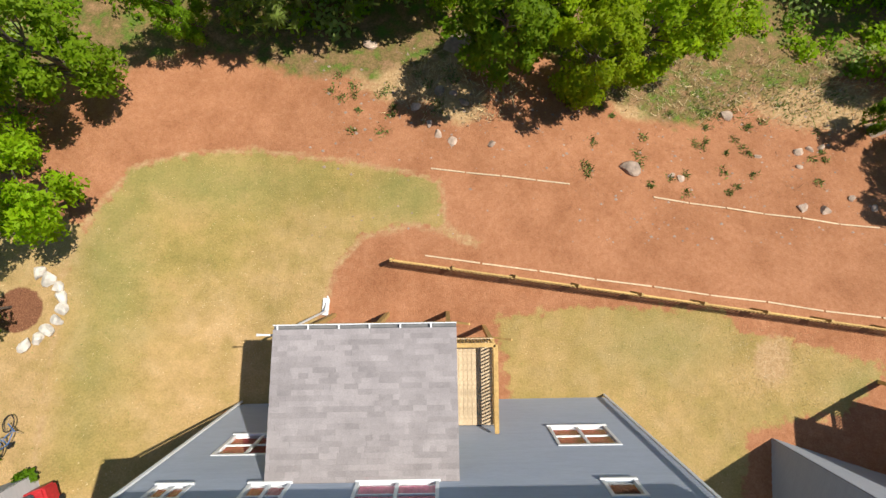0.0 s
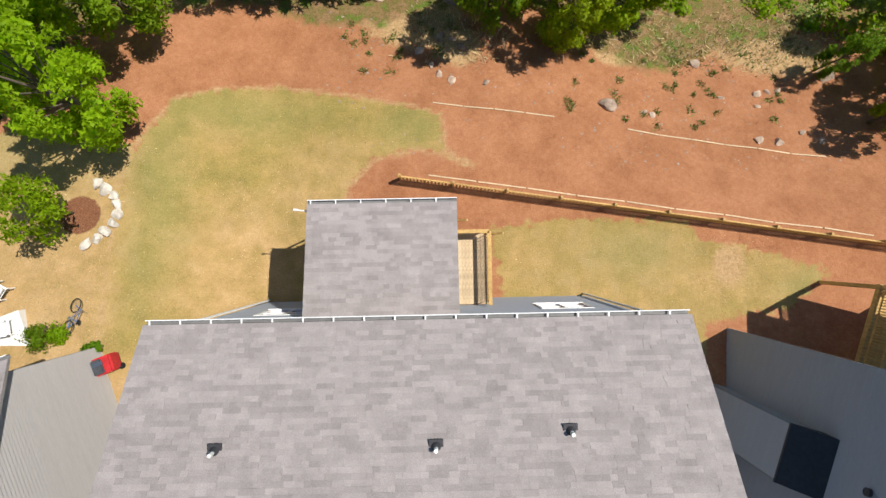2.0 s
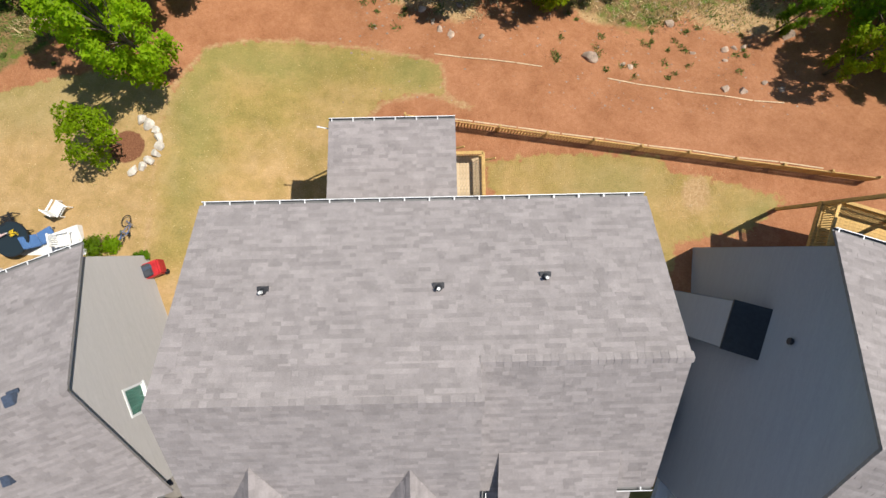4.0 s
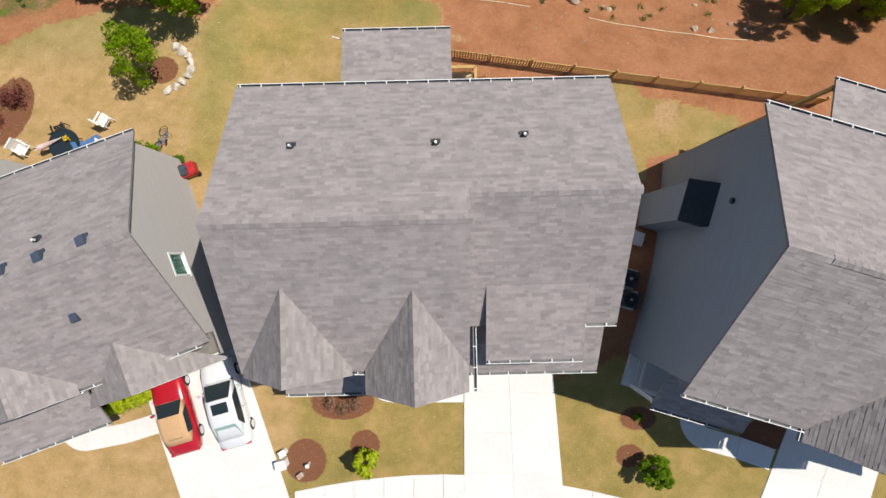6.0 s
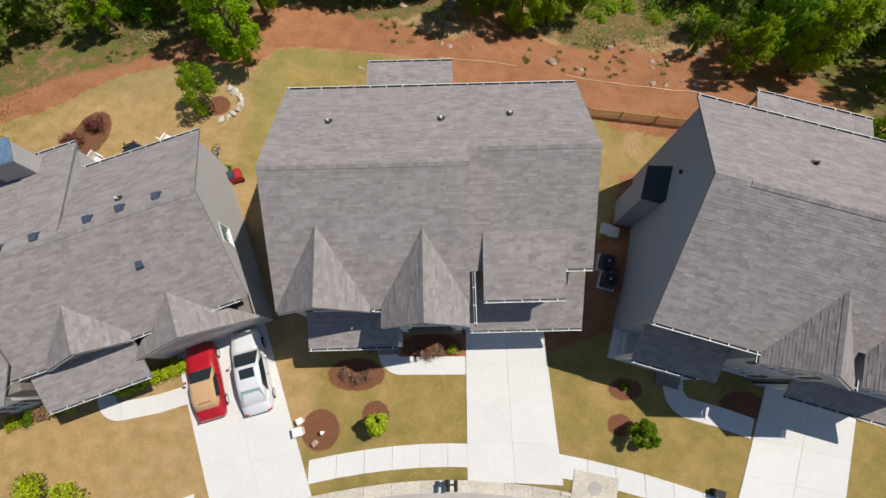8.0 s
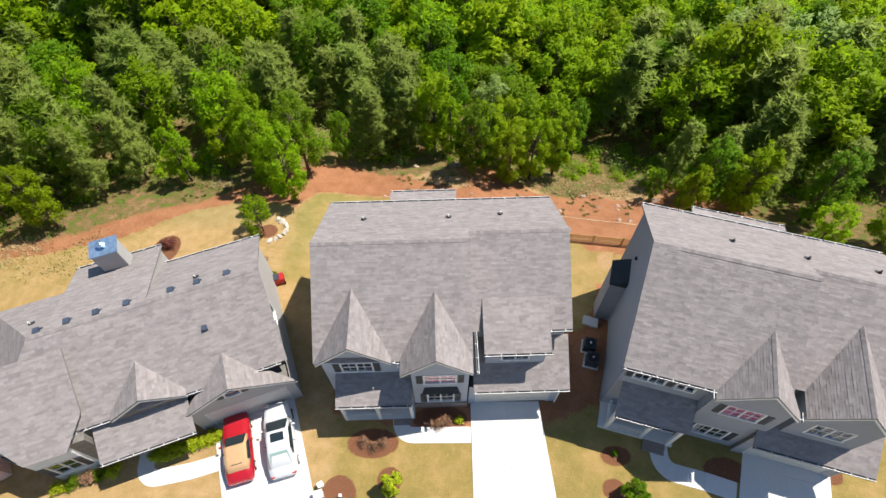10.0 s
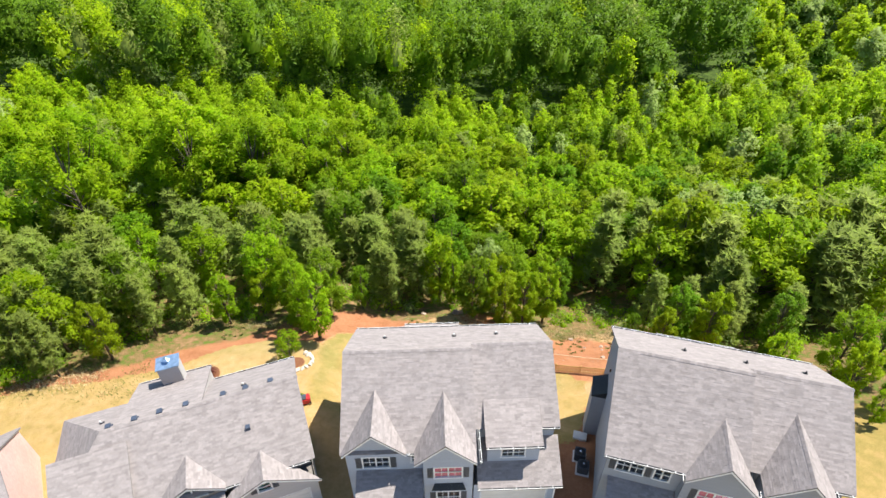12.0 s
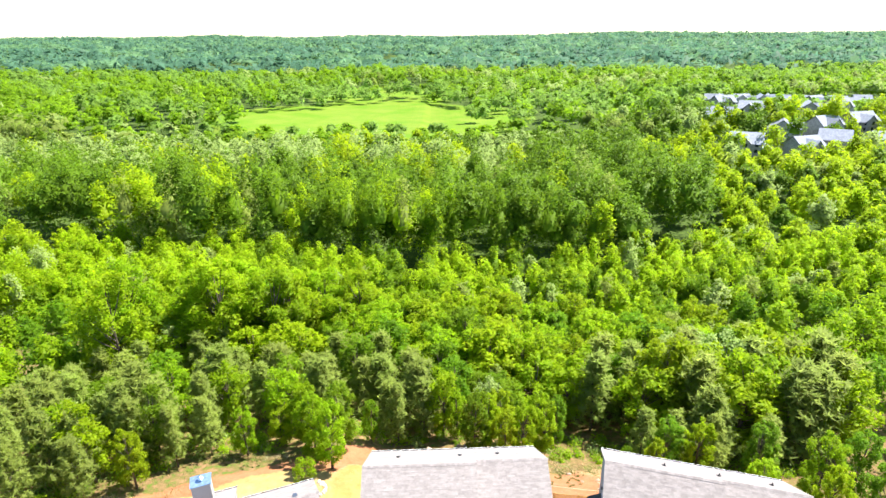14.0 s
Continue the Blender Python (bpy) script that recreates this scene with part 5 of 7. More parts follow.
WOODS = "trees at the edge of the woods"
PROTO = {}
for i in range(5):
    PROTO["bright", i] = make_tree("tree", "young broadleaf tree with fresh yellow-green spring leaves", 20 + i, 10, 34, 3200, 0.27, LEAF_BRIGHT, 2.0, group=WOODS, bare=0.16)
    PROTO["pine", i] = make_tree("pine_tree", "young pine with greyish olive-green needle brushes", 60 + i, 10, 13, 3200, 0.5, NEEDLE, 2.0, "cone", 0.14, 0.11, WOODS)
for i in range(4):
    PROTO["green", i] = make_tree("tree", "leafy broadleaf tree with deeper green crown", 40 + i, 10, 34, 3200, 0.27, LEAF_GREEN, 2.1, group=WOODS, bare=0.16)
for i in range(3):
    PROTO["pale", i] = make_tree("tree", "slender tree with pale greyish-green young leaves", 80 + i, 8, 22, 2000, 0.2, LEAF_PALE, 1.5, group=WOODS, bare=0.15, bark=BARK_PALE)
    PROTO["tall", i] = make_tree("tall_tree", "tall broadleaf tree rising above the young woods", 100 + i, 20, 46, 8500, 0.36, LEAF_BRIGHT, 3.9, group=WOODS, bare=0.2, trunk=0.24)
FINE = {}
for i in range(3):
    FINE["bright", i] = make_tree("tree", "broadleaf tree in full fresh green leaf beside the lawn", 120 + i, 9, 72, 8200, 0.155, LEAF_BRIGHT, 1.65, group=WOODS, bare=0.08)
    FINE["green", i] = make_tree("tree", "dense green broadleaf tree above a shaded bank", 140 + i, 9, 72, 8200, 0.155, LEAF_GREEN, 1.65, group=WOODS, bare=0.08)
    FINE["pine", i] = make_tree("pine_tree", "sparse young pine at the top of the clay bank", 160 + i, 9, 13, 5200, 0.36, NEEDLE, 1.7, "cone", 0.16, 0.1, WOODS)

used = set()


def plant(kind, x, y, height, wide=1.0, fine=False):
    stock = FINE if fine else PROTO
    n = len([k for k in stock if k[0] == kind])
    key = (kind, int(RNG.integers(n)))
    s = height / (9.0 if fine else {"pale": 8.0, "tall": 20.0}.get(kind, 10.0))
    m = Matrix.Translation((x, y, land1(x, y) - 0.05)) @ Matrix.Rotation(RNG.uniform(0, 6.28), 4, "Z") @ Matrix.Diagonal((s * wide, s * wide, s, 1))
    if (fine, key) not in used:
        used.add((fine, key))
        stock[key].matrix_basis = Matrix.Translation(m.translation) @ Matrix.Rotation(RNG.uniform(0, 6.28), 4, "Z")
        return stock[key]
    return copy_thing(stock[key], m)


def leaves(centres, outward, size, rng, lift=0.35, flat=0.6, jitter=0.24):
    """A small pointed blade at every centre, turned roughly outwards and up."""
    n = len(centres)
    nrm = outward * flat + rng.normal(0, jitter, (n, 3)) + np.array([0, 0, lift])
    nrm /= np.linalg.norm(nrm, axis=1)[:, None] + 1e-9
    a = np.cross(nrm, rng.normal(0, 1, (n, 3)))
    a /= np.linalg.norm(a, axis=1)[:, None] + 1e-9
    b = np.cross(nrm, a)
    s = size * rng.uniform(0.65, 1.35, (n, 1))
    droop = nrm * s * 0.18
    v = np.stack([centres - a * s * 0.6 - droop, centres + b * s * 0.36, centres + a * s * 0.6 - droop, centres - b * s * 0.36], 1).reshape(-1, 3)
    return v, np.arange(4 * n).reshape(n, 4)


def crown_points(rng, clumps, per, rx, rz, zc, spread, shape="round"):
    """Centres of leaves, gathered in clumps over an uneven crown."""
    d = rng.normal(0, 1, (clumps, 3))
    d /= np.linalg.norm(d, axis=1)[:, None]
    r = rng.uniform(0.3, 1.0, (clumps, 1)) ** 0.5 * rng.uniform(0.8, 1.22, (clumps, 1))
    lump = 1 + 0.22 * np.sin(d[:, :1] * 5 + rng.uniform(0, 6)) * np.cos(d[:, 1:2] * 4 + rng.uniform(0, 6))
    c = d * r * lump * np.array([rx, rx, rz])
    h = (c[:, 2:] / rz + 1) / 2
    c[:, :2] *= 1.3 - 0.95 * h if shape == "cone" else 1.22 - 0.55 * h
    c[:, 2] += zc
    k = np.repeat(c, per, 0)
    p = k + rng.normal(0, spread, k.shape) * np.array([1.25, 1.25, 0.7])
    o = (p - k) * 1.6 / spread + (p - np.array([0, 0, zc * 0.8])) / rx
    o /= np.linalg.norm(o, axis=1)[:, None] + 1e-9
    return c, p, o


# trees that stand alone along the edge
for kind, x, y, h, w in (("bright", -13.7, 1.8, 10.2, 0.9), ("bright", -16.0, 4.4, 8.0, 1.0), ("green", -13.4, 6.4, 8.0, 0.95), ("bright", -17.6, 7.4, 9.0, 1.0), ("green", -10.4, 9.2, 6.5, 0.8),
                         ("pine", -7.2, 10.4, 7.5, 0.95), ("pine", -4.0, 11.6, 8.0, 0.95), ("green", 2.2, 8.3, 6.5, 0.85), ("bright", 3.8, 9.6, 8.5, 0.95), ("bright", 5.9, 7.5, 7.5, 1.0),
                         ("bright", 8.2, 8.6, 8.5, 1.0), ("bright", 11.0, 10.4, 8.5, 1.0), ("bright", 5.6, 11.0, 9.0, 1.0), ("green", 13.8, 15.5, 8.0, 0.95), ("bright", -24.0, 4.9, 6.8, 1.05),
                         ("bright", -20.8, 7.5, 6.8, 1.05), ("bright", -33.0, -1.5, 7.5, 1.0), ("green", 20.2, 6.2, 4.6, 0.85), ("bright", 22.0, 3.0, 7.0, 0.9), ("green", 24.2, 5.2, 9.0, 0.95), ("bright", 0.2, 11.6, 7.5, 0.85),
                         ("bright", 34.8, -6.2, 7.5, 1.0), ("green", 38.5, -7.5, 8.0, 1.0), ("bright", 34.2, -10.0, 4.5, 0.9), ("green", 40.0, -2.5, 9.0, 1.0), ("bright", 29.5, -4.0, 7.0, 1.0), ("green", 32.5, 1.5, 9.0, 1.0), ("bright", 36.0, -3.0, 9.0, 1.0), ("bright", 27.0, 3.5, 9.0, 1.0),
                         ("pine", -28.2, 5.2, 8.0, 1.0), ("pine", -30.8, 2.6, 8.0, 1.0), ("pine", -36.5, -4.0, 8.0, 1.1), ("pine", -38.5, -0.8, 9.0, 1.1), ("pine", -34.5, 2.2, 9.0, 1.1), ("pine", 26.0, 7.4, 9.0, 1.0),
                         ("pine", 29.5, 5.2, 9.0, 1.1), ("pine", 32.0, 7.6, 9.0, 1.1), ("pine", 35.0, 4.0, 9.0, 1.1), ("pine", 23.2, 9.4, 8.5, 1.0), ("pine", -41.5, -5.5, 9.0, 1.2), ("pine", -44.0, -9.0, 9.0, 1.2), ("pine", -40.5, -9.5, 7.5, 1.0)):
    plant(kind, x, y, h, w, True)

for j in range(11):
    for i in range(25):
        x = -50 + i * 4.1 + RNG.uniform(-1.5, 1.5)
        y = 8.5 + j * 3.8 + RNG.uniform(-1.4, 1.4)
        first = 12.0 - 4.5 * float(step(-16, -24, x)) - 11.0 * float(step(-26, -42, x)) - 4.0 * float(step(18, 30, x)) + (3.6 if 11 < x < 24 else 0.0)
        y -= 11.0 * float(step(-26, -42, x)) + 3.0 * float(step(20, 40, x))
        if y < first or RNG.random() < (0.14 if y < first + 8 else 0.04):
            continue
        u = RNG.random()
        belt = y < 24 + 3 * math.sin(x * 0.3)
        if belt and (x < -4 or x > 14):
            kind = "pine" if u < (0.62 if x < 0 else 0.42) else "bright" if u < 0.86 else "green" if u < 0.94 else "pale"
            h = RNG.uniform(8.0, 11.0) + (2.5 if x > 18 else 0)
        elif belt:
            kind = "bright" if u < 0.42 else "pine" if u < 0.68 else "green" if u < 0.86 else "pale"
            h = RNG.uniform(6.5, 8.5)
        else:
            kind = "bright" if u < 0.78 else "green" if u < 0.9 else "pine" if u < 0.95 else "pale"
            h = RNG.uniform(9.5, 12.5)
        tall = math.hypot((x + 27) / 13, (y - 36) / 10) < 1 or math.hypot((x + 52) / 10, (y - 22) / 12) < 1
        if tall and kind != "pine" and RNG.random() < 0.4:
            kind, h = "tall", RNG.uniform(14, 20)
        if math.hypot((x - 40) / 12, (y - 18) / 10) < 1:
            h += 2.5
        plant(kind, x, y, h, RNG.uniform(1.05, 1.45))

for flag, stock in ((False, PROTO), (True, FINE)):
    for key, ob in stock.items():
        if (flag, key) not in used:
            for o in (*ob.children_recursive, ob):
                bpy.data.objects.remove(o)

# low saplings and brambles under the first trees
ug = np.random.default_rng(77)
us = np.stack([ug.uniform(-46, 42, 330), np.zeros(330)], 1)
us[:, 1] = 10.6 - 4.5 * step(-16, -24, us[:, 0]) - 11.0 * step(-26, -42, us[:, 0]) - 4.5 * step(18, 30, us[:, 0]) + ug.uniform(-1.2, 6.5, 330)
ur = ug.uniform(0.5, 1.25, (330, 1, 1))
ud = ug.normal(0, 1, (330, 95, 3))
ud[:, :, 2] = np.abs(ud[:, :, 2])
ud /= np.linalg.norm(ud, axis=2)[:, :, None]
uc = ud * ur * ug.uniform(0.4, 1.15, (330, 95, 1)) * np.array([1, 1, 1.3]) + np.stack([us[:, 0], us[:, 1], land(us[:, 0], us[:, 1])], -1)[:, None, :]
for j, mat in enumerate((LEAF_BRIGHT, LEAF_GREEN, LEAF_PALE)):
    w = np.arange(330) % 5 // 2 == j
    v, f = leaves(uc[w].reshape(-1, 3), ud[w].reshape(-1, 3), 0.2, ug)
    tagged(soup("undergrowth", v, f, mat), "low saplings and brambles along the edge of the woods", "undergrowth", kind="stuff")

MEADOWS = [(-50, 375, 100, 100, 25), (-65, 560, 60, 42, 20), (-490, 640, 95, 40, 20)]
HOMES = [(132, 190), (149, 177), (166, 184), (184, 177), (201, 190), (158, 208), (179, 210), (199, 216), (215, 200)]
HOMES += [(185 + 20 * i, 318 + 13 * (i % 3)) for i in range(7)] + [(200 + 22 * i, 354 + 9 * (i % 2)) for i in range(7)] + [(150 + 24 * i, 252 + 12 * (i % 2)) for i in range(5)] + [(215 + 26 * i, 392 + 8 * (i % 3)) for i in range(7)]


def wood(label, rng, y0, y1, gap, count, size, radius, aside=0):
    """Woods too far off to count: for every tree a crown of boughs with leaf sprays over them."""
    spots = []
    for y in np.arange(y0, y1, gap):
        half = 44 + 0.9 * y + aside
        xs = np.arange(-half, half, gap)
        spots.append(np.stack([xs, np.full(len(xs), y)], 1))
    p = np.concatenate(spots)
    p += rng.uniform(-0.48, 0.48, p.shape) * gap
    clear = np.maximum.reduce([blob(p[:, 0] + 12 * np.sin(p[:, 1] / 19), p[:, 1] + 14 * np.sin(p[:, 0] / 23), *b) for b in MEADOWS])
    keep = (clear < rng.uniform(0.3, 0.9, len(p))) | (rng.random(len(p)) < 0.02)
    for hx, hy in HOMES:
        keep &= np.hypot(p[:, 0] - hx + 4, (p[:, 1] - hy + 7) * 0.8) > 10.5
    if aside:
        keep &= (np.abs(p[:, 0] - 1) > 50) & (p[:, 1] > 6 - (np.abs(p[:, 0]) - 50) * 0.12)
    p = p[keep]
    pick, high = stand(p, rng)
    sheltered = (p[:, 1] > stand_front(p[:, 0]) + 24) & (p[:, 1] < 130) & (p[:, 0] < 55)
    # bands past 240 m take leaf colours with haze mixed in
    for kind, mat in ((0, LEAF_HAZE if y0 > 700 else LEAF_HAZE_MID if y0 > 240 else LEAF_BRIGHT), (1, LEAF_HAZE_COOL if y0 > 700 else LEAF_DEEP if 80 < y0 < 240 else LEAF_GREEN), (2, LEAF_HAZE_COOL if y0 > 700 else LEAF_PALE), (3, LEAF_HAZE_COOL if y0 > 700 else NEEDLE)):
        for thin in (False, True):
            w = (pick == kind) & (sheltered == thin)
            q, h = p[w], high[w]
            if not len(q):
                continue
            n = count // 2 if thin else count
            rad = radius * rng.uniform(0.75, 1.25, len(q)) * (h / 13) ** 0.6
            base = land(q[:, 0], q[:, 1])
            lobes = 18 if 80 < y0 < 130 else 11 if y0 < 200 else 6
            spread = np.stack([rad, rad, h * 0.42], -1)[:, None, :]
            bough = unit(rng.normal(0, 1, (len(q), lobes, 3)) + np.array([0, 0, 0.35]))
            bough *= rng.uniform(0.3, 0.75, (len(q), lobes, 1))
            bough[:, 0] = (0, 0, 0.72)
            fat = rng.uniform(0.36, 0.58, (len(q), lobes)) * (0.78 if lobes > 12 else 1.0) * (1 - 0.25 * bough[:, :, 2])
            which = rng.integers(0, lobes, (len(q), n))
            d = unit(rng.normal(0, 1, (len(q), n, 3)) + np.array([0, -0.15, 0.5]))
            own = np.take_along_axis(bough, which[:, :, None], 1)
            reach = np.take_along_axis(fat, which, 1) * rng.uniform(0.6, 1.12, d.shape[:2])
            r = own * spread + d * reach[:, :, None] * np.stack([rad, rad, np.minimum(h * 0.42, rad * 1.3)], -1)[:, None, :]
            c = r + np.stack([q[:, 0], q[:, 1], base + h * 0.57], -1)[:, None, :]
            out = unit(d * 0.6 + own * 0.4 + np.array([0, 0, 0.75]))
            v, f, nrm = blades(c.reshape(-1, 3), out.reshape(-1, 3), size, rng, 0.34, *((0.7, 0.3) if y0 < 200 else (0.45, 0.15)))
            # the leafy inside of each crown, well under the outer sprays
            around, rise = (7, 3) if y0 < 700 else (4, 1)
            th, el = np.meshgrid(np.arange(around) * 2 * np.pi / around, np.linspace(-0.1, 1.25, rise + 1))
            dome = np.stack([np.cos(th) * np.cos(el), np.sin(th) * np.cos(el), np.sin(el)], -1).reshape(-1, 3)
            core = dome[None] * rng.uniform(0.22, 0.52, (len(q), len(dome), 1)) * spread + np.stack([q[:, 0], q[:, 1], base + h * 0.55], -1)[:, None, :]
            one = []
            for e in range(rise):
                for k in range(around):
                    a, b = e * around + k, e * around + (k + 1) % around
                    one += [(a, b, b + around), (a, b + around, a + around)]
            cf = (np.array(one)[None] + (np.arange(len(q)) * len(dome))[:, None, None]).reshape(-1, 3)
            f = np.concatenate([f, cf + len(v)])
            v = np.concatenate([v, core.reshape(-1, 3)])
            nrm = np.concatenate([nrm, unit(np.tile(dome + np.array([0, 0, 0.4]), (len(q), 1)))])
            name = ("broadleaf_woods", "green_woods", "pale_woods", "pine_woods")[kind]
            tagged(foliage(name, v, f, nrm, mat), label, "woods", kind="stuff")


def stand_front(x):
    """Where the young wood ends and the tall dark stand begins."""
    return 76 + 12 * np.exp(-((x + 95) / 40) ** 2) + 16 * step(15, 62, x) + 4 * np.sin(x / 9) + 60 * step(72, 88, x)


def stand(p, rng):
    """The kind and height of every tree: young wood, a tall dark stand, a pale one behind it, mixed woods beyond."""
    x, y = p[:, 0], p[:, 1]
    u = rng.random(len(p))
    patch = 0.5 + 0.5 * np.sin(x / 31 + 1) * np.cos(y / 27)
    kind = np.where(u < 0.62 + 0.25 * patch, 0, np.where(u < 0.93, 1, np.where(u < 0.97, 2, 3)))
    high = rng.uniform(8, 13.5, len(p)) + 2.5 * (x > 70) * (y > 95)
    front = stand_front(x)
    dark = (y > front) & (y < 132) & (x < 86)
    kind = np.where(dark, np.where(u < 0.8, 1, np.where(u < 0.97, 0, 3)), kind)
    high = np.where(dark, rng.uniform(19, 29, len(p)), high)
    pale = (y > 138) & (y < 178) & (x < 34 + 6 * np.sin(y / 7)) & (x > -175)
    kind = np.where(pale, np.where(u < 0.72, 2, np.where(u < 0.9, 0, 1)), kind)
    high = np.where(pale, rng.uniform(17, 23, len(p)), high)
    oak = (np.hypot((x - 52) / 26, (y - 143) / 17) < 1)
    kind = np.where(oak, 1, kind)
    high = np.where(oak, rng.uniform(22, 27, len(p)), high)
    beyond = y > 178
    low = (x > -210) & (x < 75) & (y > 205) & (y < 300)
    v = u * 0.6 + 0.2 + 0.3 * np.sin(x / 45) * np.cos(y / 38) + 0.15 * np.sin(x / 160 + y / 90)
    kind = np.where(beyond, np.where(v < 0.40, 0, np.where(v < 0.84, 1, np.where(v < 0.95, 2, 3))), kind)
    high = np.where(beyond, np.where(low, rng.uniform(6, 9, len(p)), rng.uniform(10, 19, len(p))), high)
    estate = (x > 130) & (x < 420) & (y > 228) & (y < 430)
    high = np.where(estate, rng.uniform(4.5, 9, len(p)), high)
    return kind, np.where(y > 800, rng.uniform(12, 26, len(p)), high)


wrng = np.random.default_rng(5)
wood("dense fresh green broadleaf woods behind the houses", wrng, 50, 84, 3.7, 720, 0.42, 2.75)
wood("woods closing in on both sides of the houses", wrng, 0, 50, 6.2, 800, 0.5, 3.5, 45)
wood("tall dark green woods across the valley", wrng, 82, 136, 7.3, 1200, 0.64, 4.2)
wood("tall pale green woods beyond the valley", wrng, 136, 250, 9.4, 520, 0.95, 4.8)
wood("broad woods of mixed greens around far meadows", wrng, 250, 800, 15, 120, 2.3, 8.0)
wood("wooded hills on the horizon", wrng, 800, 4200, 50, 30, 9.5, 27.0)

# houses of the far estate
PANE_FAR = Solid().box(-0.6, 0.6, -0.05, 0.05, 0, 1.4).mesh("far_window", CAR_GLASS)


def far_house(hx, hy, turn, w, d, e, r):
    """A gabled house with a crossing front gable and a low garage wing."""
    h = thing("far_house", pose(hx, hy, land1(hx, hy) + 0.6, 0, 0, turn), "distant pale house with haze-tinted blue-grey gabled roof among trees", "house", "far estate")
    wing = w * 0.5
    s = Solid().box(-w, w, -d, d, -4, e).face((-w, -d, e), (-w, d, e), (-w, 0, r - 0.2)).face((w, d, e), (w, -d, e), (w, 0, r - 0.2))
    s.box(-w * 0.7, -w * 0.7 + 2 * wing, -d - 2.4, -d, -4, e).face((-w * 0.7, -d - 2.4, e), (-w * 0.7 + 2 * wing, -d - 2.4, e), (-w * 0.7 + wing, -d - 2.4, r - 1.0))
    s.box(w, w + 3.6, -d * 0.6, d * 0.8, -4, e * 0.55)
    part("wall", s, FARWALL, h)
    xr, zr = -w * 0.7 + wing, r - 0.8
    slopes = [[(-w - 0.4, sy * (d + 0.5), e - 0.3), (w + 0.4, sy * (d + 0.5), e - 0.3), (w + 0.4, 0, r), (-w - 0.4, 0, r)] for sy in (-1, 1)]
    slopes += [[(xr + sx * (wing + 0.4), -d - 2.8, e - 0.2), (xr + sx * (wing + 0.4), -d + 0.4, e - 0.2), (xr, -1.2, zr), (xr, -d - 2.8, zr)] for sx in (-1, 1)]
    slopes += [[(w - 0.2, -d * 0.6 - 0.4, e * 0.55 - 0.1), (w + 4.0, -d * 0.6 - 0.4, e * 0.55 - 0.1), (w + 4.0, d * 0.8 + 0.4, e * 0.55 - 0.1), (w - 0.2, d * 0.8 + 0.4, e * 0.55 + 2.0)]]
    for a in slopes:
        part("roof", Solid().face(*a).face(*[(p[0], p[1], p[2] - 0.25) for p in a[::-1]]), FARROOF, h)
    for k in range(3):
        for z in (1.0, 3.6):
            o = new("window", PANE_FAR)
            o.parent = h
            o.location = (-w + w * (k + 0.5) * 2 / 3, -d - (2.42 if k < 2 else 0.02), z)


for hx, hy in HOMES:
    far_house(hx, hy, float(RNG.choice((-24, 16, 66, 156))) + float(RNG.uniform(-9, 9)), RNG.uniform(5.6, 7.0), RNG.uniform(4.6, 5.6), 5.0, 8.9)

# ---- fence, boards, stones ----


def fence():
    a, b = Vector((-2.0, -0.45)), Vector((21.6, -3.6))
    n = (b - a).length
    d = (b - a).normalized()
    F = thing("fence", pose(0, 0, 0), "new yellow-brown timber picket fence along the bank", "fence")
    picket = Solid().box(-0.045, 0.045, -0.012, 0.012, 0.06, 1.05).mesh("picket", WOOD)
    post = Solid().box(-0.05, 0.05, -0.05, 0.05, -0.4, 1.12).mesh("post", WOOD)
    turn = math.atan2(d.y, d.x)
    k = 150
    for i in range(k + 1):
        p = a + d * (n * i / k)
        o = new("picket", picket)
        o.parent = F
        o.location = (p.x - d.y * -0.05, p.y - 0.05, land1(p.x, p.y))
        o.rotation_euler = (0, 0, turn)
    m = 10
    for i in range(m + 1):
        p = a + d * (n * i / m)
        o = new("post", post)
        o.parent = F
        o.location = (p.x, p.y + 0.03, land1(p.x, p.y))
        o.rotation_euler = (0, 0, turn)
        if i < m:
            q = a + d * (n * (i + 1) / m)
            for h in (0.3, 0.9):
                s = Solid().tube([(p.x, p.y, land1(p.x, p.y) + h), (q.x, q.y, land1(q.x, q.y) + h)], [0.03, 0.03], 4)
                part("rail", s, WOOD, F)


fence()


def board_line(a, b, count, label, skip=()):
    a, b = Vector(a), Vector(b)
    for i in range(count):
        if i in skip:
            continue
        p, q = a.lerp(b, (i + 0.02) / count), a.lerp(b, (i + 0.98) / count)
        t = thing("board", pose(0, 0, 0), label, "board", "boards laid on the bank")
        j = 0.03 * math.sin(i * 3.3)
        part("plank", Solid().tube([(p.x, p.y + j, land1(p.x, p.y) + 0.02), (q.x, q.y - j, land1(q.x, q.y) + 0.02)], [0.042, 0.042], 4), WOOD_PALE, t)


board_line((-0.8, -0.27), (19.6, -2.95), 9, "long pale timber board laid behind the picket fence")
board_line((-0.6, 3.35), (5.3, 2.75), 4, "long pale timber board edging the bare clay bank")
board_line((5.6, 2.7), (19.0, 1.0), 8, "long pale timber board edging the bare clay bank", (0, 1))


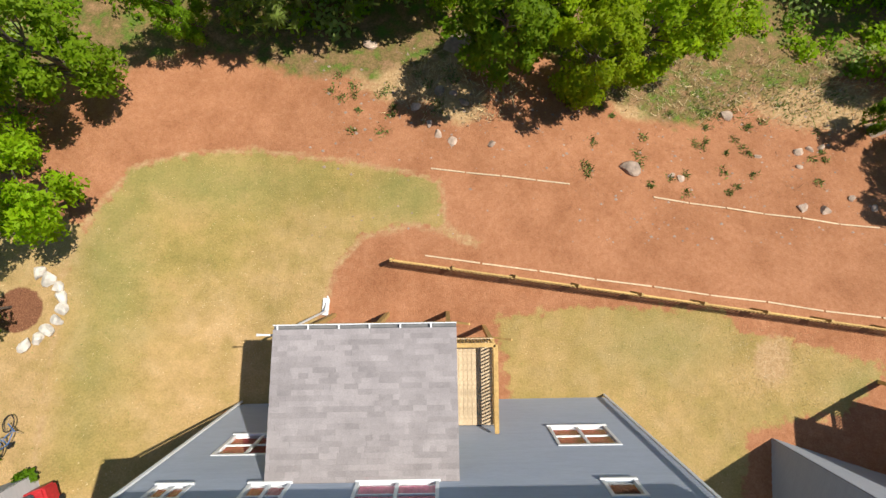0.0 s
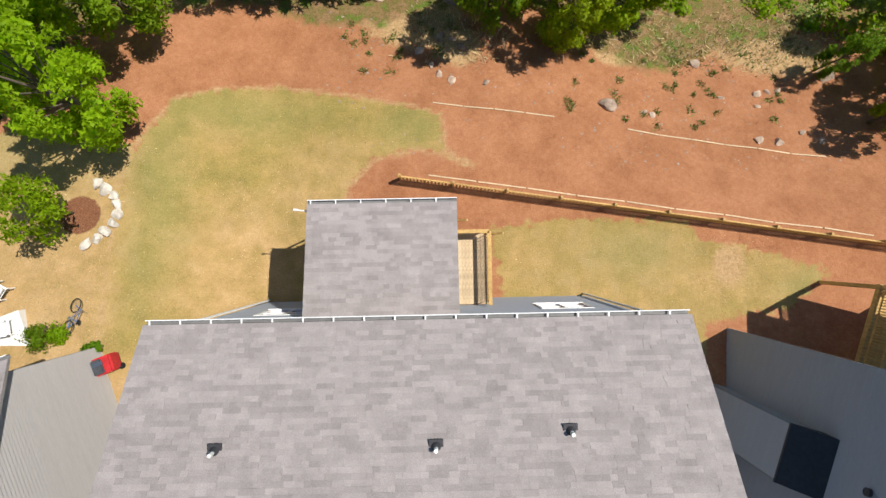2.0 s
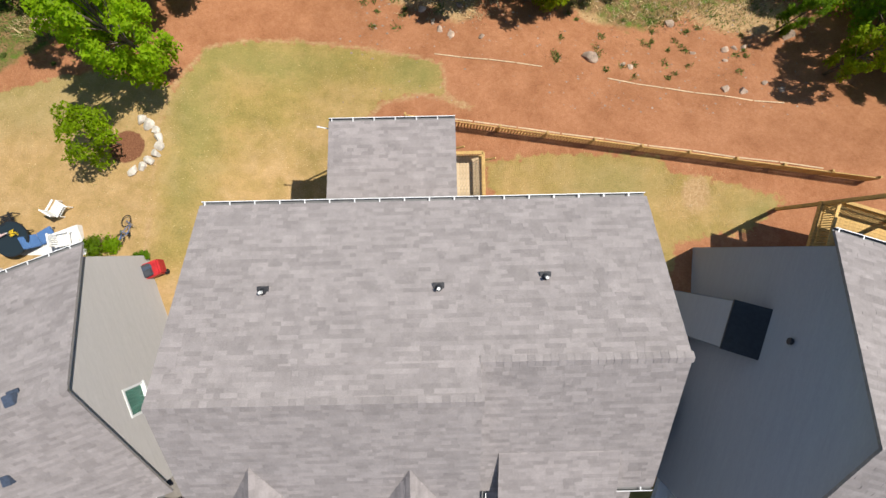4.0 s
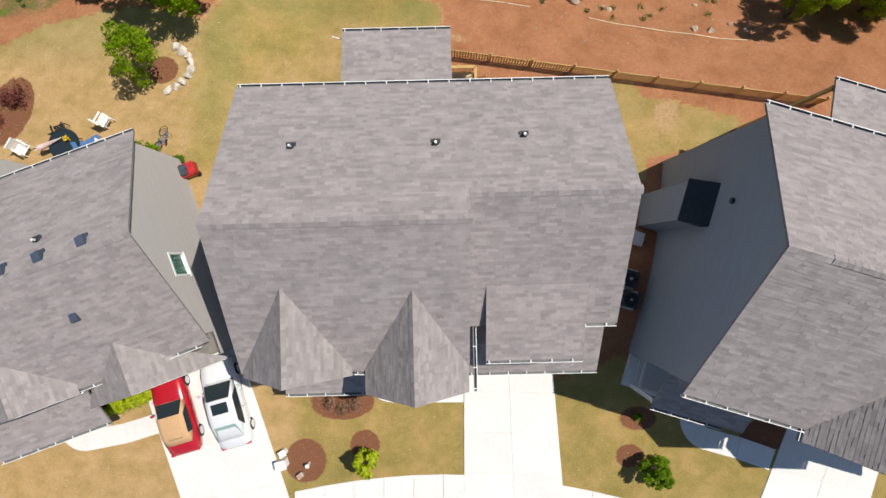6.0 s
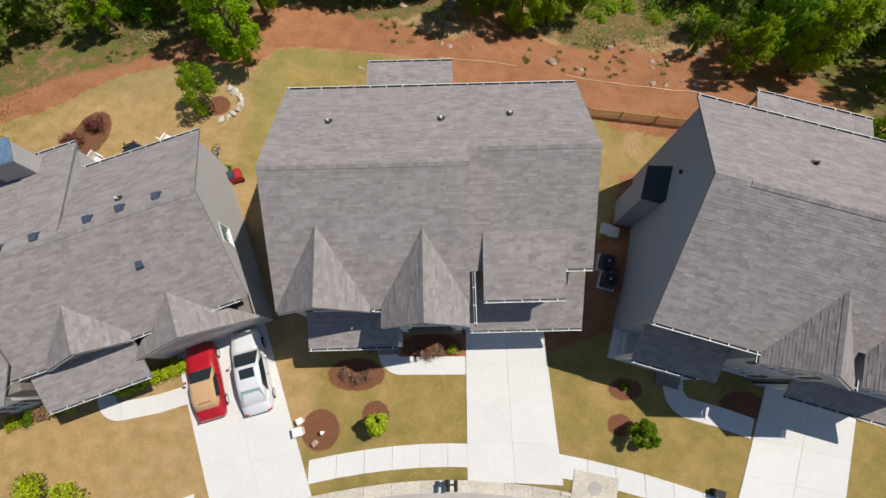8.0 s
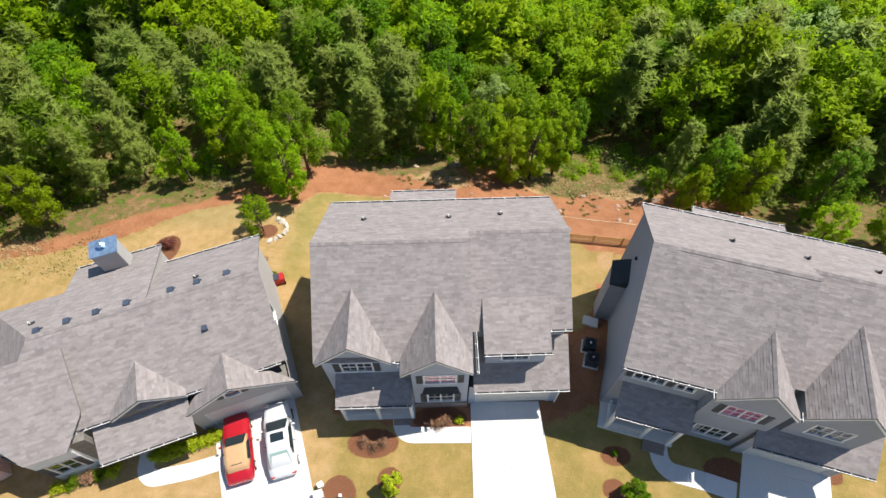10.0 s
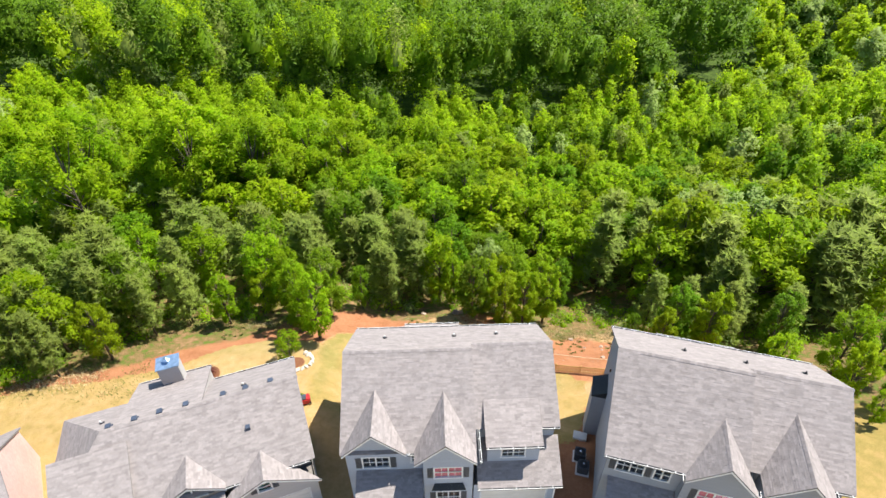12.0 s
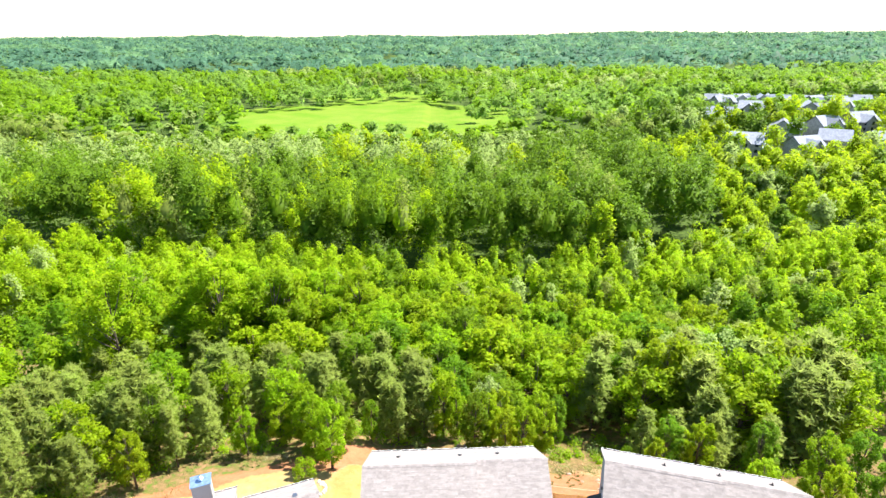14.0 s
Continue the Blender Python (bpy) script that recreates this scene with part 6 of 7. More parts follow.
def stone(x, y, r, seed, mat=None, z=None, label="pale weathered stone half sunk in red clay", group="stones on the bank", flat=0.6):
    rng = np.random.default_rng(seed)
    bm = bmesh.new()
    bmesh.ops.create_icosphere(bm, subdivisions=2, radius=1)
    ax = rng.normal(0, 1, (7, 3))
    ax /= np.linalg.norm(ax, axis=1)[:, None]
    cut = rng.uniform(0.3, 0.8, 7)
    stretch = np.array([rng.uniform(0.9, 1.35), rng.uniform(0.65, 1.0), 1.0])
    for v in bm.verts:
        p = np.array(v.co)
        for a, c in zip(ax, cut):
            over = p @ a - c
            if over > 0:
                p = p - a * over * 0.9
        v.co = Vector(p * stretch) * r
        v.co.z *= flat
    me = bpy.data.meshes.new("stone")
    bm.to_mesh(me)
    bm.free()
    me.materials.append(mat or ROCK)
    o = new("stone", me)
    o.matrix_world = pose(x, y, (land1(x, y) if z is None else z) + r * flat * 0.35, 0, 0, float(rng.uniform(0, 360)))
    return tagged(o, label, "stone", group)


STONES = ((8.1, 3.5, 0.42), (10.1, 3.3, 0.2), (10.5, 3.2, 0.2), (15.8, 1.9, 0.3), (16.9, 1.8, 0.3), (0.35, 4.6, 0.22), (0.8, 6.4, 0.3), (2.0, 4.5, 0.22), (-0.7, 5.4, 0.2), (-1.3, 6.2, 0.25), (-0.3, 4.9, 0.22),
          (13.6, 6.6, 0.33), (14.6, 4.4, 0.22), (16.6, 4.6, 0.26), (17.2, 4.8, 0.2), (17.8, 4.9, 0.2), (16.4, 3.9, 0.15), (0.5, 9.2, 0.62), (1.0, 9.3, 0.4), (20.6, 5.8, 0.6), (-3.4, 9.2, 0.3), (-0.2, 6.9, 0.3), (0.4, 6.8, 0.25), (18.3, 2.4, 0.22), (19.2, 1.9, 0.2))
for i, (x, y, r) in enumerate(STONES):
    stone(x, y, r, 300 + i)
prng = np.random.default_rng(91)
sv, sf = [], []
for i in range(1300):
    x, y = prng.uniform(-6, 22), prng.uniform(0.2, 9)
    if prng.random() > 0.25 + 0.5 * (x > 6) and y < 4:
        continue
    r = 0.018 + 0.075 * prng.random() ** 3
    k = len(sv)
    z = land1(x, y)
    for a, b, c in ((1, 0, 0.1), (0.2, 0.9, 0), (-0.9, 0.3, 0.1), (-0.2, -0.8, 0), (0.1, 0.1, 0.7)):
        sv.append((x + a * r, y + b * r, z + c * r))
    sf += [(k, k + 1, k + 4), (k + 1, k + 2, k + 4), (k + 2, k + 3, k + 4), (k + 3, k, k + 4)]
tagged(soup("pebbles", np.array(sv), np.array(sf), ROCK), "small pale stones scattered over the clay bank", "pebbles", kind="stuff")


def tufts(name, label, spots, mat, blades, size, high, seed):
    rng = np.random.default_rng(seed)
    v, f = [], []
    for x, y, spread in spots:
        for _ in range(blades):
            px, py = x + rng.normal(0, spread), y + rng.normal(0, spread)
            z = land1(px, py)
            a = rng.uniform(0, 6.28)
            w, h = size * rng.uniform(0.5, 1.3), high * rng.uniform(0.4, 1.3)
            lean = rng.normal(0, 0.6, 2) * h
            k = len(v)
            v += [(px - math.cos(a) * w, py - math.sin(a) * w, z), (px + math.cos(a) * w, py + math.sin(a) * w, z), (px + lean[0], py + lean[1], z + h)]
            f.append((k, k + 1, k + 2))
    return tagged(soup(name, np.array(v), np.array(f), mat), label, name, kind="stuff")


trng = np.random.default_rng(17)
weeds = [(trng.uniform(6, 19), trng.uniform(2.5, 6.5), trng.uniform(0.06, 0.16)) for _ in range(34)] + [(trng.uniform(-5, 1), trng.uniform(5, 8), trng.uniform(0.06, 0.2)) for _ in range(20)]
weeds += [(trng.uniform(12, 20), trng.uniform(6.2, 8.2), 0.35) for _ in range(24)] + [(trng.uniform(-31, -16), trng.uniform(3.4, 6.5), 0.5) for _ in range(110)] + [(trng.uniform(-44, -28), trng.uniform(-8, 2.5), 0.6) for _ in range(90)] + [(trng.uniform(-28, -15), trng.uniform(1.5, 3), 0.06) for _ in range(14)]
tufts("weeds", "scattered green weeds on bare clay", weeds, GRASS_GREEN, 42, 0.035, 0.16, 3)
drygrass = [(trng.uniform(-2, 3), trng.uniform(5.8, 8.5), 0.35) for _ in range(26)] + [(trng.uniform(8, 22), trng.uniform(6.5, 10), 0.5) for _ in range(60)] + [(trng.uniform(-40, -33), trng.uniform(-6, -3), 0.5) for _ in range(50)]
drygrass += [(trng.uniform(-22, -19), trng.uniform(4, 5), 0.3) for _ in range(8)]
tufts("dry_grass", "straw-coloured dry grass at the wood's edge", drygrass, STRAW, 46, 0.02, 0.3, 4)
lawn_spots = []
while len(lawn_spots) < 2600:
    x, y = trng.uniform(-26, 18), trng.uniform(-26, 4)
    g = (np.array([x]), np.array([y]))
    if max(float(inside(*g, q)[0]) for q in (LAWN_REAR, LAWN_SIDE, LAWN_FRONT, LAWN_LEFT)) > 0.9:
        lawn_spots.append((x, y, 0.25))
tufts("grass", "short mown grass blades in a patchy lawn", lawn_spots[:1300], GRASS_GREEN, 10, 0.012, 0.05, 5)
tufts("grass", "short dry grass blades in a patchy lawn", lawn_spots[1300:], STRAW, 12, 0.012, 0.05, 6)
straw = [(trng.uniform(11.3, 14.5), trng.uniform(-5.8, -3.0), 0.3) for _ in range(50)] + [(trng.uniform(-9, -5), trng.uniform(-6, -1), 0.6) for _ in range(40)]
tufts("loose_straw", "loose straw strewn over thin lawn", straw, STRAW, 26, 0.012, 0.05, 8)
twigs = [(trng.uniform(5, 20), trng.uniform(1.5, 6.5), 0.3) for _ in range(60)]
tufts("twigs", "dead brown twigs and stubble on the bank", twigs, TWIG, 14, 0.012, 0.12, 9)


def shrub(name, x, y, r, h, leaf, label, seed, category="shrub", group="", size=0.09, n=900, z=None):
    rng = np.random.default_rng(seed)
    t = thing(name, pose(x, y, land1(x, y) if z is None else z), label, category, group)
    c, p, o = crown_points(rng, 26, n // 26, r * 0.8, h * 0.45, h * 0.55, r * 0.16)
    s = Solid()
    for q in c[:9]:
        s.tube([(0, 0, -0.1), (q[0] * 0.4, q[1] * 0.4, q[2] * 0.5), tuple(q)], [0.025, 0.018, 0.006], 4, False)
    part("stems", s, BARK, t)
    v, f = leaves(p, o, size, rng)
    soup("foliage", v, f, leaf, t)
    return t


def small_tree(x, y, h, r, leaf, label, seed, n=60, per=40, size=0.13):
    t = make_tree("small_tree", label, seed, h, 18, n * per, size, leaf, r * 1.05, bare=0.15, trunk=0.05)
    t.matrix_world = pose(x, y, land1(x, y))
    return t


small_tree(-15.5, -2.2, 3.6, 1.15, LEAF_BRIGHT, "small bright green tree in a stone-ringed bed", 401)
small_tree(-3.75, -22.3, 2.2, 0.5, LEAF_YELLOW, "small lime-green tree in a round mulch bed", 402)
small_tree(10.4, -22.9, 2.0, 0.6, LEAF_GREEN, "small green tree beside the pavement", 403)
small_tree(-20.8, -26.2, 3.0, 1.35, LEAF_YELLOW, "lime-green tree on the dry front lawn", 405, 90, 40)
shrub("shrub", -22.6, -4.0, 0.75, 0.9, LEAF_RED, "dark red flowering shrub in a mulched bed", 410)
shrub("shrub", -23.6, -5.4, 0.75, 0.9, LEAF_RED, "red-flowered rose shrub by a teal pot", 411)
shrub("shrub", -13.5, -7.6, 0.35, 0.6, LEAF_GREEN, "round green shrub beside a teal planter", 412)
shrub("shrub", -15.6, -7.1, 0.6, 0.8, LEAF_GREEN, "dark green shrub against the house wall", 413)
shrub("shrub", -14.9, -7.0, 0.45, 0.5, LEAF_BRIGHT, "small green shrub against the house wall", 414)
shrub("shrub", 9.75, -20.5, 0.25, 0.4, LEAF_GREEN, "small green shrub in mulch", 415, n=300)
shrub("shrub", 0.3, -18.4, 0.28, 0.45, LEAF_YELLOW, "lime-green shrub beside the footpath", 416, n=300)
for i, (x, y) in enumerate(((-5.7, -19.7), (-5.1, -20.0), (-4.5, -19.8), (-1.6, -18.5), (-1.0, -18.7), (-0.5, -18.5))):
    shrub("dormant_shrub", x, y, 0.44, 0.5, TWIG, "small reddish-brown dormant shrub in mulch", 430 + i, group="dormant shrubs", size=0.06, n=520)
for i in range(9):
    a = i / 8
    shrub("hedge_shrub", -18.3 + 3.6 * a, -20.5 + 1.25 * a, 0.5, 0.6, LEAF_YELLOW, "clipped lime-green hedge shrub beside the footpath", 450 + i, group="clipped hedge", n=700)
for i in range(5):
    shrub("hedge_shrub", -23.6 + 0.75 * i, -22.3 + 0.25 * i, 0.5, 0.7, (LEAF_YELLOW, LEAF_GREEN, TWIG, LEAF_GREEN, LEAF_YELLOW)[i], "mixed shrub bordering the house front", 470 + i, group="front border shrubs", n=600)
for i in range(9):
    a = radians(-70 + i * 17)
    stone(-15.2 + 1.55 * math.cos(a), -2.2 + 1.35 * math.sin(a), 0.29, 500 + i, EDGING, None, "pale edging stone round a small tree", "ring of stones", 0.7)

# ---- cars ----


def loft(sections, mat, name, parent, label=""):
    """A skin through rings of points, closed at both ends."""
    s = Solid()
    n = len(sections[0])
    for ring in sections:
        s.v += [tuple(p) for p in ring]
    for i in range(len(sections) - 1):
        for j in range(n):
            a, b = i * n + j, i * n + (j + 1) % n
            s.f.append((a, b, b + n, a + n))
    s.f.append(tuple(reversed(range(n))))
    s.f.append(tuple((len(sections) - 1) * n + j for j in range(n)))
    return part(name, s, mat, parent, label, smooth=True)


def ring(y, w, z0, z1, tuck=0.86, crown=0.04):
    """A car's cross-section at y along its length."""
    return [(-w * 0.92, y, z0), (-w, y, z0 + (z1 - z0) * 0.35), (-w * 0.985, y, z0 + (z1 - z0) * 0.7), (-w * tuck, y, z1), (-w * 0.45, y, z1 + crown), (w * 0.45, y, z1 + crown),
            (w * tuck, y, z1), (w * 0.985, y, z0 + (z1 - z0) * 0.7), (w, y, z0 + (z1 - z0) * 0.35), (w * 0.92, y, z0)]


def car(m, paint, label, length, width, soft_top=False):
    C = thing("car", m, label, "car", "cars parked on the drive")
    h, w = length / 2, width / 2
    low = 0.2
    body = [ring(-h, w * 0.72, 0.35, 0.62), ring(-h + 0.12, w * 0.88, 0.24, 0.78), ring(-h + 0.6, w * 0.97, low, 0.9), ring(-h + 1.1, w, low, 0.93), ring(-0.3, w, low, 0.92), ring(0.7, w, low, 0.9),
            ring(h - 0.9, w * 0.97, low, 0.82), ring(h - 0.3, w * 0.88, 0.22, 0.7), ring(h - 0.05, w * 0.66, 0.3, 0.55)]
    loft(body, paint, "body", C)
    top = TAN_TOP if soft_top else paint

    def cab(y, ww, z0, z1):
        return [(-ww, y, z0), (-ww * 0.8, y, z1 - 0.03), (-ww * 0.55, y, z1), (ww * 0.55, y, z1), (ww * 0.8, y, z1 - 0.03), (ww, y, z0)]
    r0, r1 = (-0.95, 0.25) if not soft_top else (-1.15, -0.15)
    g0, g1 = (-1.8, 1.1) if not soft_top else (-1.6, 0.62)
    zt = 1.42 if not soft_top else 1.3
    cabin = [cab(g0, w * 0.86, 0.86, 0.93), cab(r0, w * 0.9, 0.88, zt - 0.02), cab((r0 + r1) / 2, w * 0.91, 0.88, zt), cab(r1, w * 0.9, 0.88, zt - 0.03), cab(g1, w * 0.86, 0.84, 0.9)]
    loft(cabin, top, "cabin_roof", C, "tan folding canvas roof" if soft_top else "")
    # glass a little proud of the cabin

    def pane(name, pts, mat):
        part(name, Solid().face(*pts), mat, C)
    e = 0.015
    k = 0.74
    pane("windscreen", [(-w * k, g1 - 0.1, 0.95 + e), (w * k, g1 - 0.1, 0.95 + e), (w * k * 0.84, r1 + 0.05, zt - 0.02 + e), (-w * k * 0.84, r1 + 0.05, zt - 0.02 + e)], CAR_GLASS)
    rear = [(w * k * 0.92, g0 + 0.16, 0.98 + e), (-w * k * 0.92, g0 + 0.16, 0.98 + e), (-w * k * 0.78, r0 - 0.06, zt - 0.06 + e), (w * k * 0.78, r0 - 0.06, zt - 0.06 + e)]
    if soft_top:
        rear = [Vector(p).lerp(sum((Vector(q) for q in rear), Vector()) / 4, 0.35) + Vector((0, 0.02, 0.02)) for p in rear]
    pane("rear_window", rear, CAR_GLASS if soft_top else CAR_GLASS_PALE)
    for sx in (-1, 1):
        q = [(sx * (w * 0.905), g0 + 0.55, 0.96), (sx * (w * 0.895), g1 - 0.35, 0.95), (sx * (w * 0.76), r1 + 0.02, zt - 0.09), (sx * (w * 0.76), r0 + 0.05, zt - 0.09)]
        q = [(x + sx * 0.012, y, z) for x, y, z in q]
        pane("side_window", q if sx > 0 else q[::-1], CAR_GLASS)
        part("mirror", Solid().box(min(sx * w, sx * (w + 0.17)), max(sx * w, sx * (w + 0.17)), g1 - 0.62, g1 - 0.5, 0.9, 1.02), paint, C, bevel=0.03)
        part("headlight", Solid().box(min(sx * w * 0.5, sx * w * 0.8), max(sx * w * 0.5, sx * w * 0.8), h - 0.25, h - 0.1, 0.58, 0.68), CHROME, C, bevel=0.02)
        part("tail_light", Solid().box(min(sx * w * 0.55, sx * w * 0.84), max(sx * w * 0.55, sx * w * 0.84), -h + 0.02, -h + 0.12, 0.6, 0.74), REDPLASTIC, C, bevel=0.02)
        for y in (-h + 0.85, h - 0.9):
            wh = new("wheel")
            wh.parent = C
            wh.location = (sx * (w - 0.1), y, 0.31)
            part("tyre", Solid().tube([(-0.1, 0, 0), (-0.07, 0, 0), (0.07, 0, 0), (0.1, 0, 0)], [0.27, 0.31, 0.31, 0.27], 20), RUBBER, wh)
            part("rim", Solid().tube([(-0.108, 0, 0), (0.108, 0, 0)], [0.2, 0.2], 14), CHROME, wh)
    if not soft_top:
        part("sunroof", Solid().box(-0.4, 0.4, -0.4, 0.12, zt - 0.01, zt + 0.012), CAR_GLASS, C, bevel=0.01)
    else:
        for sx in (-0.36, 0.36):
            part("seat", Solid().box(sx - 0.25, sx + 0.25, -0.05, 0.12, 0.85, 1.12), TAN_TOP, C, bevel=0.05)
    part("door_seam", Solid().box(-w - 0.002, w + 0.002, 0.68, 0.69, 0.35, 0.88).box(-w - 0.002, w + 0.002, -0.4, -0.39, 0.35, 0.88), RUBBER, C)
    return C


car(pose(-13.25, -20.0, 0.05, 0, 0, 16.5), CAR_RED, "red two-door convertible with tan canvas top, parked on a drive", 4.35, 1.72, True)
car(pose(-10.75, -19.55, 0.05, 0, 0, 15.5), CAR_SILVER, "silver saloon with sunroof, parked on a concrete drive", 4.6, 1.8)

# ---- street things ----
mb = thing("mailbox", pose(-0.1, -25.3, 0), "black iron double mailbox on a post by the kerb", "mailbox")
part("post", Solid().box(-0.05, 0.05, -0.05, 0.05, -0.2, 1.25), BLACKIRON, mb)
part("arm", Solid().box(-0.05, 0.55, -0.04, 0.04, 1.1, 1.17), BLACKIRON, mb)
for x in (0.1, 0.5):
    s = Solid()
    for y0, y1 in ((-0.3, 0.25),):
        prof = [(0.1 * math.cos(radians(a)), 0.1 * math.sin(radians(a)) + 0.12) for a in range(0, 181, 20)] + [(-0.1, 0), (0.1, 0)]
        n = len(prof)
        s.v = [(x + px, y, 1.17 + pz) for y in (y0, y1) for px, pz in prof]
        s.f = [tuple(range(n)), tuple(reversed(range(n, 2 * n)))] + [(i, n + i, n + (i + 1) % n, (i + 1) % n) for i in range(n)]
    part("box", s, BLACKIRON, mb)


def cabinet(x, y, w, d, h, mat, label, turn=0):
    c = thing("utility_box", pose(x, y, land1(x, y), 0, 0, turn), label, "utility box", "utility boxes")
    part("casing", Solid().box(-w / 2, w / 2, -d / 2, d / 2, 0, h), mat, c, bevel=0.03)
    part("cover", Solid().box(-w / 2 - 0.03, w / 2 + 0.03, -d / 2 - 0.03, d / 2 + 0.03, h, h + 0.04), mat, c, bevel=0.015)


cabinet(-8.05, -22.75, 0.5, 0.4, 0.6, WHITEPLASTIC, "white plastic utility box beside the drive", 15)
cabinet(-8.0, -22.2, 0.3, 0.26, 0.5, WHITEPLASTIC, "small white utility pedestal beside the drive", 30)
cabinet(-7.15, -23.35, 0.28, 0.2, 0.3, ROCK, "pale stone-coloured box in round mulch bed", 40)
cabinet(-6.75, -22.8, 0.12, 0.12, 0.5, WHITEPLASTIC, "thin white marker post in mulch")
cabinet(14.2, -25.9, 0.5, 0.35, 0.55, BLACKIRON, "dark mailbox stand beside the pavement", -15)
inlet = thing("storm_drain", pose(7.8, -25.7, 0.0, 0, 0, -12), "beige concrete storm drain with round iron cover", "storm drain")
part("top_slab", Solid().box(-1.2, 1.2, -0.75, 0.75, -0.2, 0.09), KERB, inlet, bevel=0.02)
part("cover", Solid().tube([(0, 0, 0.08), (0, 0, 0.105)], [0.36, 0.36], 24), ASPHALT, inlet, "grey iron manhole cover")
for i, (x, y, w, t, mat) in enumerate(((-5.6, -26.35, 0.5, 10, MARK_BLUE), (-5.9, -25.85, 0.25, 40, MARK_BLUE), (6.5, -26.4, 0.4, -8, MARK_RED), (6.5, -26.55, 0.35, -14, MARK_RED))):
    mk = part("paint_mark", Solid().box(-w, w, -0.035, 0.035, 0, 0.006), mat)
    mk.matrix_world = pose(x, y, -0.055, 0, 0, t)
    tagged(mk, "faint sprayed paint mark on the street", "paint mark", "sprayed marks", "structure")

for y in (-13.5, -14.55):
    ac = thing("air_conditioner", pose(9.25, y, land1(9.25, y), 0, 0, -16), "dark grey outdoor air-conditioning unit beside house wall", "air conditioner", "outdoor units")
    part("pad", Solid().box(-0.5, 0.5, -0.5, 0.5, -0.3, 0.06), CONCRETE, ac)
    part("casing", Solid().prism([(0.4, -0.4), (0.4, 0.4), (-0.4, 0.4), (-0.4, -0.4)], 0.06, 0.85), GREYPLASTIC, ac, bevel=0.04)
    part("fan_guard", Solid().tube([(0, 0, 0.85), (0, 0, 0.88)], [0.34, 0.32], 20), BLACKIRON, ac)
    part("fan_hub", Solid().tube([(0, 0, 0.88), (0, 0, 0.91)], [0.09, 0.08], 12), CHROME, ac)
db = thing("splash_block", pose(-4.62, -2.3, land1(-4.62, -2.3) + 0.02, 0, 0, -6), "white plastic splash block under a downpipe", "slab", "wall slabs")
part("block", Solid().box(-0.12, 0.12, -0.33, 0.33, -0.1, 0.14), WHITEPLASTIC, db, bevel=0.02)
for x, y in ((9.6, -11.3), (10.0, -11.5)):
    s = thing("splash_block", pose(x, y, land1(x, y), 0, 0, -16), "pale concrete slab set against the house wall", "slab", "wall slabs")
    part("block", Solid().box(-0.3, 0.3, -0.35, 0.35, -0.2, 0.35), CONCRETE, s, bevel=0.03)

# ---- back garden of the left house ----


def garden_chair(x, y, turn, mat, label, cloth=None):
    c = thing("garden_chair", pose(x, y, land1(x, y) + 0.02, 0, 0, turn), label, "chair", "patio chairs")
    for sx in (-0.28, 0.28):
        for sy in (-0.26, 0.26):
            part("leg", Solid().tube([(sx, sy, 0), (sx, sy, 0.42)], [0.025, 0.025], 6), mat, c)
        part("armrest", Solid().box(sx - 0.04, sx + 0.04, -0.28, 0.3, 0.62, 0.66), mat, c)
    for i in range(6):
        part("seat_slat", Solid().box(-0.28, 0.28, -0.28 + i * 0.095, -0.21 + i * 0.095, 0.41, 0.44), cloth or mat, c)
    for i in range(6):
        part("back_slat", Solid().box(-0.27 + i * 0.095, -0.20 + i * 0.095, 0.27 + 0.0, 0.31, 0.44, 1.0), cloth or mat, c)
    part("back_rail", Solid().box(-0.3, 0.3, 0.26, 0.32, 1.0, 1.06), mat, c)


garden_chair(-17.5, -5.35, 150, WHITEPLASTIC, "white slatted garden chair on dry lawn")
garden_chair(-21.3, -6.9, 60, WHITEPLASTIC, "white slatted garden chair beside the patio table")
garden_chair(-16.9, -6.75, 100, WHITEPLASTIC, "white slatted garden chair beside a blue lounger")
garden_chair(-19.6, -5.9, 200, BLACKIRON, "black metal garden chair casting a shadow on lawn")
tb = thing("patio_table", pose(-19.0, -6.75, land1(-19.0, -6.75) + 0.05), "round dark glass-topped patio table with yellow flowers", "table")
part("tabletop", Solid().tube([(0, 0, 0.7), (0, 0, 0.74)], [0.75, 0.75], 28), CAR_GLASS, tb)
part("rim", Solid().tube([(0, 0, 0.69), (0, 0, 0.70)], [0.79, 0.79], 28), BLACKIRON, tb)
for a in (45, 135, 225, 315):
    part("leg", Solid().tube([(0.6 * math.cos(radians(a)), 0.6 * math.sin(radians(a)), 0), (0.5 * math.cos(radians(a)), 0.5 * math.sin(radians(a)), 0.7)], [0.025, 0.025], 6), BLACKIRON, tb)
fl = shrub("flower_pot", -18.8, -6.5, 0.18, 0.25, YELLOW, "pot of yellow flowers standing on the table", 481, "flower pot", n=120, size=0.06, z=land1(-19.0, -6.75) + 0.79)
um = thing("closed_parasol", pose(-19.7, -6.75, land1(-19.0, -6.75) + 0.85, 0, 78, 20), "closed pale pink parasol lying across the table", "parasol")
part("cloth", Solid().tube([(0, 0, -0.6), (0, 0, 0.0), (0, 0, 0.7)], [0.16, 0.1, 0.03], 10), PINKCLOTH, um)
part("pole", Solid().tube([(0, 0, -0.9), (0, 0, 0.8)], [0.02, 0.02], 6), WHITEPLASTIC, um)
lo = thing("lounge_chair", pose(-17.8, -6.6, land1(-17.8, -6.6) + 0.02, 0, 0, 120), "blue fabric lounge chair on the patio edge", "chair", "patio chairs")
part("seat", Solid().box(-0.3, 0.3, -0.4, 0.3, 0.32, 0.4), BLUEFABRIC, lo, bevel=0.03)
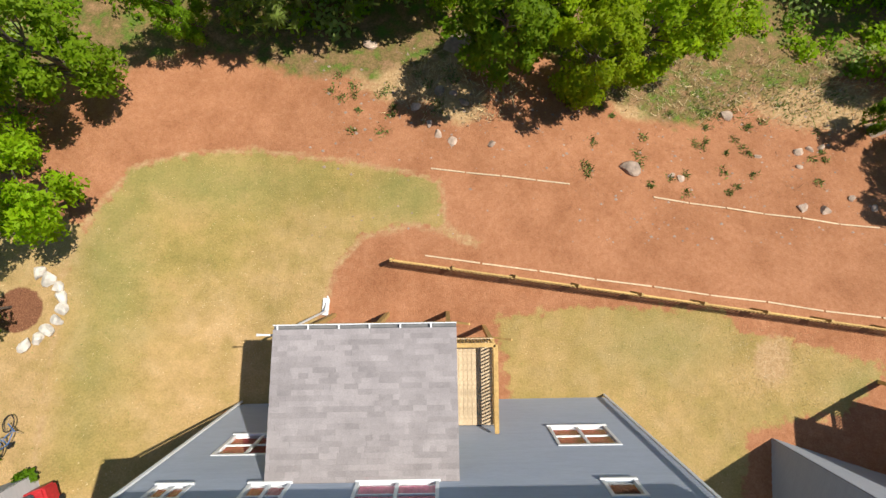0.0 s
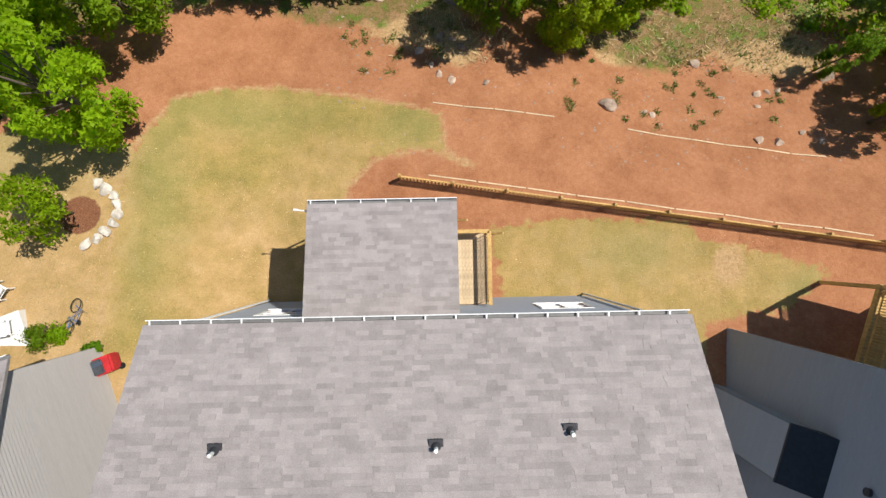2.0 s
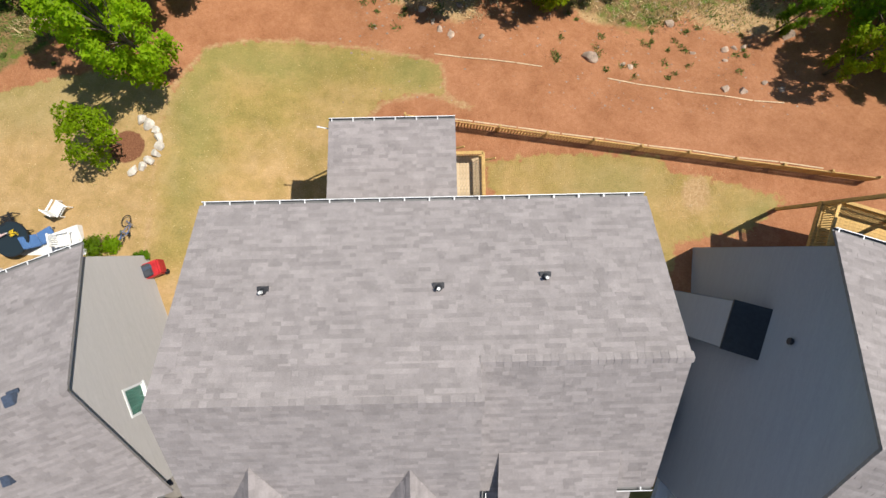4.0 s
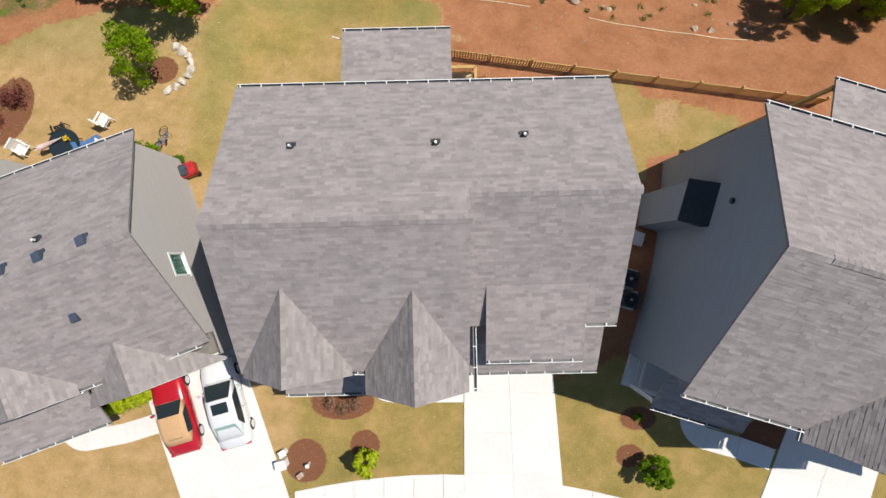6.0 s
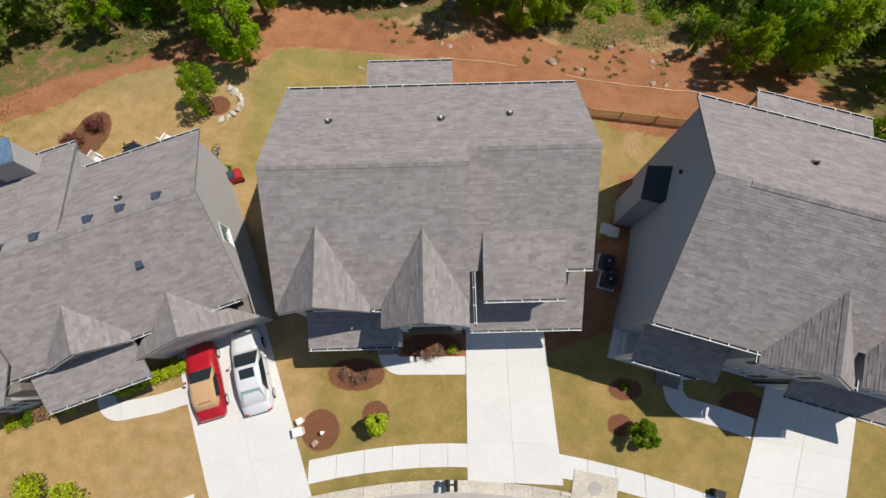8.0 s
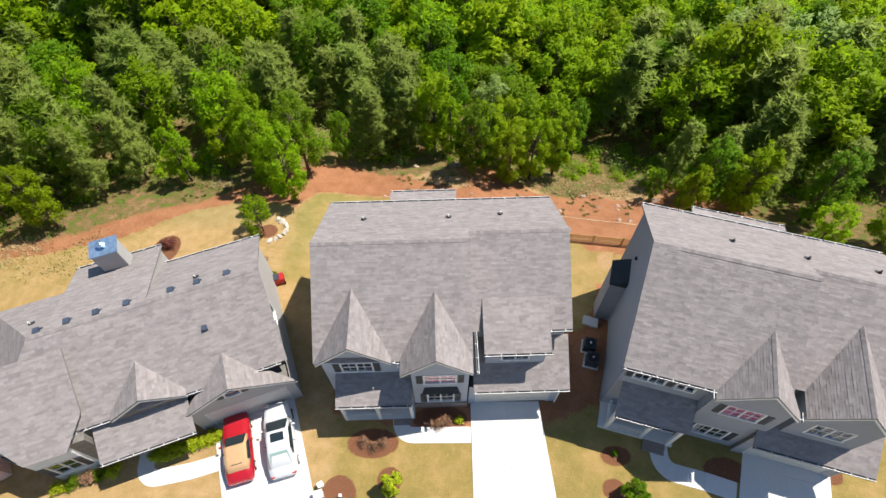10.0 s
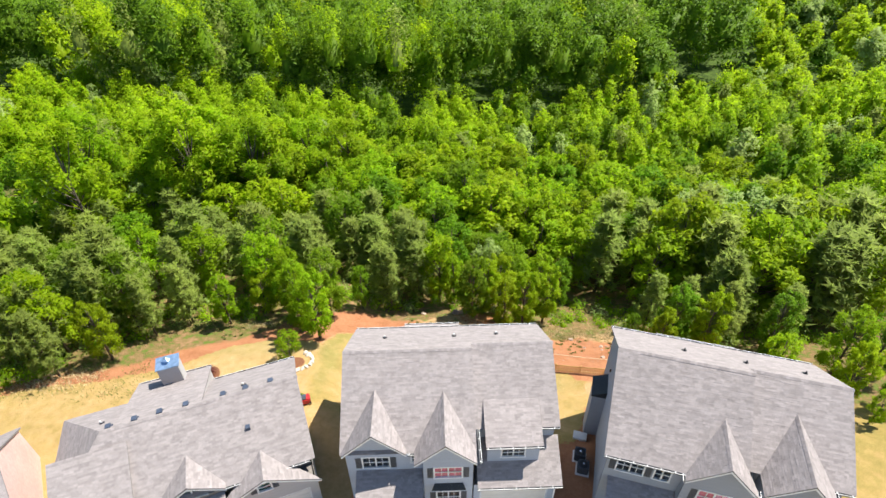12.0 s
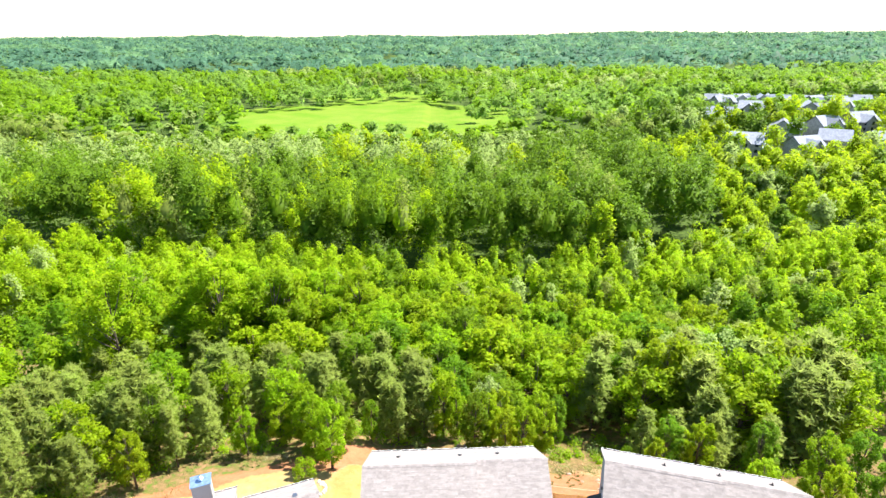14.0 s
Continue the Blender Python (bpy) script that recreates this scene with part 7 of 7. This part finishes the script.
part("backrest", Solid().box(-0.3, 0.3, 0.0, 0.08, 0.0, 0.75, pose(0, 0.3, 0.36, -30, 0, 0)), BLUEFABRIC, lo, bevel=0.03)
for sx in (-0.28, 0.28):
    part("leg", Solid().tube([(sx, -0.35, 0), (sx, 0.3, 0.36)], [0.02, 0.02], 6), BLACKIRON, lo)
    part("leg", Solid().tube([(sx, 0.35, 0), (sx, -0.35, 0.36)], [0.02, 0.02], 6), BLACKIRON, lo)
gr = thing("storage_cart", pose(-13.0, -8.15, land1(-13.0, -8.15), 0, 0, 22) @ Matrix.Diagonal((1.45, 0.85, 1.0, 1)), "red plastic garden cart with dark grey lid", "garden cart")
part("tub", Solid().prism([(-0.42, -0.38), (0.42, -0.38), (0.45, 0.4), (-0.45, 0.4)], 0.12, 0.72), REDPLASTIC, gr, bevel=0.06)
part("lid", Solid().box(-0.4, 0.22, -0.33, 0.34, 0.72, 0.8), GREYPLASTIC, gr, bevel=0.04)
part("label_plate", Solid().box(-0.05, 0.25, 0.05, 0.2, 0.802, 0.81), BLUEVENT, gr)
for sx in (-0.4, 0.4):
    part("wheel", Solid().tube([(sx - 0.04, -0.3, 0.13), (sx + 0.04, -0.3, 0.13)], [0.13, 0.13], 14), RUBBER, gr)
pt = thing("planter", pose(-13.75, -7.95, land1(-13.75, -7.95)), "teal glazed planter beside a round shrub", "planter")
part("pot", Solid().tube([(0, 0, 0), (0, 0, 0.35), (0, 0, 0.4)], [0.16, 0.22, 0.24], 16), TEAL, pt)
pt = thing("planter", pose(-23.1, -6.0, land1(-23.1, -6.0)), "teal bird bath in the flower bed", "planter")
part("bowl", Solid().tube([(0, 0, 0.5), (0, 0, 0.6)], [0.15, 0.3], 16), TEAL, pt)
part("stem", Solid().tube([(0, 0, 0), (0, 0, 0.5)], [0.12, 0.06], 10), TEAL, pt)


def bicycle(x, y, turn):
    b = thing("bicycle", pose(x, y, land1(x, y) + 0.14, -13, 0, turn) @ Matrix.Rotation(math.radians(66), 4, "Y") @ Matrix.Scale(0.85, 4), "blue and grey bicycle lying on the dry lawn", "bicycle")
    for cy in (-0.52, 0.52):
        wh = new("wheel")
        wh.parent = b
        wh.location = (0, cy, 0.33)
        pts = [(0, 0.32 * math.cos(a * math.pi / 14), 0.32 * math.sin(a * math.pi / 14)) for a in range(29)]
        part("tyre", Solid().tube(pts, [0.022] * 29, 6, False), RUBBER, wh)
        s = Solid()
        for k in range(9):
            a = k * 2 * math.pi / 9
            s.tube([(0, 0, 0), (0, 0.31 * math.cos(a), 0.31 * math.sin(a))], [0.004, 0.004], 3, False)
        part("spokes", s, CHROME, wh)
    s = Solid()
    for p, q in (((0, -0.52, 0.33), (0, -0.1, 0.33)), ((0, -0.52, 0.33), (0, -0.15, 0.75)), ((0, -0.1, 0.33), (0, -0.17, 0.85)), ((0, -0.15, 0.75), (0, 0.35, 0.78)), ((0, -0.1, 0.33), (0, 0.36, 0.72)), ((0, 0.34, 0.9), (0, 0.52, 0.33))):
        s.tube([p, q], [0.02, 0.02], 6)
    part("frame", s, BLUEFABRIC, b)
    part("saddle", Solid().box(-0.07, 0.07, -0.3, -0.06, 0.86, 0.91), RUBBER, b, bevel=0.02)
    part("handlebar", Solid().tube([(-0.28, 0.28, 0.92), (0, 0.35, 0.92), (0.28, 0.28, 0.92)], [0.014] * 3, 6), CHROME, b)
    part("crank", Solid().tube([(-0.1, -0.1, 0.33), (0.1, -0.1, 0.33)], [0.09, 0.09], 12), CHROME, b)


bicycle(-14.75, -6.3, -12)

# ---- next houses beyond the row ----
nb = thing("neighbour_house", pose(-34.7, -20.5, 0, 0, 0, -56.5), "pale pink-beige house with light gabled roof beyond", "house", "row of houses")
part("wall", Solid().box(-5.1, 5.1, -6, 6, -3, 3.5).face((-5.1, -6, 3.5), (5.1, -6, 3.5), (0, -6, 7.1)).face((5.1, 6, 3.5), (-5.1, 6, 3.5), (0, 6, 7.1)), PINKHOUSE, nb)
rr = new("roof")
rr.parent = nb
nl = math.hypot(5.4, 3.85)
for sx in (-1, 1):
    shingle_slope(rr, (sx * 5.4, -6.15 if sx > 0 else 6.15, 3.45), (0, sx, 0), (-sx * 5.4, 0, 3.85), [(0, 0), (12.3, 0), (12.3, nl), (0, nl)])
part("chimney_pipe", Solid().tube([(1.5, 1, 6), (1.5, 1, 6.9)], [0.06, 0.06], 8), PVC, nb)
